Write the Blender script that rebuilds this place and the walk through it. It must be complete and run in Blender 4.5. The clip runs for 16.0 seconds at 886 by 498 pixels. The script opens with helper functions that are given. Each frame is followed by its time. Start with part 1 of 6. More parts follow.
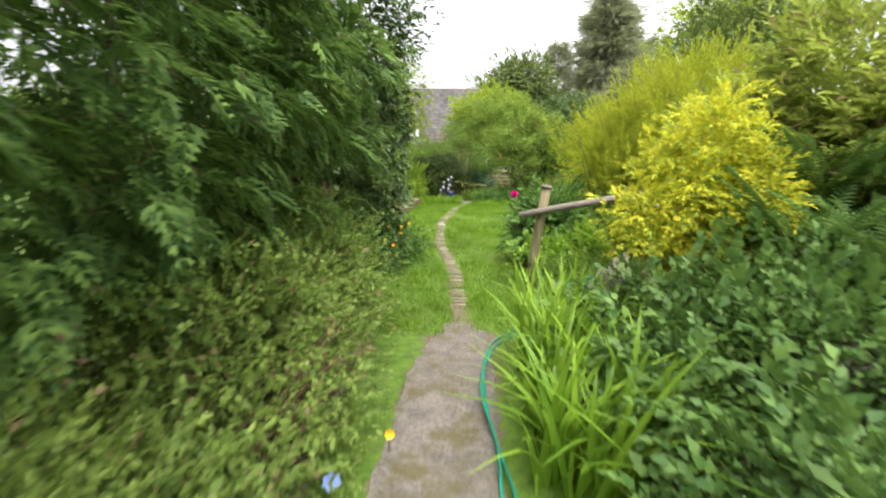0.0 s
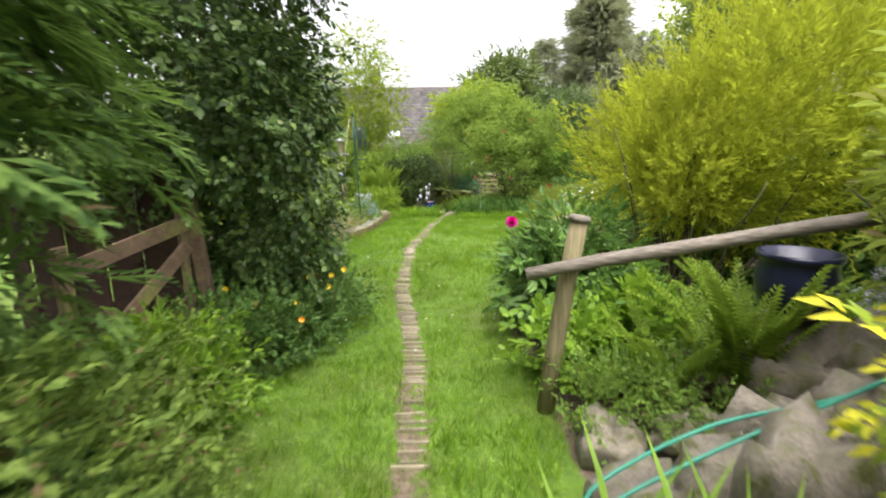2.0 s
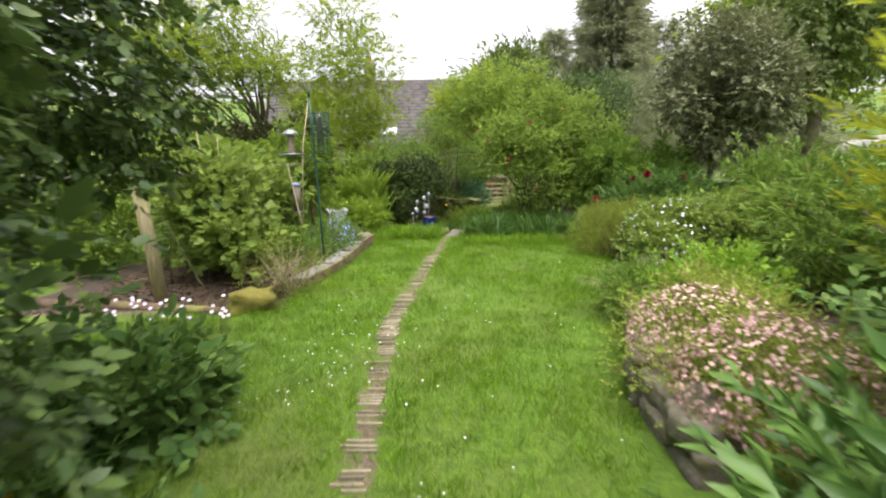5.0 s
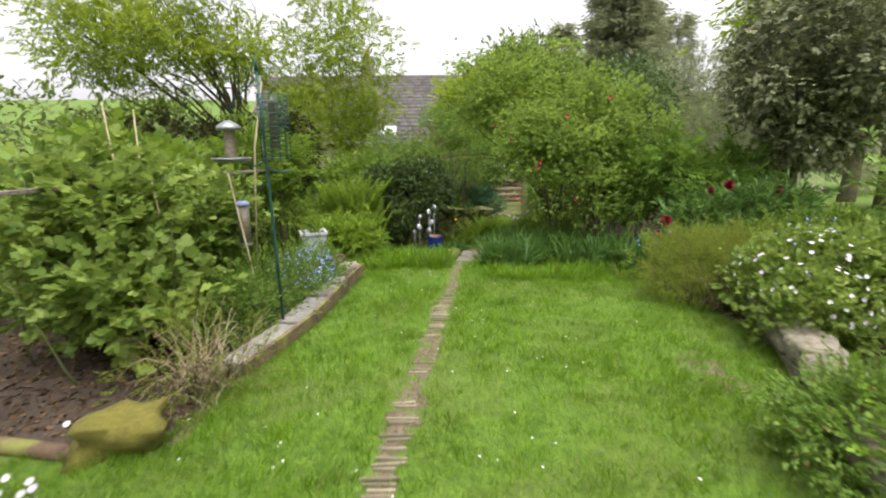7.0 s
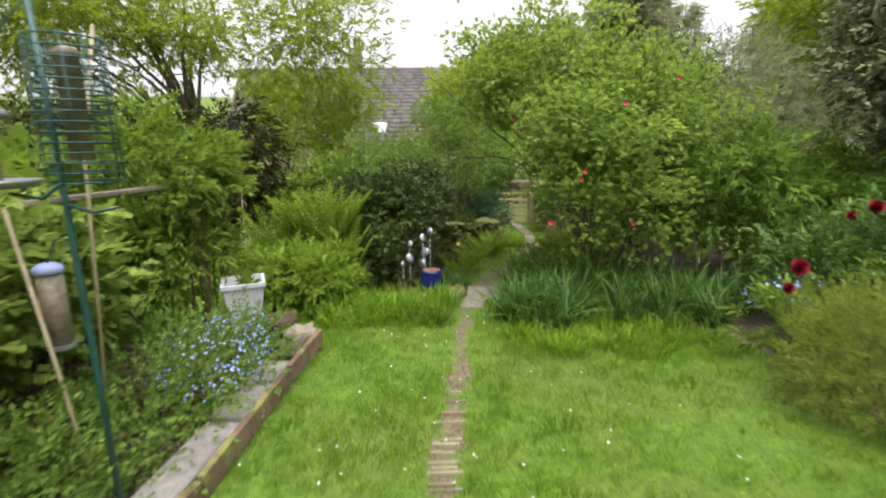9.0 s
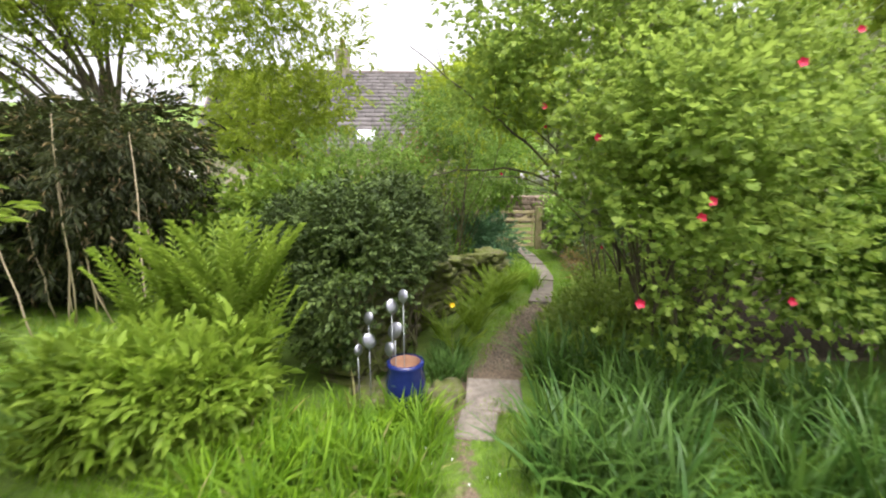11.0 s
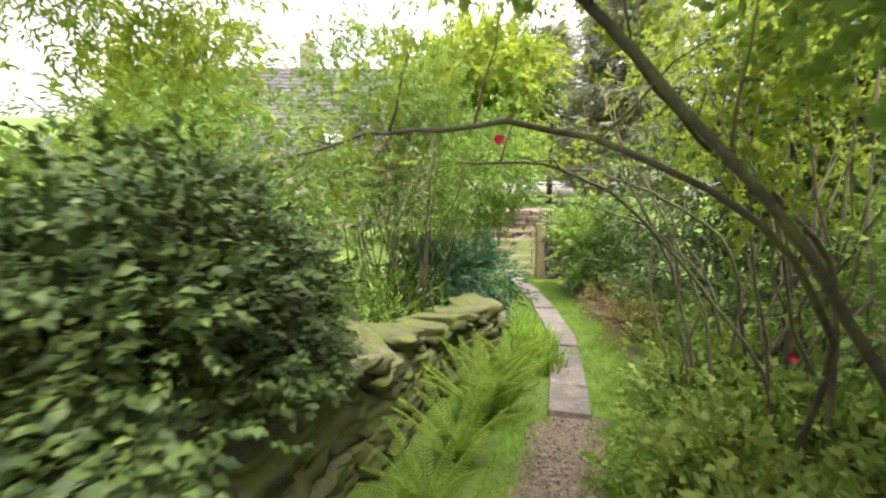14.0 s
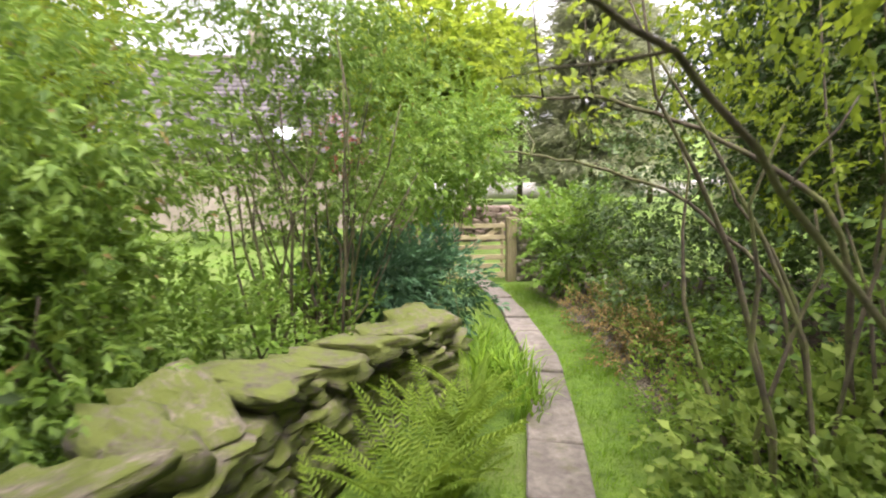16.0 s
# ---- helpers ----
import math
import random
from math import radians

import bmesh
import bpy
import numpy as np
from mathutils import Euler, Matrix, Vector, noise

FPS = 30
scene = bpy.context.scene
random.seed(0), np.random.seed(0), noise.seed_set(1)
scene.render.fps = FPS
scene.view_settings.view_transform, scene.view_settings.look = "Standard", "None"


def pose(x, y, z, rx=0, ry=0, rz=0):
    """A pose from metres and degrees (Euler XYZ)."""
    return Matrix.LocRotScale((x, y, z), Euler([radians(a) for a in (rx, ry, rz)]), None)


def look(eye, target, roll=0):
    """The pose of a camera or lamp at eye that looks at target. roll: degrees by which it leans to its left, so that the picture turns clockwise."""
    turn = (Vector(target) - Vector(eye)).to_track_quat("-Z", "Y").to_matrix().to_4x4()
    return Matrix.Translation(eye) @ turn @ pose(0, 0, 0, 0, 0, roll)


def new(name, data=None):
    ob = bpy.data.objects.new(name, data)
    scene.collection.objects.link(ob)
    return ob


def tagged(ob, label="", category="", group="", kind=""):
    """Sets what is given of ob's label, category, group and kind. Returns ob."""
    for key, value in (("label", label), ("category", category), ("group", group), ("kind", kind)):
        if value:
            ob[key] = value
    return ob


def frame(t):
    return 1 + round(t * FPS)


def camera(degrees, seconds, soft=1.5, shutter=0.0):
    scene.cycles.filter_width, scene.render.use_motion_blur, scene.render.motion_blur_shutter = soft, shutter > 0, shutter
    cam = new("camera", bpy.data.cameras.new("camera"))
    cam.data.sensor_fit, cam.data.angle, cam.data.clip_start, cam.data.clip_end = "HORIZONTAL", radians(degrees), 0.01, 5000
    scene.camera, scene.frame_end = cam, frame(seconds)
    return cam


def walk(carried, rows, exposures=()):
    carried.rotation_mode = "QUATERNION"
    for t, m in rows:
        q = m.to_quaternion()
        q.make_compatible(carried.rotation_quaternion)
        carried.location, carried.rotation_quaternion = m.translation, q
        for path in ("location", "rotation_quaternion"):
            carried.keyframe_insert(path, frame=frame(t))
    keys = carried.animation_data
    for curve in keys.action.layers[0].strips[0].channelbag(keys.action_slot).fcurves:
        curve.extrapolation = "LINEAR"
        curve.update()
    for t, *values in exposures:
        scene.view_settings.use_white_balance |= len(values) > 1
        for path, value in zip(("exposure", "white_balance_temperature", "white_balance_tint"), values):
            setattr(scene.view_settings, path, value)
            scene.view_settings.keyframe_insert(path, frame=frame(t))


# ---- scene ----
cam = camera(86.6, 16.0, 2.0, 0.5)

PATH = [
    (0.0, (0.000, 0.000, 1.500), (0.000, 4.887, 0.443), 0.00),
    (0.5, (0.060, 0.661, 1.531), (0.104, 5.548, 0.474), -0.19),
    (1.0, (0.160, 1.312, 1.513), (0.239, 6.201, 0.465), -0.51),
    (1.5, (0.200, 1.875, 1.514), (0.305, 6.765, 0.475), -0.74),
    (2.0, (0.280, 2.377, 1.467), (0.403, 7.268, 0.436), -0.90),
    (2.5, (0.310, 2.869, 1.473), (0.441, 7.758, 0.434), -0.78),
    (3.0, (0.350, 3.373, 1.487), (0.490, 8.260, 0.439), -0.75),
    (3.5, (0.400, 3.883, 1.479), (0.531, 8.772, 0.440), -0.88),
    (6.0, (0.230, 6.568, 1.451), (0.335, 11.458, 0.412), -0.74),
    (6.5, (0.200, 7.067, 1.486), (0.314, 11.956, 0.447), -0.62),
    (7.0, (0.220, 7.577, 1.478), (0.334, 12.466, 0.439), -0.72),
    (7.5, (0.190, 8.059, 1.487), (0.304, 12.947, 0.439), -0.72),
    (8.0, (0.190, 8.586, 1.465), (0.321, 13.470, 0.400), -0.68),
    (8.5, (0.210, 9.124, 1.492), (0.358, 14.006, 0.418), -0.83),
    (9.0, (0.210, 9.705, 1.530), (0.393, 14.587, 0.465), -0.75),
    (11.5, (0.455, 12.620, 1.468), (0.704, 17.531, 0.565), 0.02),
    (12.0, (0.541, 13.175, 1.462), (0.782, 18.095, 0.603), -0.10),
    (12.5, (0.639, 13.720, 1.450), (0.906, 18.639, 0.599), -0.24),
    (13.0, (0.756, 14.222, 1.378), (1.050, 19.142, 0.535), -0.19),
    (13.5, (0.808, 14.685, 1.326), (1.119, 19.606, 0.501), -0.15),
    (14.0, (0.890, 15.156, 1.238), (1.254, 20.077, 0.430), -0.24),
    (14.5, (0.988, 15.527, 1.164), (1.422, 20.444, 0.365), -0.29),
    (15.0, (1.035, 15.806, 1.112), (1.531, 20.719, 0.331), -0.16),
    (15.5, (1.130, 16.105, 1.021), (1.704, 21.013, 0.259), -0.10),
    (16.0, (1.269, 16.450, 0.935), (1.930, 21.346, 0.165), -0.41),
]
walk(cam, [(t, look(eye, target, roll)) for t, eye, target, roll in PATH], [(0.0, 1.72, 6400, 15), (3.5, 1.65, 6500, 17), (6.0, 1.25, 6500, 15), (9.0, 1.28, 6500, 15), (11.5, 1.88, 6400, 20), (13.5, 2.22, 6400, 22), (16.0, 2.2, 6400, 27)])


# ---------------------------------------------------------------- light
SUN_EL, SUN_ROT = radians(72), radians(160)
world = bpy.data.worlds.new("overcast_sky")
scene.world = world
world.use_nodes = True
wn = world.node_tree
wn.nodes.clear()
sky = wn.nodes.new("ShaderNodeTexSky")
sky.sky_type, sky.sun_disc = "NISHITA", False
sky.sun_elevation, sky.sun_rotation = SUN_EL, SUN_ROT
sky.air_density, sky.dust_density, sky.ozone_density = 1.0, 4.0, 0.6
haze = wn.nodes.new("ShaderNodeHueSaturation")
haze.inputs["Saturation"].default_value = 0.10
bg = wn.nodes.new("ShaderNodeBackground")
bg.inputs["Strength"].default_value = 0.135
wout = wn.nodes.new("ShaderNodeOutputWorld")
wn.links.new(sky.outputs[0], haze.inputs["Color"])
wn.links.new(haze.outputs[0], bg.inputs["Color"])
wn.links.new(bg.outputs[0], wout.inputs["Surface"])
sun_data = bpy.data.lights.new("sun", "SUN")
sun_data.energy, sun_data.angle, sun_data.color = 1.5, radians(60), (1.0, 0.97, 0.92)
sun = new("sun", sun_data)
sun_way = Vector((math.sin(SUN_ROT) * math.cos(SUN_EL), math.cos(SUN_ROT) * math.cos(SUN_EL), math.sin(SUN_EL)))
sun.matrix_world = look(sun_way * 50, (0, 0, 0))

# ---------------------------------------------------------------- materials


def node_material(name):
    m = bpy.data.materials.new(name)
    m.use_nodes = True
    nt = m.node_tree
    return m, nt, nt.nodes["Principled BSDF"], nt.nodes["Material Output"]


def ramp_between(nt, fac, a, b, lo=0.0, hi=1.0):
    r = nt.nodes.new("ShaderNodeValToRGB")
    r.color_ramp.elements[0].position, r.color_ramp.elements[1].position = lo, hi
    r.color_ramp.elements[0].color, r.color_ramp.elements[1].color = (*a, 1), (*b, 1)
    nt.links.new(fac, r.inputs["Fac"])
    return r.outputs["Color"]


def noise_at(nt, scale, detail=4.0, rough=0.6, coord="Object"):
    tc = nt.nodes.new("ShaderNodeTexCoord")
    n = nt.nodes.new("ShaderNodeTexNoise")
    n.inputs["Scale"].default_value, n.inputs["Detail"].default_value = scale, detail
    n.inputs["Roughness"].default_value = rough
    nt.links.new(tc.outputs[coord], n.inputs["Vector"])
    return n.outputs["Fac"]


def blend(nt, fac, a, b, mode="MIX"):
    mx = nt.nodes.new("ShaderNodeMix")
    mx.data_type, mx.blend_type = "RGBA", mode
    for sock, v in ((mx.inputs["Factor"], fac), (mx.inputs["A"], a), (mx.inputs["B"], b)):
        if isinstance(v, (int, float)):
            sock.default_value = v
        elif isinstance(v, tuple):
            sock.default_value = (*v, 1)
        else:
            nt.links.new(v, sock)
    return mx.outputs["Result"]


def leaf_material(name, dark, light, gloss=0.55, through_light=0.3, odd=None, odd_share=0.06):
    """Leaves: each leaf its own shade between dark and light, patches at half a metre, light passing through."""
    m, nt, b, out = node_material(name)
    dark, light = (tuple(min(0.9, c * k) for c, k in zip(v, (1.3, 1.22, 0.85))) for v in (dark, light))
    geo = nt.nodes.new("ShaderNodeNewGeometry")
    col = ramp_between(nt, geo.outputs["Random Per Island"], dark, light, 0.05, 0.95)
    patch = noise_at(nt, 2.2, 2.0)
    low = tuple(c * 0.72 for c in dark)
    col = blend(nt, ramp_between(nt, patch, (0, 0, 0), (0.55, 0.55, 0.55), 0.42, 0.62), col, low)
    if odd:
        pick = nt.nodes.new("ShaderNodeMath")
        pick.operation = "LESS_THAN"
        nt.links.new(geo.outputs["Random Per Island"], pick.inputs[0])
        pick.inputs[1].default_value = odd_share
        col = blend(nt, pick.outputs[0], col, odd)
    nt.links.new(col, b.inputs["Base Color"])
    b.inputs["Roughness"].default_value = gloss
    b.inputs["Specular IOR Level"].default_value = 0.22
    tr = nt.nodes.new("ShaderNodeBsdfTranslucent")
    warm = blend(nt, 0.5, col, tuple(min(1, c * 1.6 + 0.02 * i) for c, i in zip(light, (1, 1, 0))))
    nt.links.new(warm, tr.inputs["Color"])
    mix = nt.nodes.new("ShaderNodeMixShader")
    mix.inputs["Fac"].default_value = through_light
    nt.links.new(b.outputs[0], mix.inputs[1])
    nt.links.new(tr.outputs[0], mix.inputs[2])
    nt.links.new(mix.outputs[0], out.inputs["Surface"])
    return m


def solid_material(name, a, b_col, scale=8.0, rough=0.8, bump=0.3, metal=0.0, moss=None, moss_at=0.5, each=0.0, stretch=None):
    """Grain and stains at two scales, relief, an optional moss layer, and a shade per piece."""
    m, nt, b, out = node_material(name)
    fine = noise_at(nt, scale, 6.0, 0.65)
    if stretch:
        tc = nt.nodes.new("ShaderNodeTexCoord")
        mp = nt.nodes.new("ShaderNodeMapping")
        mp.inputs["Scale"].default_value = stretch
        n = nt.nodes.new("ShaderNodeTexNoise")
        n.inputs["Scale"].default_value, n.inputs["Detail"].default_value = scale, 5
        nt.links.new(tc.outputs["Object"], mp.inputs["Vector"])
        nt.links.new(mp.outputs[0], n.inputs["Vector"])
        fine = n.outputs["Fac"]
    col = ramp_between(nt, fine, a, b_col, 0.3, 0.7)
    coarse = noise_at(nt, scale * 0.17, 3.0)
    col = blend(nt, ramp_between(nt, coarse, (0, 0, 0), (0.5, 0.5, 0.5), 0.4, 0.65), col, tuple(c * 0.6 for c in a))
    if each:
        oi = nt.nodes.new("ShaderNodeObjectInfo")
        k = nt.nodes.new("ShaderNodeMapRange")
        k.inputs["To Min"].default_value, k.inputs["To Max"].default_value = 1 - each, 1 + each
        nt.links.new(oi.outputs["Random"], k.inputs["Value"])
        vm = nt.nodes.new("ShaderNodeVectorMath")
        vm.operation = "SCALE"
        nt.links.new(col, vm.inputs[0])
        nt.links.new(k.outputs[0], vm.inputs["Scale"])
        col = vm.outputs[0]
    if moss:
        f = ramp_between(nt, noise_at(nt, 3.5, 6.0, 0.7), (0, 0, 0), (1, 1, 1), moss_at - 0.07, moss_at + 0.07)
        col = blend(nt, f, col, moss)
    nt.links.new(col, b.inputs["Base Color"])
    b.inputs["Roughness"].default_value, b.inputs["Metallic"].default_value = rough, metal
    if bump:
        bp = nt.nodes.new("ShaderNodeBump")
        bp.inputs["Strength"].default_value, bp.inputs["Distance"].default_value = bump, 0.02
        nt.links.new(fine, bp.inputs["Height"])
        nt.links.new(bp.outputs[0], b.inputs["Normal"])
    return m


M_CYPRESS = leaf_material("cypress_sprays", (0.018, 0.056, 0.018), (0.155, 0.268, 0.080), 0.65, 0.28, (0.10, 0.06, 0.03), 0.02)
M_IVY = leaf_material("ivy_leaves", (0.030, 0.066, 0.026), (0.100, 0.165, 0.060), 0.36, 0.14, (0.17, 0.24, 0.06), 0.03)
M_PRIVET_WILD = leaf_material("bramble_leaves", (0.056, 0.118, 0.026), (0.150, 0.250, 0.055), 0.5, 0.32, (0.20, 0.13, 0.05), 0.02)
M_THICKET = leaf_material("thicket_leaves", (0.066, 0.122, 0.030), (0.190, 0.280, 0.080), 0.55, 0.3, (0.21, 0.14, 0.07), 0.05)
M_BOX = leaf_material("clipped_hedge_leaves", (0.017, 0.037, 0.011), (0.068, 0.110, 0.031), 0.55, 0.06, (0.10, 0.15, 0.04), 0.03)
M_GOLD = leaf_material("golden_leaves", (0.270, 0.300, 0.024), (0.560, 0.550, 0.055), 0.6, 0.4, (0.22, 0.32, 0.04), 0.42)
M_BROOM = leaf_material("broom_twigs", (0.200, 0.262, 0.026), (0.400, 0.470, 0.066), 0.6, 0.42)
M_STRAP = leaf_material("strap_leaves", (0.075, 0.170, 0.020), (0.200, 0.340, 0.045), 0.4, 0.35)
M_IRIS = leaf_material("iris_leaves", (0.030, 0.084, 0.022), (0.085, 0.172, 0.044), 0.4, 0.3)
M_PEONY = leaf_material("peony_leaves", (0.040, 0.098, 0.030), (0.115, 0.220, 0.065), 0.36, 0.22)
M_LUSH = leaf_material("lush_green_leaves", (0.065, 0.140, 0.022), (0.150, 0.260, 0.050), 0.45, 0.35)
M_DEEP = leaf_material("dark_green_leaves", (0.036, 0.092, 0.026), (0.105, 0.190, 0.058), 0.55, 0.24)
M_FERN = leaf_material("fern_fronds", (0.100, 0.180, 0.025), (0.210, 0.320, 0.055), 0.55, 0.42)
M_ROSE = leaf_material("rose_leaves", (0.070, 0.135, 0.030), (0.225, 0.325, 0.088), 0.6, 0.5)
M_SHRUB = leaf_material("currant_leaves", (0.062, 0.128, 0.022), (0.165, 0.255, 0.045), 0.6, 0.36)
M_RASP = leaf_material("raspberry_leaves", (0.075, 0.135, 0.030), (0.220, 0.310, 0.090), 0.55, 0.36)
M_TREE = leaf_material("tree_leaves", (0.085, 0.145, 0.018), (0.220, 0.300, 0.040), 0.55, 0.52)
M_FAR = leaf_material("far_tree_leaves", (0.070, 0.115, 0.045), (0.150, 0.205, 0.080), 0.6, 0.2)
# aerial haze put into the base colour: needles lightened to pale grey-green
M_HAZECON = leaf_material("haze_paled_conifer_needles", (0.180, 0.212, 0.182), (0.290, 0.330, 0.275), 0.6, 0.3)
M_OLIVE = leaf_material("grey_green_leaves", (0.070, 0.092, 0.062), (0.200, 0.225, 0.160), 0.5, 0.15)
M_BAMBOO = leaf_material("bamboo_leaves", (0.016, 0.028, 0.012), (0.050, 0.064, 0.026), 0.5, 0.2, (0.22, 0.17, 0.08), 0.08)
M_HEATH = leaf_material("heath_foliage", (0.125, 0.185, 0.040), (0.270, 0.350, 0.085), 0.6, 0.35, (0.16, 0.10, 0.06), 0.14)
M_DRY = leaf_material("dry_twigs", (0.120, 0.085, 0.045), (0.270, 0.210, 0.110), 0.8, 0.1, (0.10, 0.14, 0.03), 0.2)
M_MULCH = leaf_material("mulch_chips", (0.045, 0.030, 0.022), (0.170, 0.115, 0.085), 0.9, 0.0)
M_TEAL = leaf_material("blue_green_leaves", (0.030, 0.090, 0.060), (0.085, 0.185, 0.120), 0.45, 0.25)
M_RED = leaf_material("purple_red_leaves", (0.110, 0.030, 0.030), (0.250, 0.090, 0.070), 0.5, 0.3)
M_GRASS = leaf_material("grass_blades", (0.040, 0.104, 0.006), (0.155, 0.288, 0.020), 0.55, 0.38, (0.22, 0.20, 0.08), 0.05)
M_BARK = solid_material("bark", (0.050, 0.040, 0.025), (0.140, 0.115, 0.070), 18, 0.9, 0.6, moss=(0.12, 0.13, 0.04), moss_at=0.54)
M_STEM = solid_material("green_stem", (0.10, 0.14, 0.04), (0.19, 0.20, 0.07), 20, 0.7, 0.2)
M_DEADSTEM = solid_material("dead_stem", (0.16, 0.085, 0.050), (0.30, 0.180, 0.115), 20, 0.9, 0.2)
M_POST = solid_material("weathered_post_wood", (0.150, 0.125, 0.060), (0.290, 0.250, 0.130), 9, 0.85, 0.5, stretch=(6, 6, 0.7), moss=(0.16, 0.17, 0.05), moss_at=0.6)
M_RAIL = solid_material("grey_rail_wood", (0.110, 0.095, 0.075), (0.260, 0.225, 0.175), 9, 0.85, 0.5, stretch=(0.7, 6, 6))
M_OLDWOOD = solid_material("old_brown_wood", (0.090, 0.055, 0.035), (0.210, 0.140, 0.085), 9, 0.85, 0.5, moss=(0.20, 0.21, 0.05), moss_at=0.57)
M_DARKBOARD = solid_material("dark_stained_board", (0.030, 0.014, 0.010), (0.085, 0.042, 0.030), 9, 0.85, 0.4, each=0.2)
M_SLAT = solid_material("pale_slat_wood", (0.160, 0.138, 0.085), (0.360, 0.315, 0.215), 14, 0.9, 0.4, each=0.3)
M_CONC = solid_material("path_concrete", (0.120, 0.105, 0.085), (0.270, 0.240, 0.200), 45, 0.95, 1.0, moss=(0.120, 0.105, 0.045), moss_at=0.55)
M_FLAG = solid_material("flagstone", (0.120, 0.105, 0.082), (0.270, 0.240, 0.195), 16, 0.92, 0.8, each=0.18, moss=(0.10, 0.10, 0.045), moss_at=0.62)
M_GREYSLAB = solid_material("grey_slab", (0.17, 0.16, 0.145), (0.33, 0.31, 0.28), 16, 0.92, 0.6, each=0.15)
M_STONE = solid_material("mossy_stone", (0.070, 0.062, 0.042), (0.230, 0.200, 0.140), 11, 0.95, 1.0, moss=(0.112, 0.138, 0.022), moss_at=0.45, each=0.25)
M_GREYSTONE = solid_material("grey_stone", (0.150, 0.130, 0.098), (0.350, 0.310, 0.245), 14, 0.92, 0.9, moss=(0.115, 0.125, 0.035), moss_at=0.55, each=0.2)
M_ROOF = solid_material("stone_slate", (0.145, 0.118, 0.105), (0.300, 0.250, 0.230), 5, 0.85, 0.4)
M_HOUSE = solid_material("house_stone", (0.250, 0.210, 0.160), (0.400, 0.350, 0.280), 3, 0.9, 0.5)
M_GLASS = solid_material("skylight_glass", (0.55, 0.60, 0.65), (0.65, 0.70, 0.75), 1, 0.05, 0)
M_HOSE = solid_material("green_hose", (0.005, 0.190, 0.120), (0.012, 0.270, 0.170), 30, 0.35, 0.05)
M_GREENMETAL = solid_material("dark_green_metal", (0.010, 0.055, 0.045), (0.025, 0.095, 0.080), 12, 0.4, 0.1, metal=0.2)
M_GREYMETAL = solid_material("grey_metal", (0.22, 0.24, 0.24), (0.36, 0.38, 0.38), 9, 0.4, 0.1, metal=0.6)
M_SILVER = solid_material("polished_steel", (0.20, 0.21, 0.23), (0.32, 0.33, 0.35), 5, 0.3, 0.05, metal=0.9)
M_BLUEPOT = solid_material("blue_glaze", (0.007, 0.012, 0.080), (0.014, 0.026, 0.140), 7, 0.14, 0.05)
M_CLAY = solid_material("terracotta_inside", (0.34, 0.19, 0.11), (0.47, 0.28, 0.17), 12, 0.9, 0.2)
M_NAVY = solid_material("navy_plastic", (0.008, 0.009, 0.030), (0.016, 0.018, 0.055), 6, 0.3, 0.0)
M_WHITE = solid_material("white_planter", (0.40, 0.42, 0.43), (0.52, 0.54, 0.55), 6, 0.55, 0.1)
M_SOIL = solid_material("bark_mulch", (0.045, 0.026, 0.018), (0.140, 0.085, 0.060), 25, 0.95, 0.9)
M_SEED = solid_material("feeder_tube", (0.13, 0.11, 0.08), (0.27, 0.23, 0.16), 30, 0.25, 0.1)
M_LILAC = solid_material("lilac_cap", (0.30, 0.36, 0.62), (0.38, 0.45, 0.74), 9, 0.4, 0.0)
M_GATE = solid_material("gate_timber", (0.260, 0.215, 0.110), (0.430, 0.370, 0.210), 9, 0.85, 0.4, each=0.15, stretch=(0.7, 6, 6))
M_CANE = solid_material("bamboo_cane", (0.33, 0.27, 0.16), (0.52, 0.44, 0.28), 9, 0.7, 0.1)


def petal_material(name, col):
    m, nt, b, out = node_material(name)
    geo = nt.nodes.new("ShaderNodeNewGeometry")
    c = ramp_between(nt, geo.outputs["Random Per Island"], tuple(v * 0.8 for v in col), tuple(min(1, v * 1.15) for v in col))
    nt.links.new(c, b.inputs["Base Color"])
    b.inputs["Roughness"].default_value = 0.6
    return m


M_PINK = petal_material("pink_petals", (0.66, 0.008, 0.27))
M_CRIMSON = petal_material("crimson_petals", (0.22, 0.003, 0.018))
M_ROSERED = petal_material("rose_red_petals", (0.42, 0.004, 0.035))
M_YELLOW = petal_material("yellow_petals", (0.62, 0.44, 0.012))
M_ORANGE = petal_material("orange_petals", (0.85, 0.30, 0.015))
M_BLUE = petal_material("blue_petals", (0.27, 0.37, 0.74))
M_DAISY = petal_material("white_petals", (0.60, 0.60, 0.56))
M_LILACPET = petal_material("pale_lilac_petals", (0.62, 0.55, 0.74))
M_PALEPINK = petal_material("pale_pink_petals", (0.62, 0.40, 0.36))

# ---------------------------------------------------------------- mesh tools
rng = np.random.default_rng(7)


def fast_mesh(name, V, F, material, smooth=False):
    V, F = np.asarray(V, np.float32), np.asarray(F, np.int32)
    me = bpy.data.meshes.new(name)
    k = F.shape[1]
    me.vertices.add(len(V))
    me.vertices.foreach_set("co", V.ravel())
    me.loops.add(F.size)
    me.loops.foreach_set("vertex_index", F.ravel())
    me.polygons.add(len(F))
    me.polygons.foreach_set("loop_start", np.arange(len(F), dtype=np.int32) * k)
    if smooth:
        me.polygons.foreach_set("use_smooth", np.ones(len(F), bool))
    me.update(calc_edges=True)
    me.validate()
    me.materials.append(material)
    return me


def thing(name, base, label, category, group="", kind=""):
    ob = new(name)
    ob.empty_display_size = 0.1
    ob.location = base
    return tagged(ob, label, category, group, kind)


def base_of(ob):
    p = Vector((0, 0, 0))
    while ob:
        p += ob.location
        ob = ob.parent
    return p


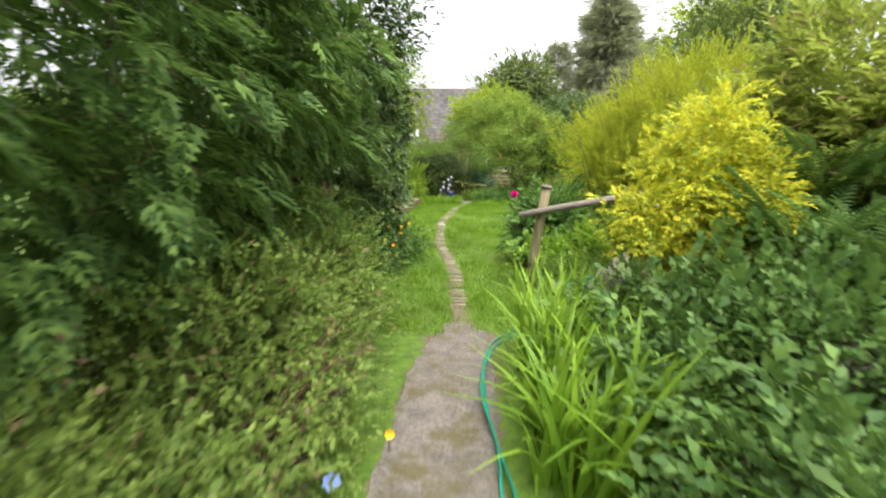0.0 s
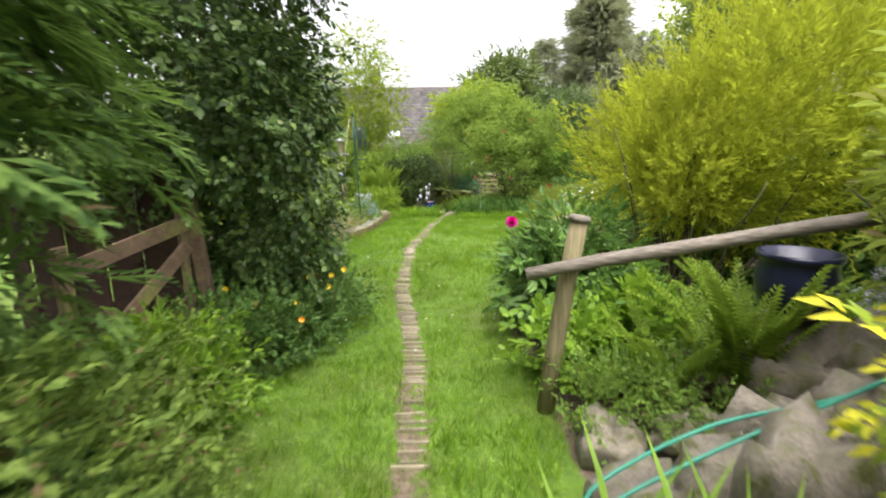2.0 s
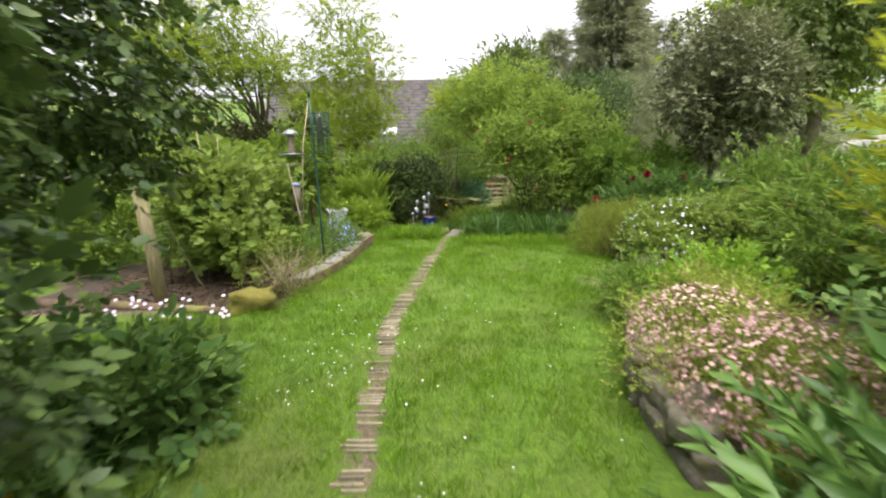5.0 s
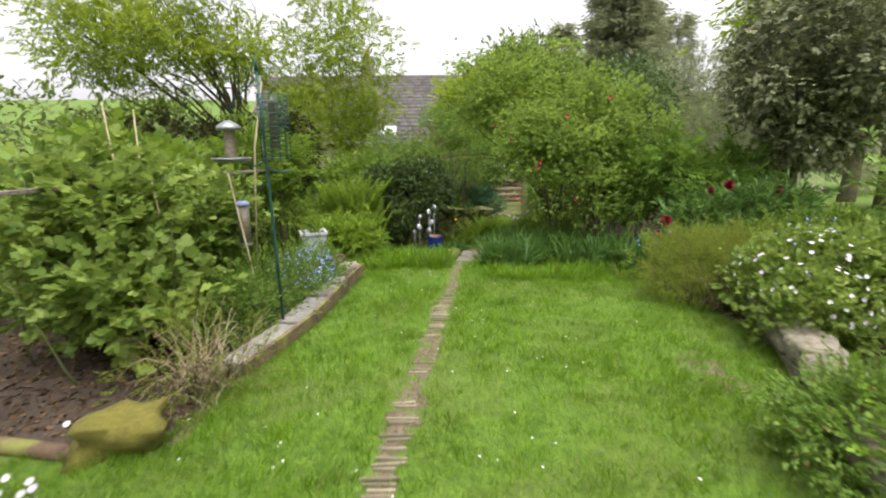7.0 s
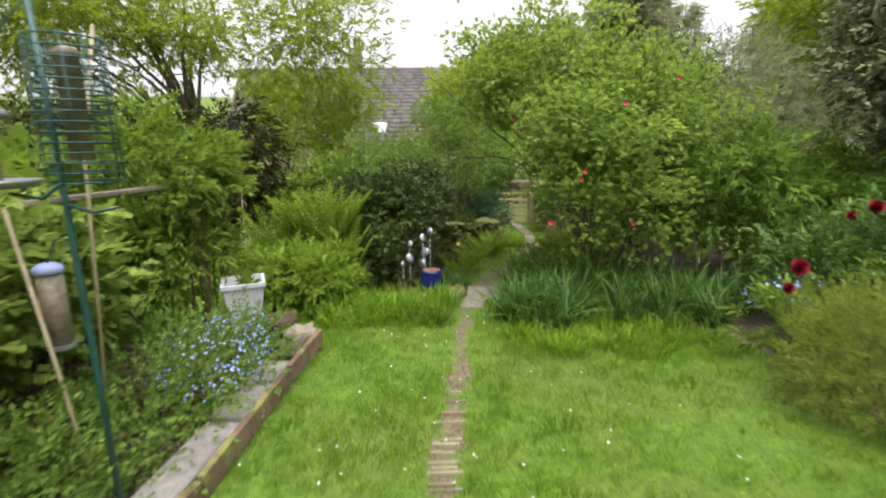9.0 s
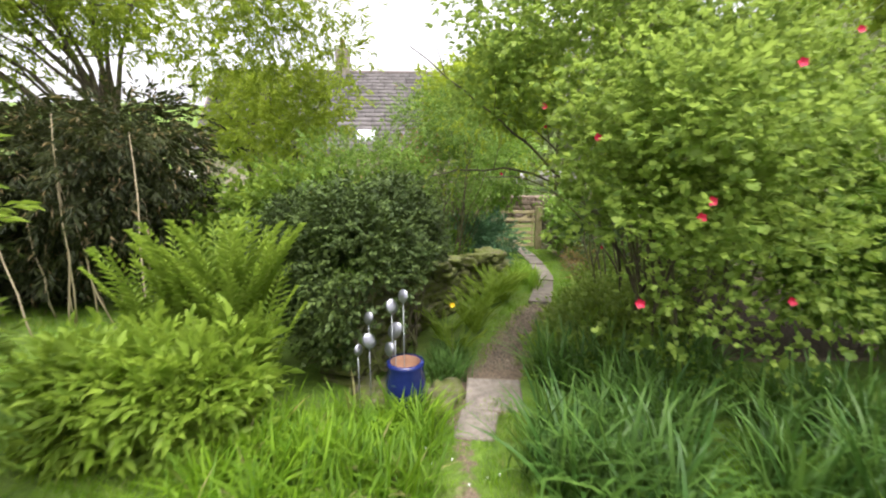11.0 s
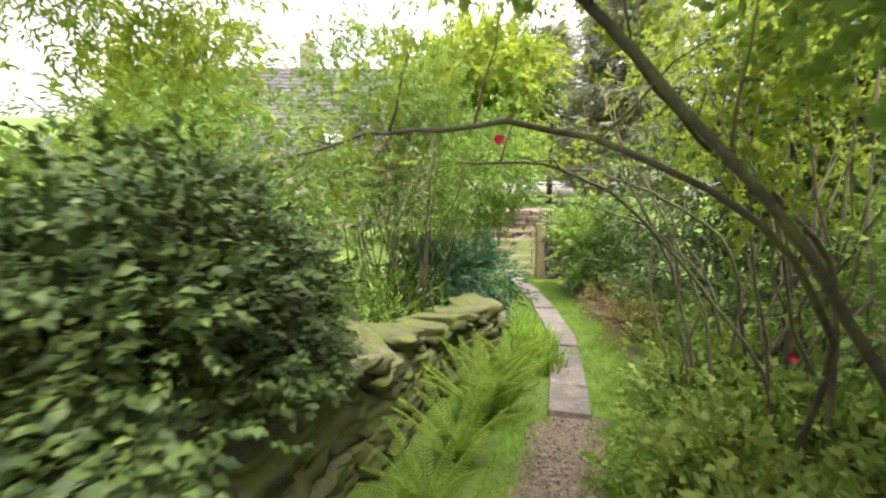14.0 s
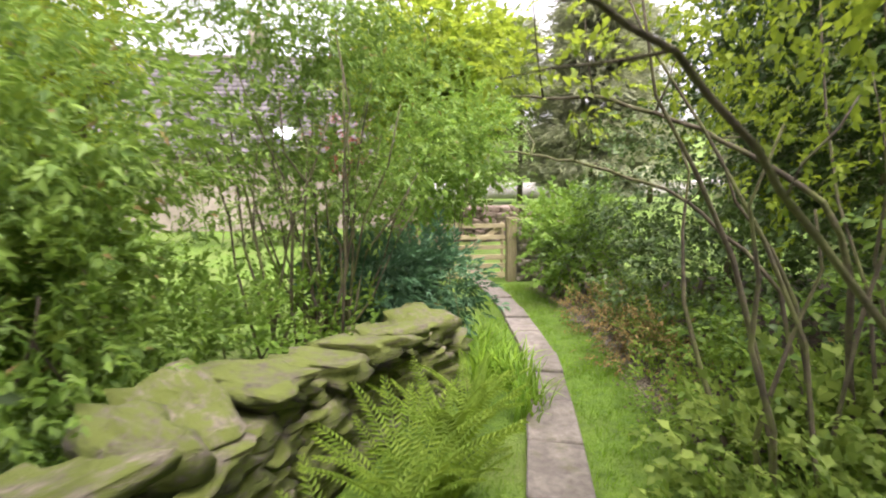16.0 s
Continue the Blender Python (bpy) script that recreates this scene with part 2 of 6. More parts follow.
def leaf_part(name, VF, material, parent, label="", kind="", smooth=False):
    """A part from world-space arrays, set under its thing."""
    V, F = VF
    b = np.array(base_of(parent))
    ob = new(name, fast_mesh(name, V - b, F, material, smooth))
    ob.parent = parent
    return tagged(ob, label, kind=kind)


def part(name, bm, material, parent=None, label="", smooth=False):
    """A part from a bmesh in world space (or in the parent's own space once shifted)."""
    if parent is not None:
        bmesh.ops.translate(bm, verts=bm.verts, vec=-base_of(parent))
    me = bpy.data.meshes.new(name)
    for f in bm.faces:
        f.smooth = smooth
    bm.to_mesh(me)
    bm.free()
    me.materials.append(material)
    ob = new(name, me)
    ob.parent = parent
    return tagged(ob, label)


def join(*sets):
    Vs, Fs, n = [], [], 0
    for V, F in sets:
        Vs.append(V)
        Fs.append(F + n)
        n += len(V)
    return np.concatenate(Vs), np.concatenate(Fs)


def unit(v):
    return v / np.maximum(np.linalg.norm(v, axis=-1, keepdims=True), 1e-9)


def place(templates, pos, ahead, up, size):
    """Copies of the template shapes (length along y, face along z), one chosen at random for each place."""
    out = []
    which = rng.integers(0, len(templates), len(pos))
    ahead = unit(ahead)
    side = unit(np.cross(ahead, up))
    face = np.cross(side, ahead)
    for k, (V, F) in enumerate(templates):
        i = np.nonzero(which == k)[0]
        if not len(i):
            continue
        R = np.stack([side[i], ahead[i], face[i]], 1) * size[i][:, None, None]
        P = np.einsum("vk,nkj->nvj", V, R) + pos[i][:, None, :]
        FF = F[None] + (np.arange(len(i)) * len(V))[:, None, None]
        out.append((P.reshape(-1, 3), FF.reshape(-1, F.shape[1])))
    return join(*out)


def leaf_shape(L=1.0, w=0.5, fold=0.12, droop=0.15, belly=0.42):
    V = np.array([(0, 0, 0), (-w / 2, belly * L, fold * L), (0, belly * L * 1.05, 0), (w / 2, belly * L, fold * L), (0, L, -droop * L)])
    return V, np.array([(0, 3, 2), (0, 2, 1), (1, 2, 4), (2, 3, 4)])


def slip_shape(w=0.5, fold=0.15, droop=0.12):
    """A small leaf of two faces, folded along its rib."""
    return np.array([(0, 0, 0), (w / 2, 0.45, fold), (0, 1, -droop), (-w / 2, 0.45, fold)], float), np.array([(0, 1, 2), (0, 2, 3)])


def oval_shape(w=0.7, fold=0.08, droop=0.12):
    """A broad leaf with a rounded outline, folded along its rib."""
    side = [(0.42, 0.22), (0.42, 0.66)]
    V = [(0, 0, 0), (0, 0.45, -0.02), (0, 1.0, -droop)] + [(x * w, y, fold * x - droop * y * y) for x, y in side] + [(-x * w, y, fold * x - droop * y * y) for x, y in side]
    F = [(0, 3, 1), (3, 4, 1), (4, 2, 1), (0, 1, 5), (5, 1, 6), (6, 1, 2)]
    return np.array(V, float), np.array(F)


def lobed_shape(L=1.0, w=1.0):
    a = [(0, 0.06), (0.24, 0.0), (0.56, 0.32), (0.24, 0.44), (0.38, 0.72), (0, 1.05)]
    rim = a + [(-x, y) for x, y in a[-2:0:-1]]
    V = [(0, 0.42 * L, -0.05 * L)] + [(x * w, y * L, 0.10 * abs(x) * L - 0.1 * y * L) for x, y in rim]
    n = len(rim)
    return np.array(V), np.array([(0, 1 + (i + 1) % n, 1 + i) for i in range(n)])


def moved(VF, at, ahead, up, s):
    V, F = place([VF], np.array([at], float), np.array([ahead], float), np.array([up], float), np.array([s], float))
    return V, F


def sprig(n, L, w, stem=1.0, spread=0.9, fold=0.12, shape=None, flat=0.5):
    """A twig tip with n leaves of length L along a stem of the given length."""
    got = []
    for i in range(n):
        f = (i + 0.6) / n
        a = rng.uniform(0, 6.283)
        out = np.array([math.cos(a), 0, math.sin(a) * flat])
        d = out * spread * (1.15 - 0.6 * f) + np.array([0, 0.55 + 0.5 * f, 0.0])
        nrm = np.array([0, 0.1, 1.0]) + rng.normal(0, 0.35, 3)
        one = shape if shape else leaf_shape(1, w / L, fold)
        got.append(moved(one, (0.02 * out[0], stem * f, 0.05 * out[2]), d, nrm, L * rng.uniform(0.7, 1.15)))
    return join(*got)


def sprigs(n, k, *a, **kw):
    return [sprig(n, *a, **kw) for _ in range(k)]


def spray_shape(pairs=7, droop=0.25):
    """A flat scale-leaved conifer spray, one unit long."""
    V, F = [], []

    def sliver(p, d, L, w):
        p, d = np.array(p, float), unit(np.array(d, float))
        s = unit(np.cross(d, (0, 0, 1)))
        n = len(V)
        V.extend([p, p + d * L * 0.5 - s * w, p + d * L - np.array([0, 0, droop * L * 0.3]), p + d * L * 0.5 + s * w])
        F.extend([(n, n + 3, n + 2), (n, n + 2, n + 1)])

    for i in range(pairs):
        y = (i + 0.3) / pairs
        z = -droop * y * y
        for sgn in (-1, 1):
            L = 0.42 * (1 - 0.75 * y) + 0.08
            d = (sgn * 0.8, 0.75, rng.uniform(-0.15, 0.15))
            sliver((0, y, z), d, L, L * 0.16)
            q = np.array((0, y, z)) + unit(np.array(d)) * L * 0.45
            sliver(q, (sgn * 0.15, 1, 0), L * 0.55, L * 0.11)
    sliver((0, 0, 0), (0, 1, -droop), 1.0, 0.035)
    return np.array(V), np.array(F)


def frond_shape(pairs=24, arch=0.35, w=0.15):
    """A fern frond, one unit long, arching over."""
    V, F = [], []
    for i in range(pairs):
        y = 0.1 + 0.9 * i / pairs
        z = arch * (y * 0.9 - y * y)
        L = w * min(1, 0.35 + y * 2.6) * (1.02 - y) ** 0.6
        for sgn in (-1, 1):
            n = len(V)
            V.extend([(0, y, z), (sgn * L * 0.5, y + 0.012, z + 0.015), (sgn * L, y + 0.05, z - 0.02), (sgn * L * 0.5, y + 0.040, z + 0.01)])
            F.extend([(n, n + 1, n + 2), (n, n + 2, n + 3)])
    for i in range(6):
        y0, y1 = i / 6, (i + 1) / 6
        z0, z1 = arch * (y0 * 0.9 - y0 * y0), arch * (y1 * 0.9 - y1 * y1)
        n = len(V)
        r0, r1 = 0.008 * (1.1 - y0), 0.008 * (1.1 - y1)
        V.extend([(-r0, y0, z0), (r0, y0, z0), (r1, y1, z1), (-r1, y1, z1)])
        F.extend([(n, n + 1, n + 2), (n, n + 2, n + 3)])
    return np.array(V), np.array(F)


def strap_shape(w=0.05, bend=0.5, seg=5):
    """A long arching blade, one unit long, with a fold along the middle."""
    V, F = [], []
    for i in range(seg + 1):
        f = i / seg
        y, z = f * (1 - 0.25 * bend * f), -bend * f ** 2.4 * 0.6
        ww = w * (0.6 + 0.9 * f - 1.5 * f * f) / 2 + (0.0015 if i < seg else 0)
        V.extend([(-ww, y, z + ww * 0.4), (0, y, z), (ww, y, z + ww * 0.4)])
    for i in range(seg):
        a = i * 3
        for j in (0, 1):
            F.extend([(a + j, a + j + 1, a + j + 4), (a + j, a + j + 4, a + j + 3)])
    return np.array(V), np.array(F)


def blade_shape(w=0.06, bend=0.3):
    V = np.array([(-w / 2, 0, 0), (w / 2, 0, 0), (-w * 0.4, 0.5, -0.1 * bend), (w * 0.4, 0.5, -0.1 * bend), (0, 1, -0.6 * bend)])
    return V, np.array([(0, 1, 3), (0, 3, 2), (2, 3, 4)])


def lumps(d, k, amp, seed):
    r = np.random.default_rng(seed)
    v = np.zeros(len(d))
    for i in range(5):
        f = r.normal(0, k * (1 + 0.5 * i), 3)
        v += np.sin(d @ f + r.uniform(0, 6.28)) / (1 + 0.4 * i)
    return 1 + amp * v / 2.2


def blob_points(blobs, n, depth=0.16, amp=0.16, low=-1.0, seed=1, k=2.6):
    """Points in the outer shell of a union of lumpy ellipsoids, and the way outwards at each."""
    B = np.array(blobs, float)
    area = (B[:, 3] * B[:, 4] + B[:, 3] * B[:, 5] + B[:, 4] * B[:, 5])
    pick = rng.choice(len(B), int(n * 1.6), p=area / area.sum())
    d = unit(rng.normal(0, 1, (len(pick), 3)))
    if low > -1:
        d = d[d[:, 2] > low]
        pick = pick[: len(d)]
    b = B[pick]
    rad = (1 - np.abs(rng.normal(0, depth, len(d)))) * lumps(d * b[:, 3:6] + b[:, :3], k, amp, seed)
    p = b[:, :3] + d * b[:, 3:6] * rad[:, None]
    keep = np.ones(len(p), bool)
    for j in range(len(B)):
        q = (((p - B[j, :3]) / B[j, 3:6]) ** 2).sum(1)
        keep &= (q > 0.55) | (pick == j)
    nrm = unit(d / b[:, 3:6])
    return p[keep][:n], nrm[keep][:n]


def foliage(blobs, n, templates, size, depth=0.16, amp=0.16, droop=0.25, wild=0.55, low=-1.0, seed=1, rise=0.0, floor_z=None, k=2.6):
    p, nrm = blob_points(blobs, n, depth, amp, low, seed, k)
    if floor_z is not None:
        ok = p[:, 2] > floor_z
        p, nrm = p[ok], nrm[ok]
    d = nrm + rng.normal(0, wild, p.shape) + np.array([0, 0, rise - droop])
    up = nrm * 0.6 + np.array([0, 0, 1.0]) + rng.normal(0, 0.25, p.shape)
    return place(templates, p, d, up, size * rng.uniform(0.7, 1.25, len(p)))


def tube(points, r0, r1, sides=6, wobble=0.0):
    P = np.array(points, float)
    if wobble:
        P[1:-1] += rng.normal(0, wobble, P[1:-1].shape)
    t = unit(np.gradient(P, axis=0))
    ref = np.where(np.abs(t[:, 2:3]) > 0.9, np.array([[1.0, 0, 0]]), np.array([[0, 0, 1.0]]))
    a = unit(np.cross(t, ref))
    b = np.cross(t, a)
    ang = np.arange(sides) * 2 * math.pi / sides
    rad = np.linspace(r0, r1, len(P))[:, None, None]
    ring = P[:, None, :] + rad * (a[:, None, :] * np.cos(ang)[None, :, None] + b[:, None, :] * np.sin(ang)[None, :, None])
    V = ring.reshape(-1, 3)
    F = []
    for i in range(len(P) - 1):
        for j in range(sides):
            k = (j + 1) % sides
            F.append((i * sides + j, i * sides + k, (i + 1) * sides + k, (i + 1) * sides + j))
    n = len(V)
    V = np.concatenate([V, P[[0, -1]]])
    for j in range(sides):
        k = (j + 1) % sides
        F.append((n, k, j, j))
        e = (len(P) - 1) * sides
        F.append((n + 1, e + j, e + k, e + k))
    T = []
    for f in F:
        T.append((f[0], f[1], f[2]))
        if f[2] != f[3]:
            T.append((f[0], f[2], f[3]))
    return V, np.array(T)


def bow(a, b, sag=0.0, n=6, wander=0.0):
    a, b = np.array(a, float), np.array(b, float)
    f = np.linspace(0, 1, n)[:, None]
    P = a + (b - a) * f
    P[:, 2] += sag * 4 * f[:, 0] * (1 - f[:, 0])
    if wander:
        P[1:] += np.cumsum(rng.normal(0, wander, (n - 1, 3)), axis=0)
    return P


def box_bm(size, bevel=0.0, at=(0, 0, 0), turn=None):
    bm = bmesh.new()
    bmesh.ops.create_cube(bm, size=1)
    bmesh.ops.scale(bm, vec=size, verts=bm.verts)
    if bevel:
        bmesh.ops.bevel(bm, geom=list(bm.edges), offset=bevel, segments=1, affect="EDGES")
    m = Matrix.Translation(at) @ (turn if turn is not None else Matrix())
    bmesh.ops.transform(bm, matrix=m, verts=bm.verts)
    return bm


def lathe_bm(profile, at, sides=24, cap=False):
    bm = bmesh.new()
    rings = []
    for r, z in profile:
        rings.append([bm.verts.new((at[0] + r * math.cos(i * 2 * math.pi / sides), at[1] + r * math.sin(i * 2 * math.pi / sides), at[2] + z)) for i in range(sides)])
    for a, b in zip(rings, rings[1:]):
        for i in range(sides):
            j = (i + 1) % sides
            bm.faces.new((a[i], a[j], b[j], b[i]))
    if cap:
        bm.faces.new(rings[0][::-1])
        bm.faces.new(rings[-1])
    bm.normal_update()
    return bm


def stone_bm(size, seed, rough=0.13, sub=3):
    """A broken stone: a cube cut finer, rounded and knocked out of true."""
    bm = bmesh.new()
    bmesh.ops.create_cube(bm, size=1)
    bmesh.ops.subdivide_edges(bm, edges=list(bm.edges), cuts=sub, use_grid_fill=True)
    for v in bm.verts:
        c = v.co.copy()
        s = c.normalized() * 0.62
        c = c.lerp(s, 0.24)
        o = Vector((seed * 3.1, seed * 1.7, seed))
        c += c.normalized() * rough * (noise.noise(c * 2.3 + o) + 0.8 * noise.noise(c * 5.3 + o) + 0.4 * noise.noise(c * 11 + o))
        v.co = Vector((c.x * size[0], c.y * size[1], c.z * size[2]))
    return bm


# ---------------------------------------------------------------- the lie of the land
PATH_Y = (-6.0, 1.9, 3.8, 5.5, 7.4, 9.5, 11.0, 13.0, 15.1, 15.6, 16.5, 18.35, 20.3, 22.6, 24.5, 60.0)
PATH_X = (-0.10, -0.03, 0.16, 0.15, -0.06, -0.03, 0.18, 0.45, 0.70, 0.93, 1.28, 2.08, 2.66, 3.0, 3.05, 6.0)
LAND_Y = (-400, 8.0, 10.0, 12.0, 14.0, 15.5, 16.5, 18.4, 20.3, 22.6, 24.5, 34.0, 60.0, 150.0, 420.0)
LAND_Z = (0.0, 0.0, -0.01, -0.05, -0.18, -0.31, -0.40, -0.52, -0.68, -0.84, -0.95, -1.0, -1.2, 2.0, 34.0)


def path_x(y):
    return np.interp(y, PATH_Y, PATH_X)


def land(x, y):
    x, y = np.asarray(x, float), np.asarray(y, float)
    z = np.interp(y, LAND_Y, LAND_Z)
    near = np.clip((y - 15.5) / 2, 0, 1) * np.clip((24 - y) / 3, 0, 1)
    bank = np.clip((x - path_x(y) - 0.85) / 1.0, 0, 1) * 0.55 * near
    side = np.clip((np.abs(x) - 30) / 120, 0, 1) * 12
    bumps = 0.012 * np.sin(x * 3.1 + 1.0) * np.sin(y * 2.3) + 0.008 * np.sin(x * 7.3 + y * 5.1)
    return z + bank + side + bumps


def soil_mask(x, y):
    """1 on bare soil, 0 on turf."""
    s = np.zeros_like(np.asarray(x, float))
    jx = 0.3 * np.sin(y * 2.1) + 0.2 * np.sin(y * 5.3 + 1)
    jy = 0.3 * np.sin(x * 2.3) + 0.2 * np.sin(x * 5.1 + 2)
    k = np.interp(y, (10.7, 12.0, 13.35), (-1.05, -0.95, -0.75))
    s = np.maximum(s, ((y > 9.85) & (y < 13.6) & (x < k - 0.02) & (x > -3.9 + jx)) * 1.0)
    s = np.maximum(s, ((y > 9.75) & (y < 10.8) & (x < -1.1) & (x > -3.9 + jx)) * 1.0)
    s = np.maximum(s, ((y < 6.2 + 0.4 * jy) & (y > -2.5 + jy) & (x < np.where(y > 3.8, -0.95, -0.55)) & (x > -2.9 + jx)) * 0.9)
    s = np.maximum(s, ((y < 6.5 + jy) & (y > -2.5 + jy) & (x > 0.95) & (x < 3.6 + jx)) * 0.9)
    s = np.maximum(s, ((y > 8.3 + jy) & (y < 14.6 + jy) & (x > 2.9) & (x < 5.4 + jx)) * 0.9)
    s = np.maximum(s, np.clip(1 - ((x - 2.1) / 0.4) ** 2 - ((y - 10.5) / 0.7) ** 2, 0, 1) * 0.42)
    px = path_x(y)
    w = np.where(y < 3.7, 0.30, np.where(y < 15, 0.10, np.where(y < 18.2, 0.26, 0.13)))
    s = np.maximum(s, np.clip(1.5 - np.abs(x - px) / w, 0, 1) * np.where(y < 3.7, 0.75, np.where(y < 15, 0.56, 0.85)) * (y < 26))
    s = np.maximum(s, ((y > 15.8) & (y < 24) & (x - px > 0.75) & (x - px < 3.5)) * 0.95)
    return s


def ground_sheet():
    def lines(lo, hi, step, far):
        mid = np.arange(lo, hi + step / 2, step)
        out = np.geomspace(step * 2, far, 26)
        return np.concatenate([lo - out[::-1], mid, hi + out])

    xs, ys = lines(-6, 7, 0.13, 420), lines(-2, 26, 0.13, 420)
    X, Y = np.meshgrid(xs, ys)
    Z = land(X, Y)
    V = np.stack([X, Y, Z], -1).reshape(-1, 3)
    nx = len(xs)
    i = (np.arange(len(ys) - 1)[:, None] * nx + np.arange(nx - 1)[None, :]).ravel()
    F = np.stack([i, i + 1, i + 1 + nx, i + nx], 1)
    m, nt, b, out = node_material("garden_ground")
    at = nt.nodes.new("ShaderNodeAttribute")
    at.attribute_name = "soil"
    green = ramp_between(nt, noise_at(nt, 14, 6), (0.050, 0.112, 0.006), (0.125, 0.220, 0.014), 0.3, 0.7)
    green = blend(nt, ramp_between(nt, noise_at(nt, 0.9, 3), (0, 0, 0), (0.6, 0.6, 0.6), 0.45, 0.7), green, (0.110, 0.120, 0.030))
    brown = ramp_between(nt, noise_at(nt, 30, 8, 0.7), (0.060, 0.040, 0.026), (0.240, 0.185, 0.120), 0.3, 0.72)
    mulch = ramp_between(nt, noise_at(nt, 34, 8, 0.7), (0.026, 0.018, 0.012), (0.105, 0.076, 0.052), 0.3, 0.72)
    brown = blend(nt, ramp_between(nt, at.outputs["Fac"], (0, 0, 0), (1, 1, 1), 0.86, 0.90), brown, mulch)
    edge = nt.nodes.new("ShaderNodeMath")
    edge.operation = "ADD"
    nt.links.new(at.outputs["Fac"], edge.inputs[0])
    nt.links.new(noise_at(nt, 9, 5), edge.inputs[1])
    f = ramp_between(nt, edge.outputs[0], (0, 0, 0), (1, 1, 1), 0.85, 1.15)
    nt.links.new(blend(nt, f, green, brown), b.inputs["Base Color"])
    b.inputs["Roughness"].default_value = 0.95
    bp = nt.nodes.new("ShaderNodeBump")
    bp.inputs["Strength"].default_value, bp.inputs["Distance"].default_value = 0.8, 0.03
    nt.links.new(noise_at(nt, 40, 6), bp.inputs["Height"])
    nt.links.new(bp.outputs[0], b.inputs["Normal"])
    me = fast_mesh("ground", V, F, m, True)
    me.attributes.new("soil", "FLOAT", "POINT").data.foreach_set("value", soil_mask(X, Y).ravel().astype(np.float32))
    return tagged(new("ground", me), "garden ground of turf, bare soil and distant fields", "ground", kind="structure")


ground = ground_sheet()


# ---------------------------------------------------------------- plant kit


def clumps(blobs, n, templates, size, clump=0.14, per=12, depth=0.2, amp=0.2, droop=0.2, wild=0.5, low=-1.0, seed=1, floor_z=None, k=2.6, rise=0.0, keep=None, flat=0.0):
    """Foliage in tufts: sprigs gathered round points of the outer shell, with gaps between the tufts."""
    c, nrm = blob_points(blobs, max(3, n // per), depth, amp, low, seed, k)
    i = rng.integers(0, len(c), n)
    off = rng.normal(0, 1, (n, 3)) * np.array([1, 1, 0.75])
    p = c[i] + off * clump
    if floor_z is not None:
        g = land(p[:, 0], p[:, 1]) + floor_z
        ok = p[:, 2] > g
        p, off, i = p[ok], off[ok], i[ok]
    if keep is not None:
        ok = keep(p)
        p, off, i = p[ok], off[ok], i[ok]
    over = p[:, 2] - land(p[:, 0], p[:, 1])
    aside = np.abs(p[:, 0] - path_x(p[:, 1]))
    clear = ((aside < 0.52) & (over > 0.35) | (aside < 0.2)) & (over < 2.15) & (p[:, 1] > 4.0) & (p[:, 1] < 18.0)
    clear |= (np.abs(p[:, 0] - path_x(p[:, 1])) < 0.33) & (p[:, 1] <= 4.0) & (p[:, 1] > -3)
    p, off, i = p[~clear], off[~clear], i[~clear]
    d = nrm[i] * 0.8 + unit(off) * 0.7 + rng.normal(0, wild, p.shape) + np.array([0, 0, rise - droop])
    d[:, 2] *= 1 - flat
    up = nrm[i] * 0.5 + np.array([0, 0, 1.0 + 1.5 * flat]) + rng.normal(0, 0.25, p.shape)
    return place(templates, p, d, up, size * rng.uniform(0.65, 1.25, len(p)))


def lump_set(centre, half, n, r, seed):
    """Ellipsoids strewn through a larger one, to break its outline."""
    g = np.random.default_rng(seed)
    out = []
    for _ in range(n):
        d = unit(g.normal(0, 1, 3)) * g.uniform(0.35, 1.0) ** 0.5
        q = np.array(centre) + d * np.array(half) * 0.72
        s = r * g.uniform(0.7, 1.3)
        out.append((*q, s, s * g.uniform(0.8, 1.2), s * g.uniform(0.7, 1.1)))
    return out


def shrub(name, label, category, blobs, n, templates, size, material, stems=(), stem_r=0.015, group="", stem_material=None, leaf_name="foliage", base=None, fill=0, **kw):
    """A shrub or tree: its foliage, the leaves within its crown and each of its stems."""
    B = np.array(blobs, float)
    c = B[:, :3].mean(0)
    if base is None:
        base = (float(c[0]), float(c[1]), float(land(c[0], c[1])))
    ob = thing(name, base, label, category, group)
    leaf_part(leaf_name, clumps(blobs, n, templates, size, **kw), material, ob, kind="stuff")
    if fill:
        inner = [(*b[:3], b[3] * 0.78, b[4] * 0.78, b[5] * 0.78) for b in blobs]
        leaf_part("inner_foliage", clumps(inner, fill, templates, size * 1.5, **{**kw, "depth": 0.2, "per": 4}), material, ob, kind="stuff")
    if not len(stems):
        w, h = float(B[:, 3].mean()) * 0.4, max(0.1, float((B[:, 2] + B[:, 5] * 0.6).max() - base[2]))
        stems, stem_r, stem_material = rising_stems(5, base, w, h, w), min(0.02, 0.008 * h + 0.003), stem_material or M_STEM
    for s in stems:
        leaf_part("stem", tube(s, stem_r * rng.uniform(0.7, 1.2), stem_r * 0.3), stem_material or M_BARK, ob, smooth=True)
    return ob


def rising_stems(n, base, spread, top, r=0.2, wander=0.03):
    out = []
    for _ in range(n):
        a, b = rng.normal(0, r, 2)
        z = float(land(base[0] + a, base[1] + b)) - 0.04
        out.append(bow((base[0] + a, base[1] + b, z), (base[0] + a + rng.normal(0, spread), base[1] + b + rng.normal(0, spread), z + top * rng.uniform(0.6, 1)), 0, 7, wander))
    return out


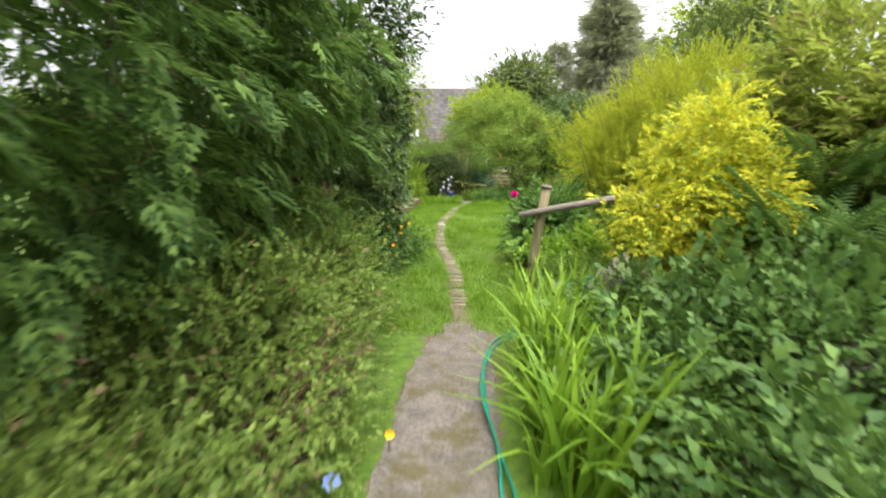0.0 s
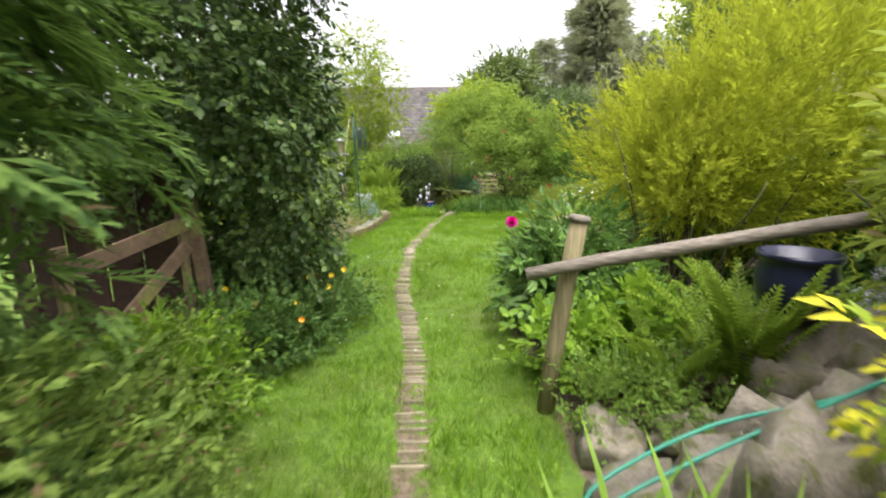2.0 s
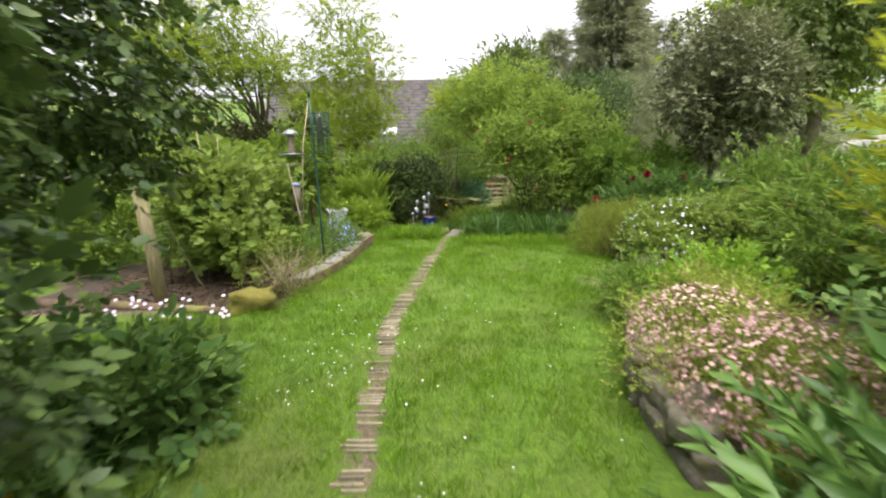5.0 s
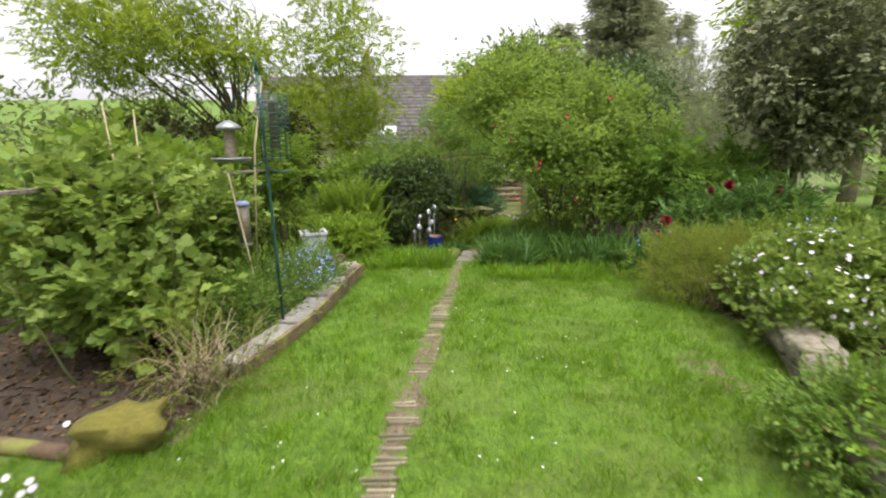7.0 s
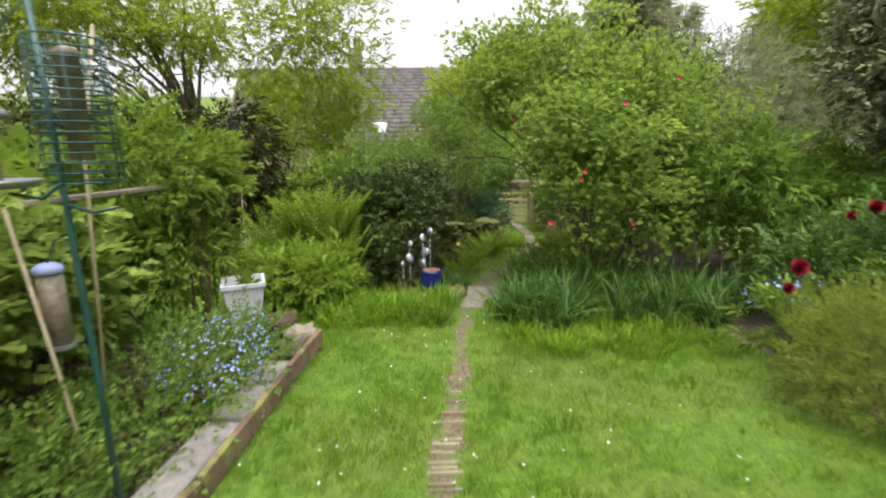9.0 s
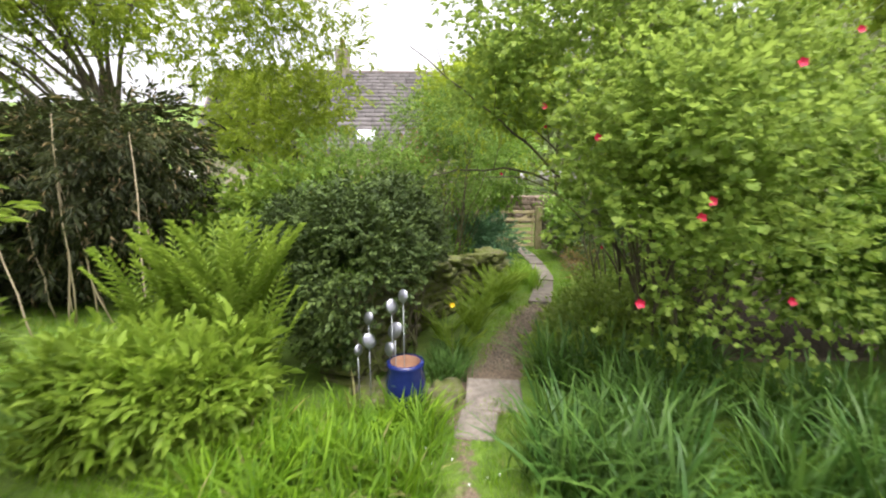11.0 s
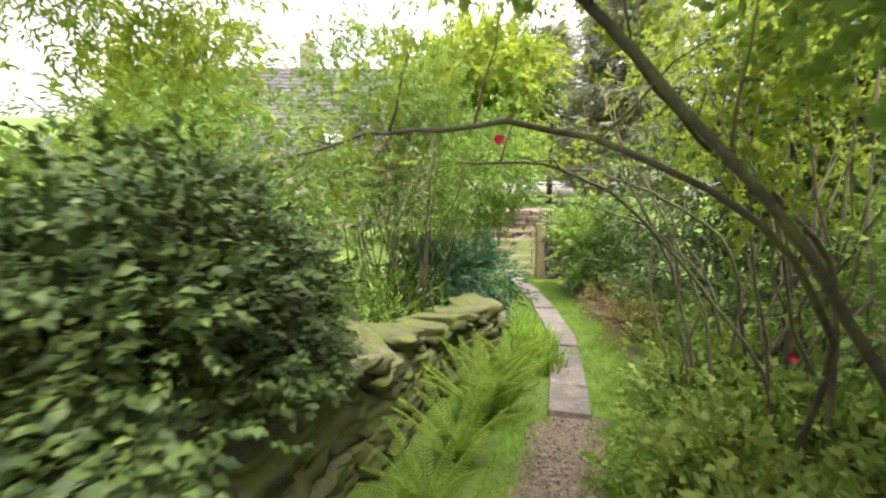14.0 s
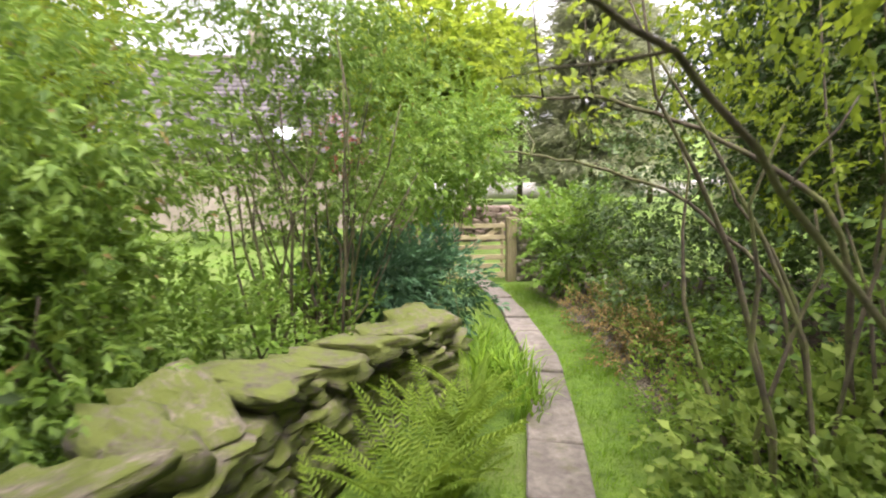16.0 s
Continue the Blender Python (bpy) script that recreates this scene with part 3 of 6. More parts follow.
def bloom(parent, at, r, material, kind="double", name="flower", facing=(0, -0.5, 1)):
    """A flower head of its own petals."""
    n = {"double": 34, "poppy": 7, "daisy": 13, "single": 5, "tiny": 5}[kind]
    tilt = {"double": None, "poppy": 0.5, "daisy": 0.12, "single": 0.35, "tiny": 0.2}[kind]
    f = unit(np.array(facing, float))
    a = unit(np.cross(f, (0.3, 0.9, 0.2)))
    b = np.cross(f, a)
    ang = np.arange(n) * 2.399
    if tilt is None:
        lift = np.linspace(1.3, 0.05, n)
    else:
        lift = np.full(n, tilt)
        ang = np.arange(n) * 2 * math.pi / n
    d = (a * np.cos(ang)[:, None] + b * np.sin(ang)[:, None]) * np.cos(lift)[:, None] + f * np.sin(lift)[:, None]
    w = {"double": 0.85, "poppy": 0.95, "daisy": 0.3, "single": 0.95, "tiny": 0.9}[kind]
    V, F = place([leaf_shape(1, w, 0.16, -0.1, 0.6)], np.tile(np.array(at, float), (n, 1)), d, np.tile(f, (n, 1)) + 0.01, np.full(n, r))
    return leaf_part(name, (V, F), material, parent)


def strap_clump(name, label, category, spots, per, length, material, bend_out=0.5, group="", lean=(0, 0), part_name="foliage"):
    """Sword-shaped leaves rising and arching from a set of crowns."""
    S = np.array(spots, float)
    p = np.repeat(S, per, 0)
    p = np.column_stack([p + rng.normal(0, 0.05, p.shape), np.zeros(len(p))])
    p[:, 2] = land(p[:, 0], p[:, 1]) - 0.01
    d = np.column_stack([rng.normal(lean[0], bend_out, len(p)), rng.normal(lean[1], bend_out, len(p)), np.ones(len(p)) * 1.1])
    up = np.column_stack([-d[:, 0], -d[:, 1], np.abs(rng.normal(0.5, 0.2, len(p)))]) + rng.normal(0, 0.35, p.shape)
    ob = thing(name, (float(S[:, 0].mean()), float(S[:, 1].mean()), float(land(S[:, 0].mean(), S[:, 1].mean()))), label, category, group)
    size = length * rng.uniform(0.55, 1.1, len(p))
    few = 14
    for i in range(few):
        leaf_part("blade", place([STRAPS[i % 3]], p[i::len(p)], d[i::len(p)], up[i::len(p)], size[i::len(p)]), material, ob)
    leaf_part(part_name, place(STRAPS, p[few:], d[few:], up[few:], size[few:]), material, ob, kind="stuff")
    return ob


def fern(at, n, length, material, label, rise=1.0, group="ferns", start=0.0):
    """A fern: a ring of single fronds out of one crown."""
    z = float(land(at[0], at[1])) if len(at) < 3 else at[2]
    ob = thing("fern", (at[0], at[1], z), label, "fern", group)
    meshes = [fast_mesh("frond", *s, material) for s in FRONDS]
    for i in range(n):
        a = start + i * 2.399 + rng.normal(0, 0.2)
        e = rng.uniform(0.45, 1.0) * rise
        d = unit(np.array([math.cos(a), math.sin(a), 0.4 + 1.3 * e]))
        up = np.array([-d[0] * 0.8, -d[1] * 0.8, 0.9])
        side = unit(np.cross(d, up))
        face = np.cross(side, d)
        s = length * rng.uniform(0.7, 1.1)
        fr = new("frond", meshes[i % 3])
        fr.parent = ob
        M = Matrix([[side[0] * s, d[0] * s, face[0] * s, 0.02 * math.cos(a)], [side[1] * s, d[1] * s, face[1] * s, 0.02 * math.sin(a)], [side[2] * s, d[2] * s, face[2] * s, 0], [0, 0, 0, 1]])
        fr.matrix_local = M
    return ob


def stone_set(k, rough=0.13):
    out = []
    for i in range(k):
        bm = stone_bm((1, 1, 1), i + 1, rough)
        me = bpy.data.meshes.new("stone")
        for f in bm.faces:
            f.smooth = True
        bm.to_mesh(me)
        bm.free()
        out.append(me)
    return out


def stone_piece(name, mesh, material, parent, at, size, turn=(0, 0, 0)):
    me = mesh
    if not me.materials:
        me.materials.append(material)
    ob = new(name, me)
    ob.parent = parent
    ob.location = Vector(at) - base_of(parent)
    ob.rotation_euler = turn
    ob.scale = size
    return ob


SP_SMALL = sprigs(7, 5, 0.30, 0.17, 1.0, shape=slip_shape(0.57))
SP_ROUND = sprigs(7, 5, 0.36, 0.24, 1.0, 0.9)
SP_BIG = sprigs(5, 5, 0.60, 0.42, 0.9, 1.0)
SP_LANCE = sprigs(8, 5, 0.55, 0.14, 0.9, 0.9, shape=slip_shape(0.27))
SP_FAR = sprigs(6, 5, 0.42, 0.3, 1.0, 0.9, shape=slip_shape(0.7))
SP_OVAL = sprigs(5, 5, 0.60, 0.45, 0.9, 1.0, shape=oval_shape(0.62))
SP_MED = sprigs(7, 5, 0.52, 0.20, 0.9, 0.9)
SP_HANG = sprigs(9, 5, 0.55, 0.09, 0.9, 0.7, shape=slip_shape(0.15))
SP_LOBED = sprigs(4, 5, 0.75, 0.75, 0.7, 1.0, shape=lobed_shape())
SP_FINE = sprigs(14, 5, 0.26, 0.035, 1.1, 0.55, flat=1.0, shape=slip_shape(0.13))
SPRAY = [spray_shape(6, 0.3), spray_shape(6, 0.5), spray_shape(5, 0.2)]
FRONDS = [frond_shape(24, 0.35), frond_shape(26, 0.6), frond_shape(23, 0.2)]
STRAPS = [strap_shape(0.055, 0.3), strap_shape(0.05, 0.7), strap_shape(0.045, 1.0)]
BLADES = [blade_shape(0.07, 0.3), blade_shape(0.06, 0.9), blade_shape(0.05, 0.1)]

# ---------------------------------------------------------------- beside the start of the path, hedge side
shrub("cypress_hedge", "tall dense green cypress hedge with drooping flat sprays", "hedge",
      [(-1.75, 0.6, 1.9, 1.0, 1.3, 1.4), (-1.7, 2.2, 2.0, 1.0, 1.3, 1.6), (-1.6, 3.4, 1.9, 0.95, 0.8, 1.6), (-1.8, 1.4, 3.2, 1.0, 1.9, 1.2), (-1.65, 3.0, 3.2, 1.0, 1.1, 1.2), (-1.9, -1.0, 2.0, 1.0, 1.2, 1.8)],
      14000, SPRAY, 0.185, M_CYPRESS, [bow((-2.1, 0.3 + 0.9 * i, -0.1), (-2.0, 0.4 + 0.9 * i, 3.2), 0, 6, 0.02) for i in range(4)], 0.05, fill=600, clump=0.12, per=26, depth=0.17, amp=0.2, droop=0.5, wild=0.35)
thicket = shrub("bramble_thicket", "tangled low thicket of light green leafy shoots beside the path", "shrub",
      [(-1.0, 0.9, 0.30, 0.55, 0.7, 0.55), (-1.0, 2.0, 0.38, 0.6, 0.7, 0.6), (-1.02, 3.1, 0.50, 0.55, 0.65, 0.64), (-1.1, 4.05, 0.22, 0.45, 0.55, 0.38), (-1.3, 4.75, 0.15, 0.36, 0.45, 0.32)],
      15000, SP_ROUND, 0.088, M_THICKET, rising_stems(14, (-1.2, 2.2), 0.12, 0.75, 0.25), 0.006, clump=0.12, depth=0.2, droop=-0.1, wild=0.6, floor_z=0.0, k=5, stem_material=M_OLDWOOD)
for i in range(34):
    x, y = -0.80 + rng.normal(0, 0.10), 1.5 + rng.uniform(0, 0.9)
    leaf_part("dead_stem", tube(bow((x, y, 0.12 + rng.uniform(0, 0.2)), (x + 0.28 + rng.normal(0, 0.07), y + 0.15 + rng.normal(0, 0.12), 0.55 + rng.normal(0, 0.06)), 0.06, 6, 0.02), 0.0045, 0.0015, 5), M_DEADSTEM, thicket, "dry reddish-brown dead stem")
shrub("ivy_clad_tree", "dark glossy ivy smothering a small tree", "tree",
      [(-1.45, 5.95, 1.95, 0.95, 0.75, 0.95), (-1.35, 5.9, 2.9, 0.9, 0.85, 1.1), (-1.6, 6.4, 0.95, 0.6, 0.4, 0.6), (-1.75, 6.9, 2.1, 0.7, 0.7, 0.8), (-2.5, 5.2, 2.3, 0.7, 0.7, 1.2), (-1.8, 7.7, 2.0, 0.55, 0.6, 0.8), (-1.4, 8.15, 2.0, 0.36, 0.36, 0.75), (-1.0, 6.35, 0.85, 0.42, 0.42, 0.6), (-0.95, 6.2, 1.5, 0.45, 0.45, 0.7)],
      15500, SP_OVAL, 0.095, M_IVY, rising_stems(3, (-1.95, 6.5), 0.1, 2.5, 0.08), 0.07, fill=1200, clump=0.12, per=14, depth=0.16, amp=0.2, droop=0.5, wild=0.45)
border = shrub("flower_border", "low leafy border dotted with yellow and orange flowers", "flower bed",
      [(-0.85, 6.2, 0.12, 0.5, 0.7, 0.35), (-1.1, 5.5, 0.15, 0.45, 0.5, 0.35)], 2200, SP_ROUND, 0.13, M_DEEP, clump=0.1, depth=0.25, droop=-0.2, floor_z=0.0)
for i in range(9):
    x, y = -0.75 + rng.normal(0, 0.16), 6.3 + rng.normal(0, 0.3)
    z = 0.42 + rng.uniform(-0.05, 0.14)
    leaf_part("stem", tube(bow((x, y, 0.02), (x, y - 0.02, z), 0, 4, 0.01), 0.004, 0.003), M_STEM, border)
    bloom(border, (x, y - 0.02, z), 0.03, M_YELLOW, "poppy", facing=(0.1, -0.8, 0.5))
for i in range(6):
    bloom(border, (-1.25 + rng.normal(0, 0.25), 5.5 + rng.normal(0, 0.25), 0.3 + rng.uniform(0, 0.12)), 0.026, M_ORANGE, "poppy", facing=(0.2, -0.9, 0.3))

# the broken gate under the ivy
old_gate = thing("broken_gate", (-1.36, 5.6, 0), "broken mossy wooden garden gate standing open under ivy", "gate")
part("post", box_bm((0.09, 0.09, 1.3), 0.008, (-1.34, 5.66, 0.56), pose(0, 0, 0, 0, -4, 12)), M_OLDWOOD, old_gate)


def plank(name, a, b, w, th, material, parent, label=""):
    a, b = Vector(a), Vector(b)
    d = (b - a)
    q = d.to_track_quat("Y", "Z").to_matrix().to_4x4()
    return part(name, box_bm((th, d.length, w), min(w, th) * 0.12, (a + b) / 2, q), material, parent, label)


board_fence = thing("board_fence", (-2.1, 5.9, 0), "dark reddish-brown board fence under the ivy", "fence")
for i in range(9):
    plank("board", (-1.62 - 0.135 * i, 5.78 + 0.02 * (i % 2), -0.05), (-1.62 - 0.135 * i, 5.78 + 0.02 * (i % 2), 1.35 + rng.uniform(-0.03, 0.03)), 0.02, 0.13, M_DARKBOARD, board_fence)
plank("rail", (-1.5, 5.83, 0.35), (-2.85, 5.83, 0.35), 0.08, 0.04, M_DARKBOARD, board_fence)
plank("rail", (-1.5, 5.83, 1.05), (-2.85, 5.83, 1.05), 0.08, 0.04, M_DARKBOARD, board_fence)
plank("rail", (-1.36, 5.62, 1.02), (-1.66, 4.85, 0.86), 0.10, 0.03, M_OLDWOOD, old_gate)
plank("rail", (-1.36, 5.62, 0.36), (-1.66, 4.85, 0.26), 0.10, 0.03, M_OLDWOOD, old_gate)
plank("brace", (-1.37, 5.55, 0.86), (-1.64, 4.90, 0.34), 0.09, 0.03, M_OLDWOOD, old_gate)
plank("brace", (-1.37, 5.57, 0.52), (-1.52, 5.18, 0.20), 0.09, 0.03, M_OLDWOOD, old_gate)
plank("stile", (-1.67, 4.83, 0.15), (-1.67, 4.83, 1.0), 0.09, 0.04, M_OLDWOOD, old_gate)
plank("stile", (-1.40, 5.55, 0.1), (-1.40, 5.55, 1.12), 0.07, 0.035, M_OLDWOOD, old_gate)

shrub("lemon_balm", "bright yellow-green leafy clump beside the gate", "plant", [(-1.22, 4.7, 0.2, 0.3, 0.32, 0.26), (-1.5, 4.4, 0.2, 0.3, 0.3, 0.26)], 1500, SP_MED, 0.13, M_STRAP, clump=0.09, droop=-0.1, floor_z=0.0)
shrub("leafy_plant", "dark broad-leaved plant at the lawn's edge", "plant", [(-1.35, 7.85, 0.2, 0.42, 0.4, 0.3)], 520, SP_OVAL, 0.15, M_DEEP, clump=0.1, droop=-0.1, floor_z=0.0)
daisies = thing("daisy_clump", (-1.9, 9.3, 0), "clump of tall white ox-eye daisies on thin stems", "flowers")
for i in range(34):
    x = -2.7 + 1.35 * rng.uniform(0, 1)
    y = 9.35 + rng.normal(0, 0.16) - 0.2 * (x + 2.0)
    z = 0.12 + rng.uniform(0, 0.12)
    leaf_part("stem", tube(bow((x, y, -0.01), (x + 0.02, y, z), 0, 3), 0.003, 0.002, 4), M_STEM, daisies)
    bloom(daisies, (x + 0.02, y, z), 0.021, M_DAISY if i % 2 else M_LILACPET, "daisy", facing=(0.1, -0.5, 0.8))

# ---------------------------------------------------------------- beside the start of the path, rockery side
croc = [(0.60 + rng.uniform(-0.1, 0.35), y) for y in np.linspace(1.75, 3.25, 12)]
strap_clump("crocosmia_clump", "fresh green sword-leaved clump arching over the path's edge", "plant", croc, 48, 0.88, M_STRAP, 0.19, lean=(0.10, -0.05))
shrub("nettle_patch", "dense dark green leafy patch of dead-nettles", "plant", [(1.5, 1.9, 0.35, 0.6, 0.6, 0.5), (1.9, 2.4, 0.45, 0.6, 0.6, 0.5), (1.25, 2.5, 0.3, 0.35, 0.5, 0.4), (1.2, 1.2, 0.2, 0.45, 0.5, 0.4)],
      3200, SP_ROUND, 0.17, M_DEEP, clump=0.12, droop=0.0, floor_z=0.0, k=4)
shrub("golden_shrub", "bright golden-yellow leafed shrub above the rockery", "shrub",
      [(1.54, 2.95, 1.22, 0.24, 0.26, 0.36), (1.33, 2.95, 1.02, 0.16, 0.18, 0.22), (1.74, 3.0, 1.5, 0.2, 0.22, 0.26), (1.88, 2.9, 1.1, 0.22, 0.22, 0.32), (1.66, 2.95, 0.80, 0.22, 0.2, 0.18)],
      3600, SP_MED, 0.078, M_GOLD, rising_stems(10, (1.72, 2.98), 0.1, 1.2, 0.06), 0.012, fill=300, clump=0.06, depth=0.3, amp=0.3, droop=-0.15, k=4)
shrub("mixed_bush", "tall olive-green bush behind the golden shrub", "shrub",
      lump_set((3.0, 3.5, 1.5), (0.9, 0.9, 0.9), 9, 0.42, 4), 3400, SP_LANCE, 0.16, M_HEATH, rising_stems(10, (2.9, 3.5), 0.35, 1.9, 0.3), 0.015, fill=600, clump=0.13, droop=-0.3, wild=0.4)
for x, y, z, n, L in ((1.95, 2.5, 0.85, 16, 0.7), (2.35, 2.9, 1.15, 16, 0.75), (2.5, 2.2, 0.7, 14, 0.7)):
    fern((x, y, z), n, L, M_DEEP, "dark green fern arching from the rockery", 0.6)
shrub("bank_shrub", "dark leafy shrub behind the rockery ferns", "shrub", lump_set((2.7, 2.6, 0.6), (0.7, 0.8, 0.6), 8, 0.4, 5), 2200, SP_LANCE, 0.15, M_DEEP, fill=300, clump=0.12, floor_z=0.0)
shrub("rhododendron", "broad dark green evergreen bush behind the broom", "shrub", lump_set((4.6, 6.6, 0.9), (0.9, 1.5, 0.9), 11, 0.5, 6) + lump_set((2.9, 7.5, 0.6), (0.9, 0.5, 0.6), 7, 0.4, 7), 3600, SP_OVAL, 0.15, M_DEEP, rising_stems(6, (4.5, 6.6), 0.3, 1.3, 0.3), 0.02, fill=600, clump=0.14, floor_z=0.0)
fern((2.15, 2.1, 0.75), 16, 0.75, M_DEEP, "dark green fern arching from the rockery", 0.8)
fern((0.85, 1.45), 9, 0.45, M_FERN, "small bright fern at the path's edge", 0.8)
fern((1.80, 4.48, 0.28), 28, 0.70, M_FERN, "large light green fern behind the rockery stones", 1.7)
for x, y, n, L in ((1.55, 4.75, 12, 0.6), (1.95, 4.95, 16, 0.7), (2.4, 5.2, 16, 0.7), (2.75, 4.9, 14, 0.65)):
    fern((x, y, 0.08), n, L, M_FERN, "young light green fern under the rail", 1.0)
shrub("ground_cover", "low green ground cover under the rail and the broom", "plant", [(2.4, 5.4, 0.1, 0.5, 0.4, 0.2), (3.0, 5.2, 0.15, 0.5, 0.5, 0.3), (2.0, 5.7, 0.1, 0.4, 0.3, 0.25)], 2000, SP_SMALL, 0.12, M_PRIVET_WILD, clump=0.09, droop=-0.2, floor_z=0.0)
broom = shrub("broom_bush", "feathery yellow-green broom bush on brown stems", "shrub",
      [(2.35, 6.3, 1.35, 0.55, 0.7, 0.55), (2.85, 6.2, 1.75, 0.65, 0.8, 0.65), (3.5, 6.2, 1.5, 0.8, 0.8, 0.7), (2.5, 6.5, 1.75, 0.45, 0.5, 0.4), (3.2, 6.0, 2.0, 0.5, 0.5, 0.4), (2.9, 6.6, 1.0, 0.6, 0.5, 0.4)],
      6500, SP_FINE, 0.20, M_BROOM, rising_stems(34, (2.5, 6.45), 0.45, 1.8, 0.14), 0.014, fill=150, clump=0.13, per=20, depth=0.35, amp=0.3, droop=-0.9, wild=0.3, k=4)
peony = shrub("peony_bush", "dark green peony clump with one bright pink bloom", "shrub",
      [(1.5, 6.1, 0.45, 0.36, 0.36, 0.30), (1.27, 5.9, 0.4, 0.18, 0.2, 0.26)], 1000, SP_MED, 0.21, M_PEONY, rising_stems(8, (1.3, 5.95), 0.12, 0.6, 0.1), 0.008, stem_material=M_STEM, clump=0.12, droop=0.1, floor_z=0.0)
leaf_part("stem", tube(bow((1.1, 5.9, 0.1), (0.88, 5.84, 0.9), 0.05, 5), 0.006, 0.004), M_STEM, peony)
bloom(peony, (0.88, 5.82, 0.93), 0.052, M_PINK, "double", facing=(-0.1, -0.8, 0.5))
shrub("hosta_clump", "bright green broad-leaved clump under the rail", "plant", [(1.12, 5.1, 0.2, 0.18, 0.2, 0.22), (1.4, 5.15, 0.22, 0.24, 0.2, 0.24), (1.65, 5.35, 0.26, 0.22, 0.25, 0.24)], 800, SP_OVAL, 0.11, M_STRAP, clump=0.09, droop=-0.1, floor_z=0.0)
shrub("cushion_plant", "low mossy green cushion plant spreading over stones", "plant", [(1.2, 4.55, 0.22, 0.28, 0.22, 0.16), (1.6, 4.45, 0.24, 0.25, 0.2, 0.16)], 800, SP_SMALL, 0.09, M_PRIVET_WILD, clump=0.06, droop=-0.2, floor_z=0.0)

fence = thing("post_and_rail", (0.92, 4.8, -0.05), "leaning round wooden post carrying one grey rail", "fence")
leaf_part("post", tube([(0.90, 4.80, -0.1), (0.95, 4.785, 0.4), (1.0, 4.77, 0.8), (1.045, 4.755, 1.10)], 0.05, 0.047, 12), M_POST, fence)
leaf_part("post_cap", tube([(1.044, 4.755, 1.10), (1.048, 4.754, 1.125)], 0.056, 0.054, 12), M_RAIL, fence, "pale weathered post top")
leaf_part("rail", tube([(0.77, 4.73, 0.825), (1.1, 4.68, 0.90), (1.6, 4.58, 1.0), (2.1, 4.48, 1.1), (2.7, 4.36, 1.2)], 0.033, 0.036, 10), M_RAIL, fence)
leaf_part("far_post", tube([(2.68, 4.42, -0.1), (2.68, 4.42, 1.3)], 0.05, 0.05, 10), M_POST, fence)

tub = thing("navy_tub", (2.12, 4.62, 0.62), "glossy navy plastic plant tub on the rockery", "plant pot")
part("tub", lathe_bm([(0.0, 0), (0.12, 0), (0.15, 0.04), (0.178, 0.12), (0.182, 0.2), (0.165, 0.27), (0.168, 0.285), (0.185, 0.295), (0.185, 0.32), (0.165, 0.32), (0.155, 0.26), (0.0, 0.26)], (2.12, 4.62, 0.62), 28), M_NAVY, tub, smooth=True)
shrub("thrift_plant", "small pink-flowered thrift on the rockery", "plant", [(2.35, 4.3, 0.82, 0.12, 0.12, 0.07)], 160, SP_SMALL, 0.05, M_LILACPET, clump=0.04, base=(2.35, 4.3, 0.7))

rockery = thing("rockery", (1.7, 4.1, 0), "rockery of large weathered grey stones with moss", "rockery")
RS = stone_set(6, 0.3)
for x, y, z, sx, sy, sz, r in ((1.05, 3.95, 0.10, 0.30, 0.28, 0.30, 0.3), (1.35, 3.95, 0.16, 0.34, 0.30, 0.40, 1.0), (1.75, 4.05, 0.20, 0.42, 0.34, 0.46, 2.0), (1.42, 3.62, 0.36, 0.36, 0.34, 0.62, 0.6), (1.75, 3.6, 0.24, 0.42, 0.42, 0.5, 1.4),
                               (2.15, 4.1, 0.28, 0.5, 0.4, 0.62, 0.2), (2.1, 4.55, 0.26, 0.6, 0.5, 0.66, 0.9), (1.2, 3.5, 0.12, 0.34, 0.32, 0.32, 2.2), (2.5, 4.4, 0.3, 0.5, 0.5, 0.75, 0.5), (1.1, 4.35, 0.08, 0.3, 0.26, 0.22, 1.2), (1.5, 4.35, 0.1, 0.36, 0.24, 0.26, 0.1),
                               (2.1, 2.2, 0.3, 0.6, 0.6, 0.75, 0.4), (1.6, 3.0, 0.12, 0.45, 0.4, 0.35, 1.9)):
    stone_piece("stone", RS[int(x * 37) % 6], M_GREYSTONE, rockery, (x, y, z * 0.85), (sx * 0.9, sy * 0.9, sz * 0.85), (0.1, -0.15, r))

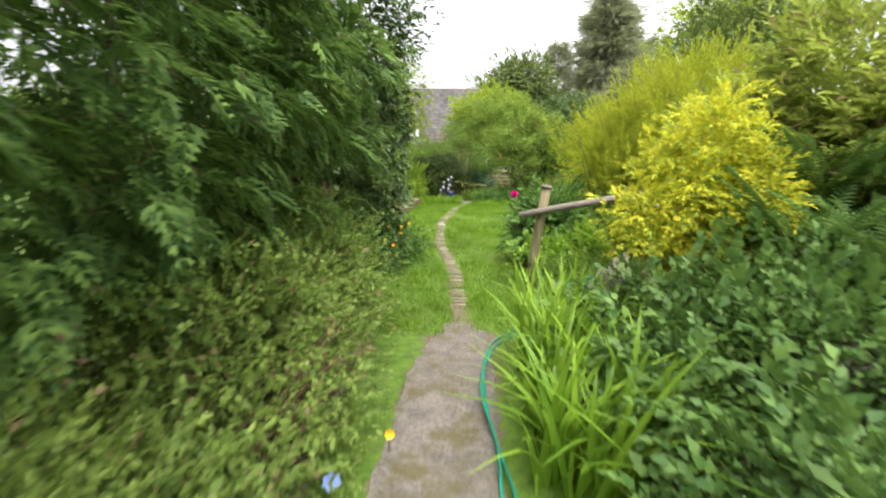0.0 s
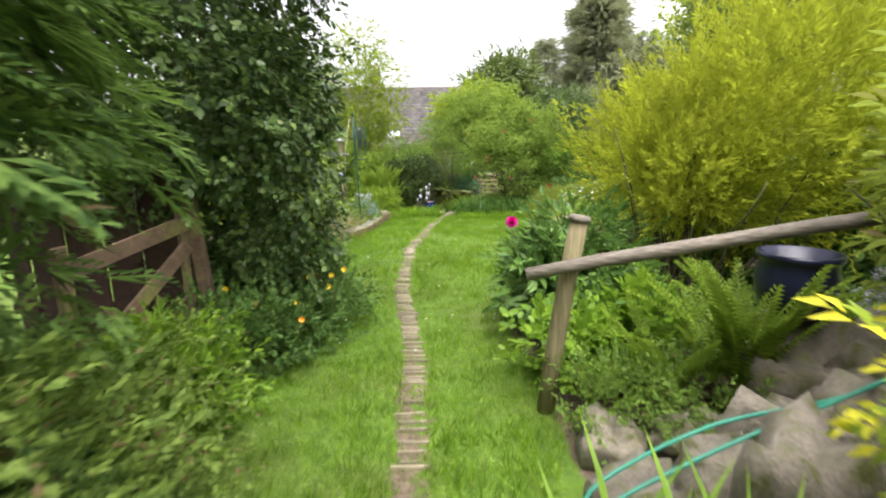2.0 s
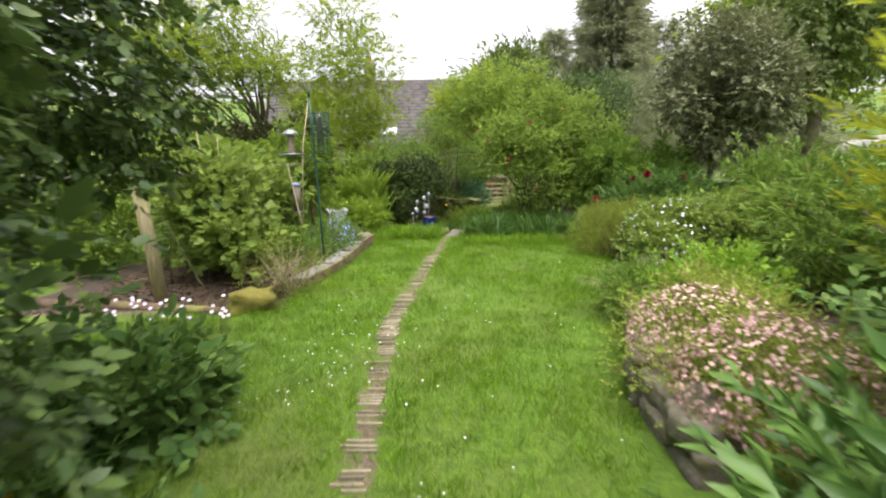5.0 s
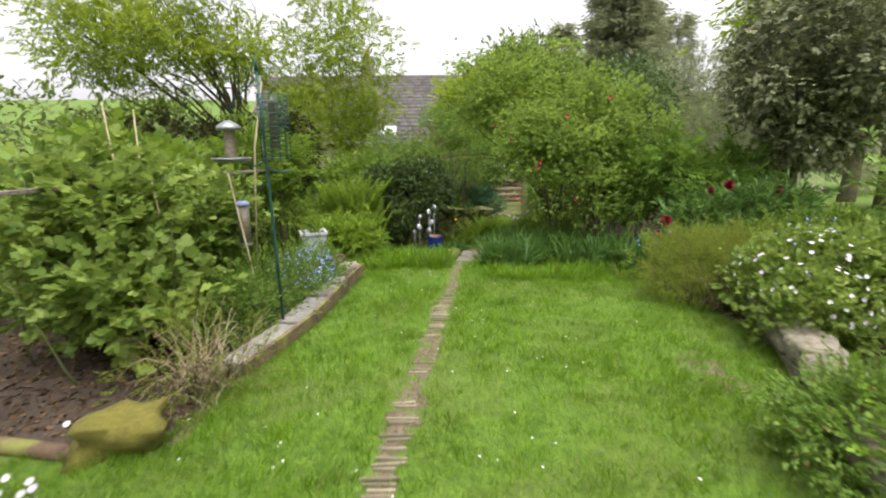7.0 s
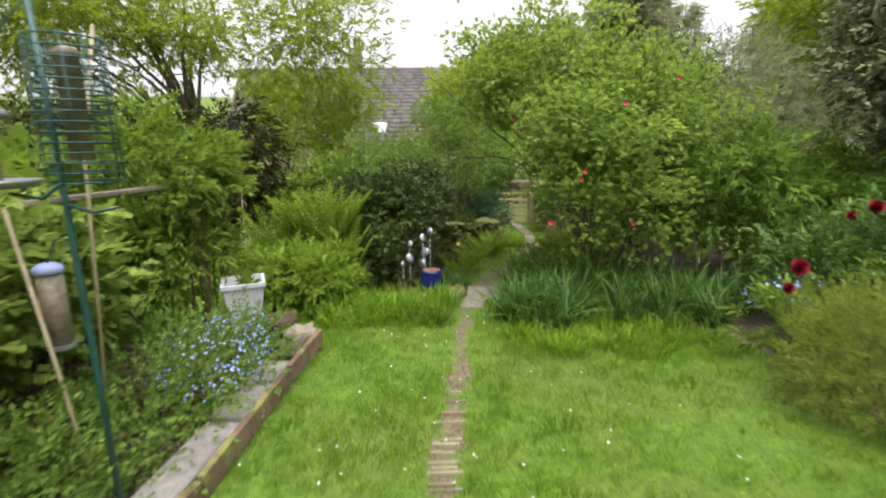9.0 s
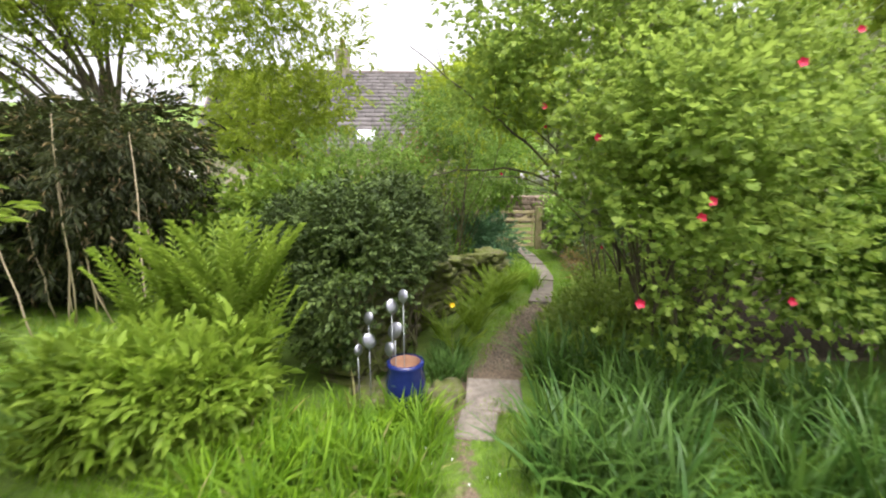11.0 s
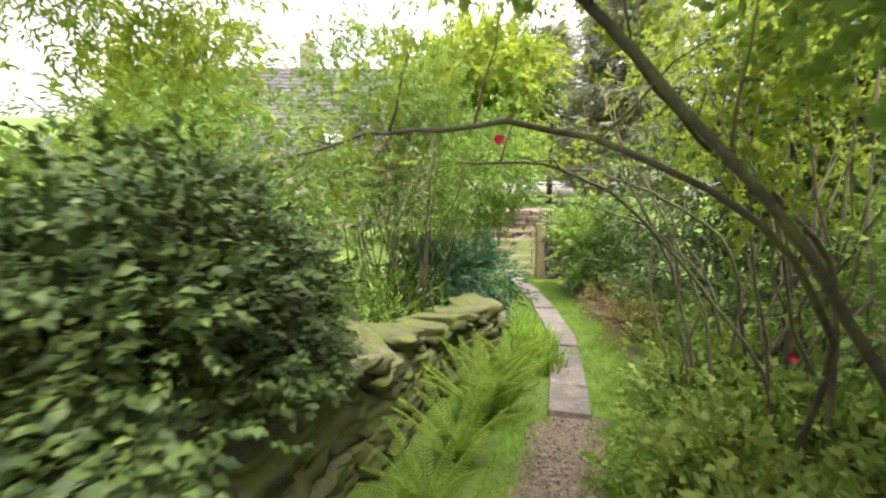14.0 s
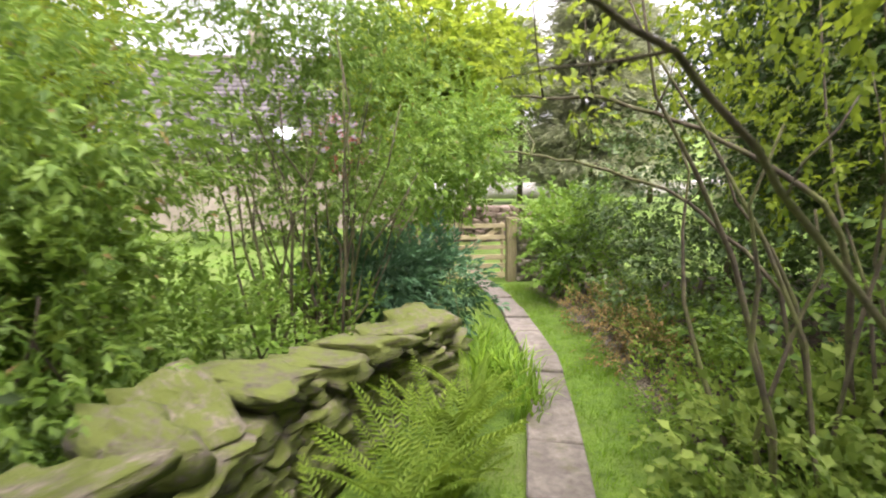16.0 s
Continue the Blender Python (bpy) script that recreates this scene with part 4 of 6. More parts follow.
hose = thing("garden_hose", (0.3, 2.0, 0.02), "bright green garden hose trailing along the path and over stones", "hose")
for k, pts in enumerate((((0.30, 1.2, 0.03), (0.32, 1.75, 0.03), (0.25, 2.25, 0.04), (0.24, 2.7, 0.14), (0.34, 2.95, 0.2), (0.55, 3.3, 0.12), (0.72, 3.75, 0.16), (0.98, 3.82, 0.27), (1.35, 3.86, 0.42), (1.75, 3.9, 0.55), (2.3, 3.95, 0.75)),
                         ((0.24, 1.2, 0.03), (0.24, 1.6, 0.03), (0.28, 2.1, 0.04), (0.21, 2.5, 0.10), (0.30, 2.95, 0.22), (0.6, 3.4, 0.14), (0.8, 3.85, 0.24), (1.1, 3.95, 0.33), (1.4, 4.0, 0.42), (1.9, 4.0, 0.50), (2.3, 4.0, 0.72)))):
    P = np.array(pts)
    f = np.linspace(0, len(P) - 1, 60)
    Q = np.column_stack([np.interp(f, np.arange(len(P)), P[:, j]) for j in range(3)])
    for _ in range(3):
        Q[1:-1] = (Q[:-2] + 2 * Q[1:-1] + Q[2:]) / 4
    leaf_part("hose_length", tube(Q, 0.0085, 0.0085, 8), M_HOSE, hose, smooth=True)
verge_flowers = thing("path_edge_flowers", (-0.35, 1.9, 0), "single yellow and blue flowers at the path's edge", "flowers")
bloom(verge_flowers, (-0.27, 2.1, 0.10), 0.035, M_YELLOW, "poppy", facing=(0.3, -0.8, 0.4))
bloom(verge_flowers, (-0.47, 1.72, 0.12), 0.05, M_BLUE, "poppy", facing=(0.3, -0.6, 0.8))
leaf_part("stem", tube(bow((-0.27, 2.1, -0.01), (-0.27, 2.1, 0.10), 0, 3), 0.003, 0.002, 4), M_STEM, verge_flowers)
leaf_part("stem", tube(bow((-0.47, 1.72, -0.01), (-0.47, 1.72, 0.12), 0, 3), 0.003, 0.002, 4), M_STEM, verge_flowers)

# ---------------------------------------------------------------- fruit bed beside the lawn
rasp = shrub("raspberry_bush", "leafy light green raspberry bush in a mulched bed", "shrub",
      lump_set((-2.05, 10.95, 0.72), (0.75, 0.75, 0.66), 9, 0.36, 11) + lump_set((-2.5, 12.2, 0.7), (0.9, 0.9, 0.6), 8, 0.36, 12),
      4800, SP_LOBED, 0.102, M_RASP, rising_stems(14, (-2.1, 11.1), 0.2, 1.3, 0.4), 0.008, stem_material=M_STEM, clump=0.13, depth=0.2, droop=0.05, floor_z=0.2, flat=0.3)
shrub("dry_lavender", "straggly brown half-dead bush at the corner of the bed", "shrub", [(-1.25, 10.3, 0.2, 0.30, 0.32, 0.28), (-1.15, 10.6, 0.18, 0.2, 0.22, 0.22)],
      420, SP_FINE, 0.10, M_HEATH, rising_stems(12, (-1.2, 10.3), 0.15, 0.5, 0.12), 0.006, stem_material=M_OLDWOOD, clump=0.08, droop=-0.3, floor_z=0.0)
dry_bush = bpy.data.objects["dry_lavender"]
for i in range(90):
    a, r = rng.uniform(0, 6.283), rng.uniform(0.18, 0.46)
    x, y = -1.24 + rng.normal(0, 0.08), 10.35 + rng.normal(0, 0.1)
    leaf_part("twig", tube(bow((x, y, 0.02), (x + r * math.cos(a), y + r * math.sin(a), rng.uniform(0.05, 0.5)), rng.uniform(0.02, 0.16), 6, 0.012), 0.0035, 0.0015, 4), M_CANE if i % 3 else M_OLDWOOD, dry_bush)
shrub("weedy_patch", "low green weeds covering the soil below the feeders", "plant", [(-1.5, 11.5, 0.1, 0.4, 0.5, 0.28), (-1.4, 12.1, 0.1, 0.35, 0.4, 0.28)], 1500, SP_SMALL, 0.12, M_PRIVET_WILD, clump=0.1, droop=-0.2, floor_z=0.0)
forget = shrub("forget_me_nots", "mound of pale blue forget-me-nots by the edging", "flowers", [(-1.22, 12.6, 0.1, 0.3, 0.42, 0.24), (-1.15, 13.0, 0.1, 0.2, 0.25, 0.22)], 1300, SP_SMALL, 0.10, M_PRIVET_WILD, clump=0.08, droop=-0.3, floor_z=0.0)
fp, fn = blob_points([(-1.22, 12.6, 0.12, 0.33, 0.45, 0.27), (-1.15, 13.0, 0.12, 0.22, 0.28, 0.24)], 900, 0.06, low=-0.1)
leaf_part("blossom", place([leaf_shape(1, 0.9, 0.05)], fp, rng.normal(0, 1, fp.shape), fn, np.full(len(fp), 0.02)), M_BLUE, forget, "pale blue blossom", kind="stuff")
shrub("trained_apple", "young trained apple with pale green leaves on a support", "shrub", lump_set((-2.0, 13.7, 1.0), (0.45, 0.45, 1.0), 9, 0.3, 21), 1100, SP_LANCE, 0.16, M_SHRUB,
      rising_stems(6, (-1.9, 13.7), 0.12, 1.9, 0.15), 0.012, clump=0.12, droop=-0.2, floor_z=0.05)
shrub("currant_bush", "tall mid-green bush behind the raspberry row", "shrub", lump_set((-3.4, 13.4, 0.9), (1.0, 1.0, 0.9), 8, 0.5, 31), 1500, SP_LOBED, 0.16, M_SHRUB, clump=0.14, floor_z=0.05)
shrub("hazel_bush", "mid-green hazel bush at the garden's side", "shrub", lump_set((-4.6, 11.8, 0.7), (1.2, 1.4, 0.9), 8, 0.6, 33), 1500, SP_ROUND, 0.2, M_SHRUB, clump=0.16, floor_z=0.05)

frame_row = thing("fruit_support", (-2.33, 9.98, 0), "weathered wooden post with a top rail holding fruit canes", "plant support")
leaf_part("post", tube([(-2.31, 9.96, -0.1), (-2.36, 9.97, 0.6), (-2.42, 9.98, 1.27)], 0.062, 0.058, 10), M_POST, frame_row)
leaf_part("far_post", tube([(-1.78, 13.85, -0.3), (-1.76, 13.85, 1.28)], 0.05, 0.048, 10), M_POST, frame_row)
plank("rail", (-2.44, 9.95, 1.25), (-1.76, 13.85, 1.25), 0.03, 0.07, M_RAIL, frame_row)
plank("rail", (-2.44, 9.95, 1.25), (-3.8, 10.2, 1.25), 0.03, 0.07, M_RAIL, frame_row)
cane_group = "bamboo canes in the fruit bed"
for a, b in (((-2.9, 12.5, 0), (-3.02, 12.5, 1.98)), ((-2.75, 12.5, 0), (-2.72, 12.5, 1.9)), ((-1.75, 11.2, 0), (-1.95, 11.3, 1.35)), ((-1.28, 11.6, 0), (-1.52, 11.7, 1.3)), ((-1.5, 12.0, 0.9), (-1.3, 12.1, 2.1)), ((-4.3, 12.6, 0), (-4.5, 12.6, 1.95))):
    z = float(land(a[0], a[1]))
    cn = thing("bamboo_cane", (a[0], a[1], z), "thin pale bamboo cane pushed into the bed", "cane", cane_group)
    leaf_part("shaft", tube([(a[0], a[1], z - 0.05), tuple((np.array(a) + np.array(b)) / 2), b], 0.009, 0.007, 6), M_CANE, cn)

edging = thing("bed_edging", (-0.95, 12.0, 0), "low stone and timber edging along the bed", "edging")
EX = lambda y: float(np.interp(y, (10.5, 11.5, 12.6, 13.4), (-1.08, -0.85, -0.76, -0.68)))
for y0, y1 in ((10.55, 11.6), (11.62, 12.7), (12.72, 13.4)):
    plank("timber", (EX(y0), y0, 0.015), (EX(y1), y1, 0.005), 0.13, 0.04, M_OLDWOOD, edging)
for y0, y1 in ((10.6, 11.35), (11.37, 12.1), (12.12, 12.85)):
    plank("flat_stone", (EX(y0) - 0.13, y0, 0.03), (EX(y1) - 0.13, y1, 0.015), 0.08, 0.20, M_GREYSLAB, edging)
log = thing("log_edging", (-2.3, 9.85, 0), "half-buried mossy log along the bed's front", "edging")
leaf_part("log", tube([(-3.6, 10.06, 0.01), (-2.9, 9.95, 0.02), (-2.2, 9.83, 0.01), (-1.6, 9.72, 0.0)], 0.055, 0.045, 9, 0.01), M_OLDWOOD, log)
mossy_rock = thing("mossy_rock", (-1.4, 9.78, 0), "squat yellow-green moss-covered rock", "rock")
stone_piece("rock", stone_set(1, 0.25)[0], solid_material("thick_moss", (0.14, 0.13, 0.02), (0.27, 0.24, 0.04), 30, 0.95, 0.8), mossy_rock, (-1.4, 9.8, 0.06), (0.36, 0.26, 0.22), (0, 0, 0.3))

# bird feeders
feeder = thing("feeder_pole", (-1.08, 11.45, -0.05), "dark green metal pole hung with bird feeders", "bird feeder")
leaf_part("pole", tube([(-1.06, 11.42, -0.1), (-1.09, 11.46, 0.8), (-1.12, 11.5, 1.6), (-1.14, 11.52, 2.12)], 0.013, 0.011, 8), M_GREENMETAL, feeder, smooth=True)
leaf_part("finial", tube([(-1.14, 11.52, 2.10), (-1.14, 11.52, 2.2)], 0.018, 0.006, 8), M_GREENMETAL, feeder)
leaf_part("bracket", tube([(-1.11, 11.49, 1.42), (-1.2, 11.5, 1.36), (-1.33, 11.52, 1.38)], 0.008, 0.006, 6), M_GREENMETAL, feeder)
leaf_part("bracket", tube([(-1.10, 11.48, 1.34), (-1.0, 11.46, 1.31), (-0.9, 11.44, 1.33)], 0.008, 0.006, 6), M_GREENMETAL, feeder)
leaf_part("hook", tube([(-1.1, 11.48, 1.25), (-1.18, 11.6, 1.22), (-1.28, 11.7, 1.16)], 0.006, 0.005, 6), M_GREENMETAL, feeder)
cage_c = (-1.03, 11.5)
for i in range(15):
    z = 1.42 + i * 0.035
    ring = [(cage_c[0] + 0.115 * math.cos(a), cage_c[1] + 0.115 * math.sin(a), z) for a in np.linspace(0, 2 * math.pi, 19)]
    leaf_part("cage_ring", tube(ring, 0.0032, 0.0032, 4), M_GREENMETAL, feeder)
for a in np.linspace(0, 2 * math.pi, 13)[:-1]:
    leaf_part("cage_wire", tube([(cage_c[0] + 0.115 * math.cos(a), cage_c[1] + 0.115 * math.sin(a), 1.41), (cage_c[0] + 0.115 * math.cos(a), cage_c[1] + 0.115 * math.sin(a), 1.92)], 0.003, 0.003, 4), M_GREENMETAL, feeder)
part("inner_feeder", lathe_bm([(0, 1.5), (0.04, 1.5), (0.04, 1.85), (0.055, 1.86), (0, 1.9)], (*cage_c, 0), 14), M_SEED, feeder, smooth=True)
tray = thing("seed_feeder", (-1.40, 11.52, 1.42), "grey hanging seed feeder with a wide tray and lid", "bird feeder")
part("tray", lathe_bm([(0, 0), (0.14, 0), (0.155, 0.02), (0.155, 0.03), (0.13, 0.02), (0, 0.015)], (-1.40, 11.52, 1.40), 22), M_GREYMETAL, tray, smooth=True)
part("tube", lathe_bm([(0.045, 0.02), (0.045, 0.25)], (-1.40, 11.52, 1.40), 16), M_SEED, tray, smooth=True)
part("lid", lathe_bm([(0, 0.25), (0.10, 0.25), (0.09, 0.28), (0.03, 0.32), (0, 0.325)], (-1.40, 11.52, 1.40), 18), M_GREYMETAL, tray, smooth=True)
leaf_part("hanger", tube([(-1.40, 11.52, 1.72), (-1.36, 11.52, 1.85), (-1.2, 11.52, 2.0), (-1.14, 11.52, 2.05)], 0.004, 0.004, 5), M_GREENMETAL, tray)
tubef = thing("nut_feeder", (-1.45, 11.77, 0.66), "slim mesh nut feeder with a lilac cap", "bird feeder")
part("tube", lathe_bm([(0.0, 0.0), (0.05, 0.0), (0.05, 0.33), (0, 0.33)], (-1.45, 11.77, 0.68), 18), M_SEED, tubef, smooth=True)
part("cap", lathe_bm([(0.0, 0.33), (0.058, 0.33), (0.056, 0.355), (0.03, 0.372), (0, 0.375)], (-1.45, 11.77, 0.68), 18), M_LILAC, tubef, "lilac-blue cap", True)
part("foot", lathe_bm([(0.0, -0.02), (0.056, -0.02), (0.056, 0.0), (0, 0.0)], (-1.45, 11.77, 0.68), 18), M_GREYMETAL, tubef)
leaf_part("hanger", tube([(-1.45, 11.77, 1.05), (-1.38, 11.75, 1.16), (-1.29, 11.71, 1.17)], 0.004, 0.004, 5), M_GREENMETAL, tubef)

planter = thing("white_planter", (-1.28, 13.45, 0.0), "square white glazed planter with a few sprouting plants", "plant pot")
bm = bmesh.new()
for r, z in ((0.105, 0.0), (0.15, 0.34), (0.165, 0.34), (0.165, 0.37), (0.14, 0.37), (0.135, 0.30)):
    for sx, sy in ((-1, -1), (1, -1), (1, 1), (-1, 1)):
        c, s = math.cos(0.35), math.sin(0.35)
        bm.verts.new((-1.28 + r * (sx * c - sy * s), 13.45 + r * (sx * s + sy * c), 0.16 - 0.16 + z + 0.12))
bm.verts.ensure_lookup_table()
for k in range(5):
    for i in range(4):
        j = (i + 1) % 4
        bm.faces.new((bm.verts[k * 4 + i], bm.verts[k * 4 + j], bm.verts[k * 4 + 4 + j], bm.verts[k * 4 + 4 + i]))
bm.faces.new([bm.verts[20 + i] for i in range(4)])
bm.faces.new([bm.verts[3 - i] for i in range(4)])
part("box", bm, M_WHITE, planter)
part("foot", box_bm((0.18, 0.18, 0.40), 0.01, (-1.28, 13.45, -0.07), pose(0, 0, 0, 0, 0, 20)), M_GREYSTONE, planter)
leaf_part("sprouts", place(SP_LANCE, np.array([(-1.28, 13.45, 0.43)]) + rng.normal(0, 0.06, (16, 3)) * np.array([1, 1, 0.2]), rng.normal(0, 0.5, (16, 3)) + np.array([0, 0, 1.0]), rng.normal(0, 1, (16, 3)), np.full(16, 0.13)), M_SHRUB, planter, kind="stuff")
bowl = thing("dark_bowl", (-1.03, 13.52, -0.1), "low dark clay bowl on the bed's end", "plant pot")
part("bowl", lathe_bm([(0, 0), (0.09, 0), (0.13, 0.1), (0.135, 0.16), (0.12, 0.16), (0.10, 0.12), (0, 0.11)], (-1.03, 13.52, -0.02), 20), M_SOIL, bowl, smooth=True)
end_rock = thing("edge_rock", (-0.85, 13.45, 0), "grey stone closing the end of the edging", "rock")
stone_piece("rock", stone_set(1, 0.2)[0], M_GREYSTONE, end_rock, (-0.86, 13.42, -0.03), (0.26, 0.22, 0.2), (0, 0, 0.5))

# ---------------------------------------------------------------- end of the lawn
lush = shrub("leafy_clump", "bright green broad-leaved clump at the lawn's end", "plant", [(-1.45, 14.85, 0.05, 0.42, 0.35, 0.3), (-1.05, 14.75, 0.05, 0.35, 0.3, 0.28)], 1700, SP_MED, 0.17, M_FERN, clump=0.1, droop=-0.1, floor_z=0.0)
for x, y, n, L in ((-0.95, 15.35, 30, 1.3), (-1.3, 15.5, 26, 1.3), (-0.75, 15.05, 16, 1.0), (-1.75, 15.7, 18, 1.15), (-1.1, 15.6, 20, 1.35)):
    fern((x, y), n, L, M_FERN, "tall light green shuttlecock fern at the lawn's end", 3.0)
strap_clump("dead_iris_leaves", "straw-coloured dead leaves at the fern's foot", "plant", [(-0.75, 14.9), (-0.6, 14.85)], 26, 0.3, M_DRY, 0.9)
spots = [(rng.uniform(-0.75, 0.42), rng.uniform(14.0, 15.0)) for _ in range(60)]
strap_clump("long_grass", "fresh tuft of long bright green grass beside the path", "grass", spots, 30, 0.36, M_GRASS, 0.45)
spots = [(rng.uniform(1.0, 3.4), 14.0 + rng.uniform(-0.25, 0.8)) for _ in range(46)] + [(rng.uniform(1.3, 2.6), rng.uniform(14.7, 15.7)) for _ in range(30)]
strap_clump("iris_bed", "dense bed of dark green sword-shaped iris leaves", "plant", spots, 30, 0.62, M_IRIS, 0.3)
spots = [(rng.uniform(0.95, 2.6), rng.uniform(13.1, 13.9)) for _ in range(55)]
strap_clump("uncut_grass", "uncut bright green grass fringing the iris bed", "grass", spots, 24, 0.25, M_GRASS, 0.4)

slab_z = float(land(0.95, 15.5)) + 0.03
slab = thing("stepping_slab", (0.95, 15.5, slab_z - 0.05), "square pale flagstone at the end of the lawn path", "paving")
part("slab", box_bm((0.42, 0.46, 0.06), 0.01, (0.92, 15.28, slab_z - 0.0), pose(0, 0, 0, 2, 0, -8)), M_FLAG, slab)
part("slab", box_bm((0.26, 0.34, 0.05), 0.01, (0.74, 14.86, slab_z + 0.02), pose(0, 0, 0, 0, 0, -14)), M_FLAG, slab)

pot = thing("blue_pot", (0.27, 15.1, -0.25), "cobalt blue glazed flowerpot with bare clay inside", "plant pot")
part("pot", lathe_bm([(0, 0), (0.10, 0), (0.135, 0.08), (0.14, 0.20), (0.122, 0.29), (0.13, 0.31), (0.13, 0.335), (0.105, 0.335)], (0.27, 15.1, -0.23), 32), M_BLUEPOT, pot, smooth=True)
part("lining", lathe_bm([(0.106, 0.334), (0.10, 0.28), (0.11, 0.2), (0, 0.2)], (0.27, 15.1, -0.23), 32), M_CLAY, pot, "bare terracotta inside", True)
PS = stone_set(4, 0.25)
plinth = thing("mossy_plinth", (0.3, 15.25, -0.32), "mossy stones under the blue pot", "rock")
for i, (x, y, z, s) in enumerate(((0.26, 15.22, -0.30, 0.36), (0.5, 15.12, -0.28, 0.26), (0.05, 15.3, -0.28, 0.3), (0.56, 15.3, -0.26, 0.24))):
    stone_piece("stone", PS[i], M_STONE, plinth, (x, y, z - 0.05), (s, s * 0.8, 0.24), (0, 0, i))

for k, (x, z, r) in enumerate(((0.26, 0.56, 0.058), (0.18, 0.48, 0.065), (0.20, 0.30, 0.075), (0.02, 0.24, 0.07), (0.02, 0.40, 0.055), (-0.06, 0.16, 0.05), (0.16, 0.18, 0.06))):
    sp = thing("metal_spoon_flower", (x, 15.14, -0.25), "polished metal spoon bowl on a thin rod by the hedge", "garden ornament", "spoon flowers by the hedge")
    bm = bmesh.new()
    bmesh.ops.create_uvsphere(bm, u_segments=16, v_segments=8, radius=1)
    bmesh.ops.scale(bm, vec=(r * 0.68, 0.014, r * 0.82), verts=bm.verts)
    bmesh.ops.transform(bm, matrix=Matrix.Translation((x, 15.14 + 0.02 * (k % 3), z)) @ pose(0, 0, 0, -20, 20 * ((k % 3) - 1), 25 * ((k % 2) * 2 - 1)), verts=bm.verts)
    part("bowl", bm, M_SILVER, sp, smooth=True)
    leaf_part("rod", tube([(x, 15.16, -0.3), (x, 15.15, z - r * 0.8)], 0.004, 0.004, 5), M_GREYMETAL, sp)

shrub("clipped_hedge", "dense rounded dark green clipped hedge above the stone wall", "hedge",
      [(-0.12, 15.78, 0.45, 0.54, 0.46, 0.78), (0.0, 16.3, 0.55, 0.5, 0.55, 0.70), (0.05, 16.8, 0.55, 0.42, 0.42, 0.5), (0.14, 16.95, 0.64, 0.42, 0.42, 0.58), (-0.7, 16.5, 0.5, 0.5, 0.6, 0.6)],
      14500, SP_ROUND, 0.10, M_BOX, [], 0.014, fill=2200, clump=0.055, per=16, depth=0.09, amp=0.16, droop=0.0, floor_z=0.24, k=6, flat=0.3,
      keep=lambda p: (p[:, 2] > np.interp(p[:, 1], (15.4, 15.6, 16.3, 16.8, 17.2), (0.2, 0.55, 0.6, 0.45, 0.3))) | (p[:, 0] < -0.1) & (p[:, 1] < 16.0))
box_hedge = bpy.data.objects["clipped_hedge"]
for st in rising_stems(22, (0.0, 16.25), 0.18, 0.85, 0.26, 0.04):
    leaf_part("stem", tube(st, rng.uniform(0.008, 0.022), 0.005), M_BARK, box_hedge, smooth=True)

# ---------------------------------------------------------------- bank of shrubs beyond the lawn
rose_low = lump_set((3.4, 15.9, 1.35), (1.15, 0.9, 1.3), 13, 0.42, 42) + [(1.85, 14.5, 0.85, 0.26, 0.28, 0.4), (2.3, 14.5, 1.3, 0.4, 0.35, 0.5), (2.0, 14.6, 1.7, 0.35, 0.4, 0.3), (2.7, 14.7, 0.7, 0.4, 0.35, 0.5)]
rose_high = lump_set((2.3, 15.3, 1.55), (1.15, 1.0, 1.3), 15, 0.40, 41) + lump_set((2.0, 16.2, 2.35), (1.5, 0.8, 0.9), 11, 0.38, 43)
rose = shrub("shrub_rose", "large arching shrub rose with single red flowers", "shrub", rose_low, 9500, SP_LOBED, 0.053, M_ROSE, rising_stems(16, (2.55, 15.8), 0.42, 2.2, 0.16), 0.02, clump=0.135, per=34, depth=0.3, amp=0.35, floor_z=0.3, flat=0.5, k=4, keep=lambda p: (p[:, 2] > 0.95) | (rng.uniform(0, 1, len(p)) < 0.35))
leaf_part("foliage", clumps(rose_high, 12500, SP_LOBED, 0.053, clump=0.135, per=34, depth=0.3, amp=0.35, floor_z=1.25, flat=0.5, k=4), M_ROSE, rose, kind="stuff")
for x, y, z in ((1.42, 14.15, 0.80), (1.75, 14.2, 1.28), (1.72, 14.22, 1.2), (2.1, 14.2, 1.9), (1.45, 14.9, 1.6), (2.3, 14.3, 0.75), (2.9, 14.8, 2.2), (1.3, 15.6, 1.85)):
    bloom(rose, (x, y, z), 0.028, M_ROSERED, "single", facing=(-0.3, -0.9, 0.2))
thorn = thing("rose_arch", (2.7, 17.4, -0.4), "tall old shrub rose with bare brown stems arching over the path", "shrub")
crown = lump_set((2.6, 17.6, 2.3), (1.3, 1.3, 0.7), 10, 0.5, 51) + lump_set((1.6, 17.4, 2.0), (0.9, 0.9, 0.35), 6, 0.35, 52) + lump_set((3.6, 18.6, 1.6), (0.8, 1.2, 1.2), 8, 0.5, 53)
leaf_part("foliage", clumps(crown, 2100, SP_ROUND, 0.13, clump=0.17, depth=0.3, droop=0.3), M_TREE, thorn, kind="stuff")
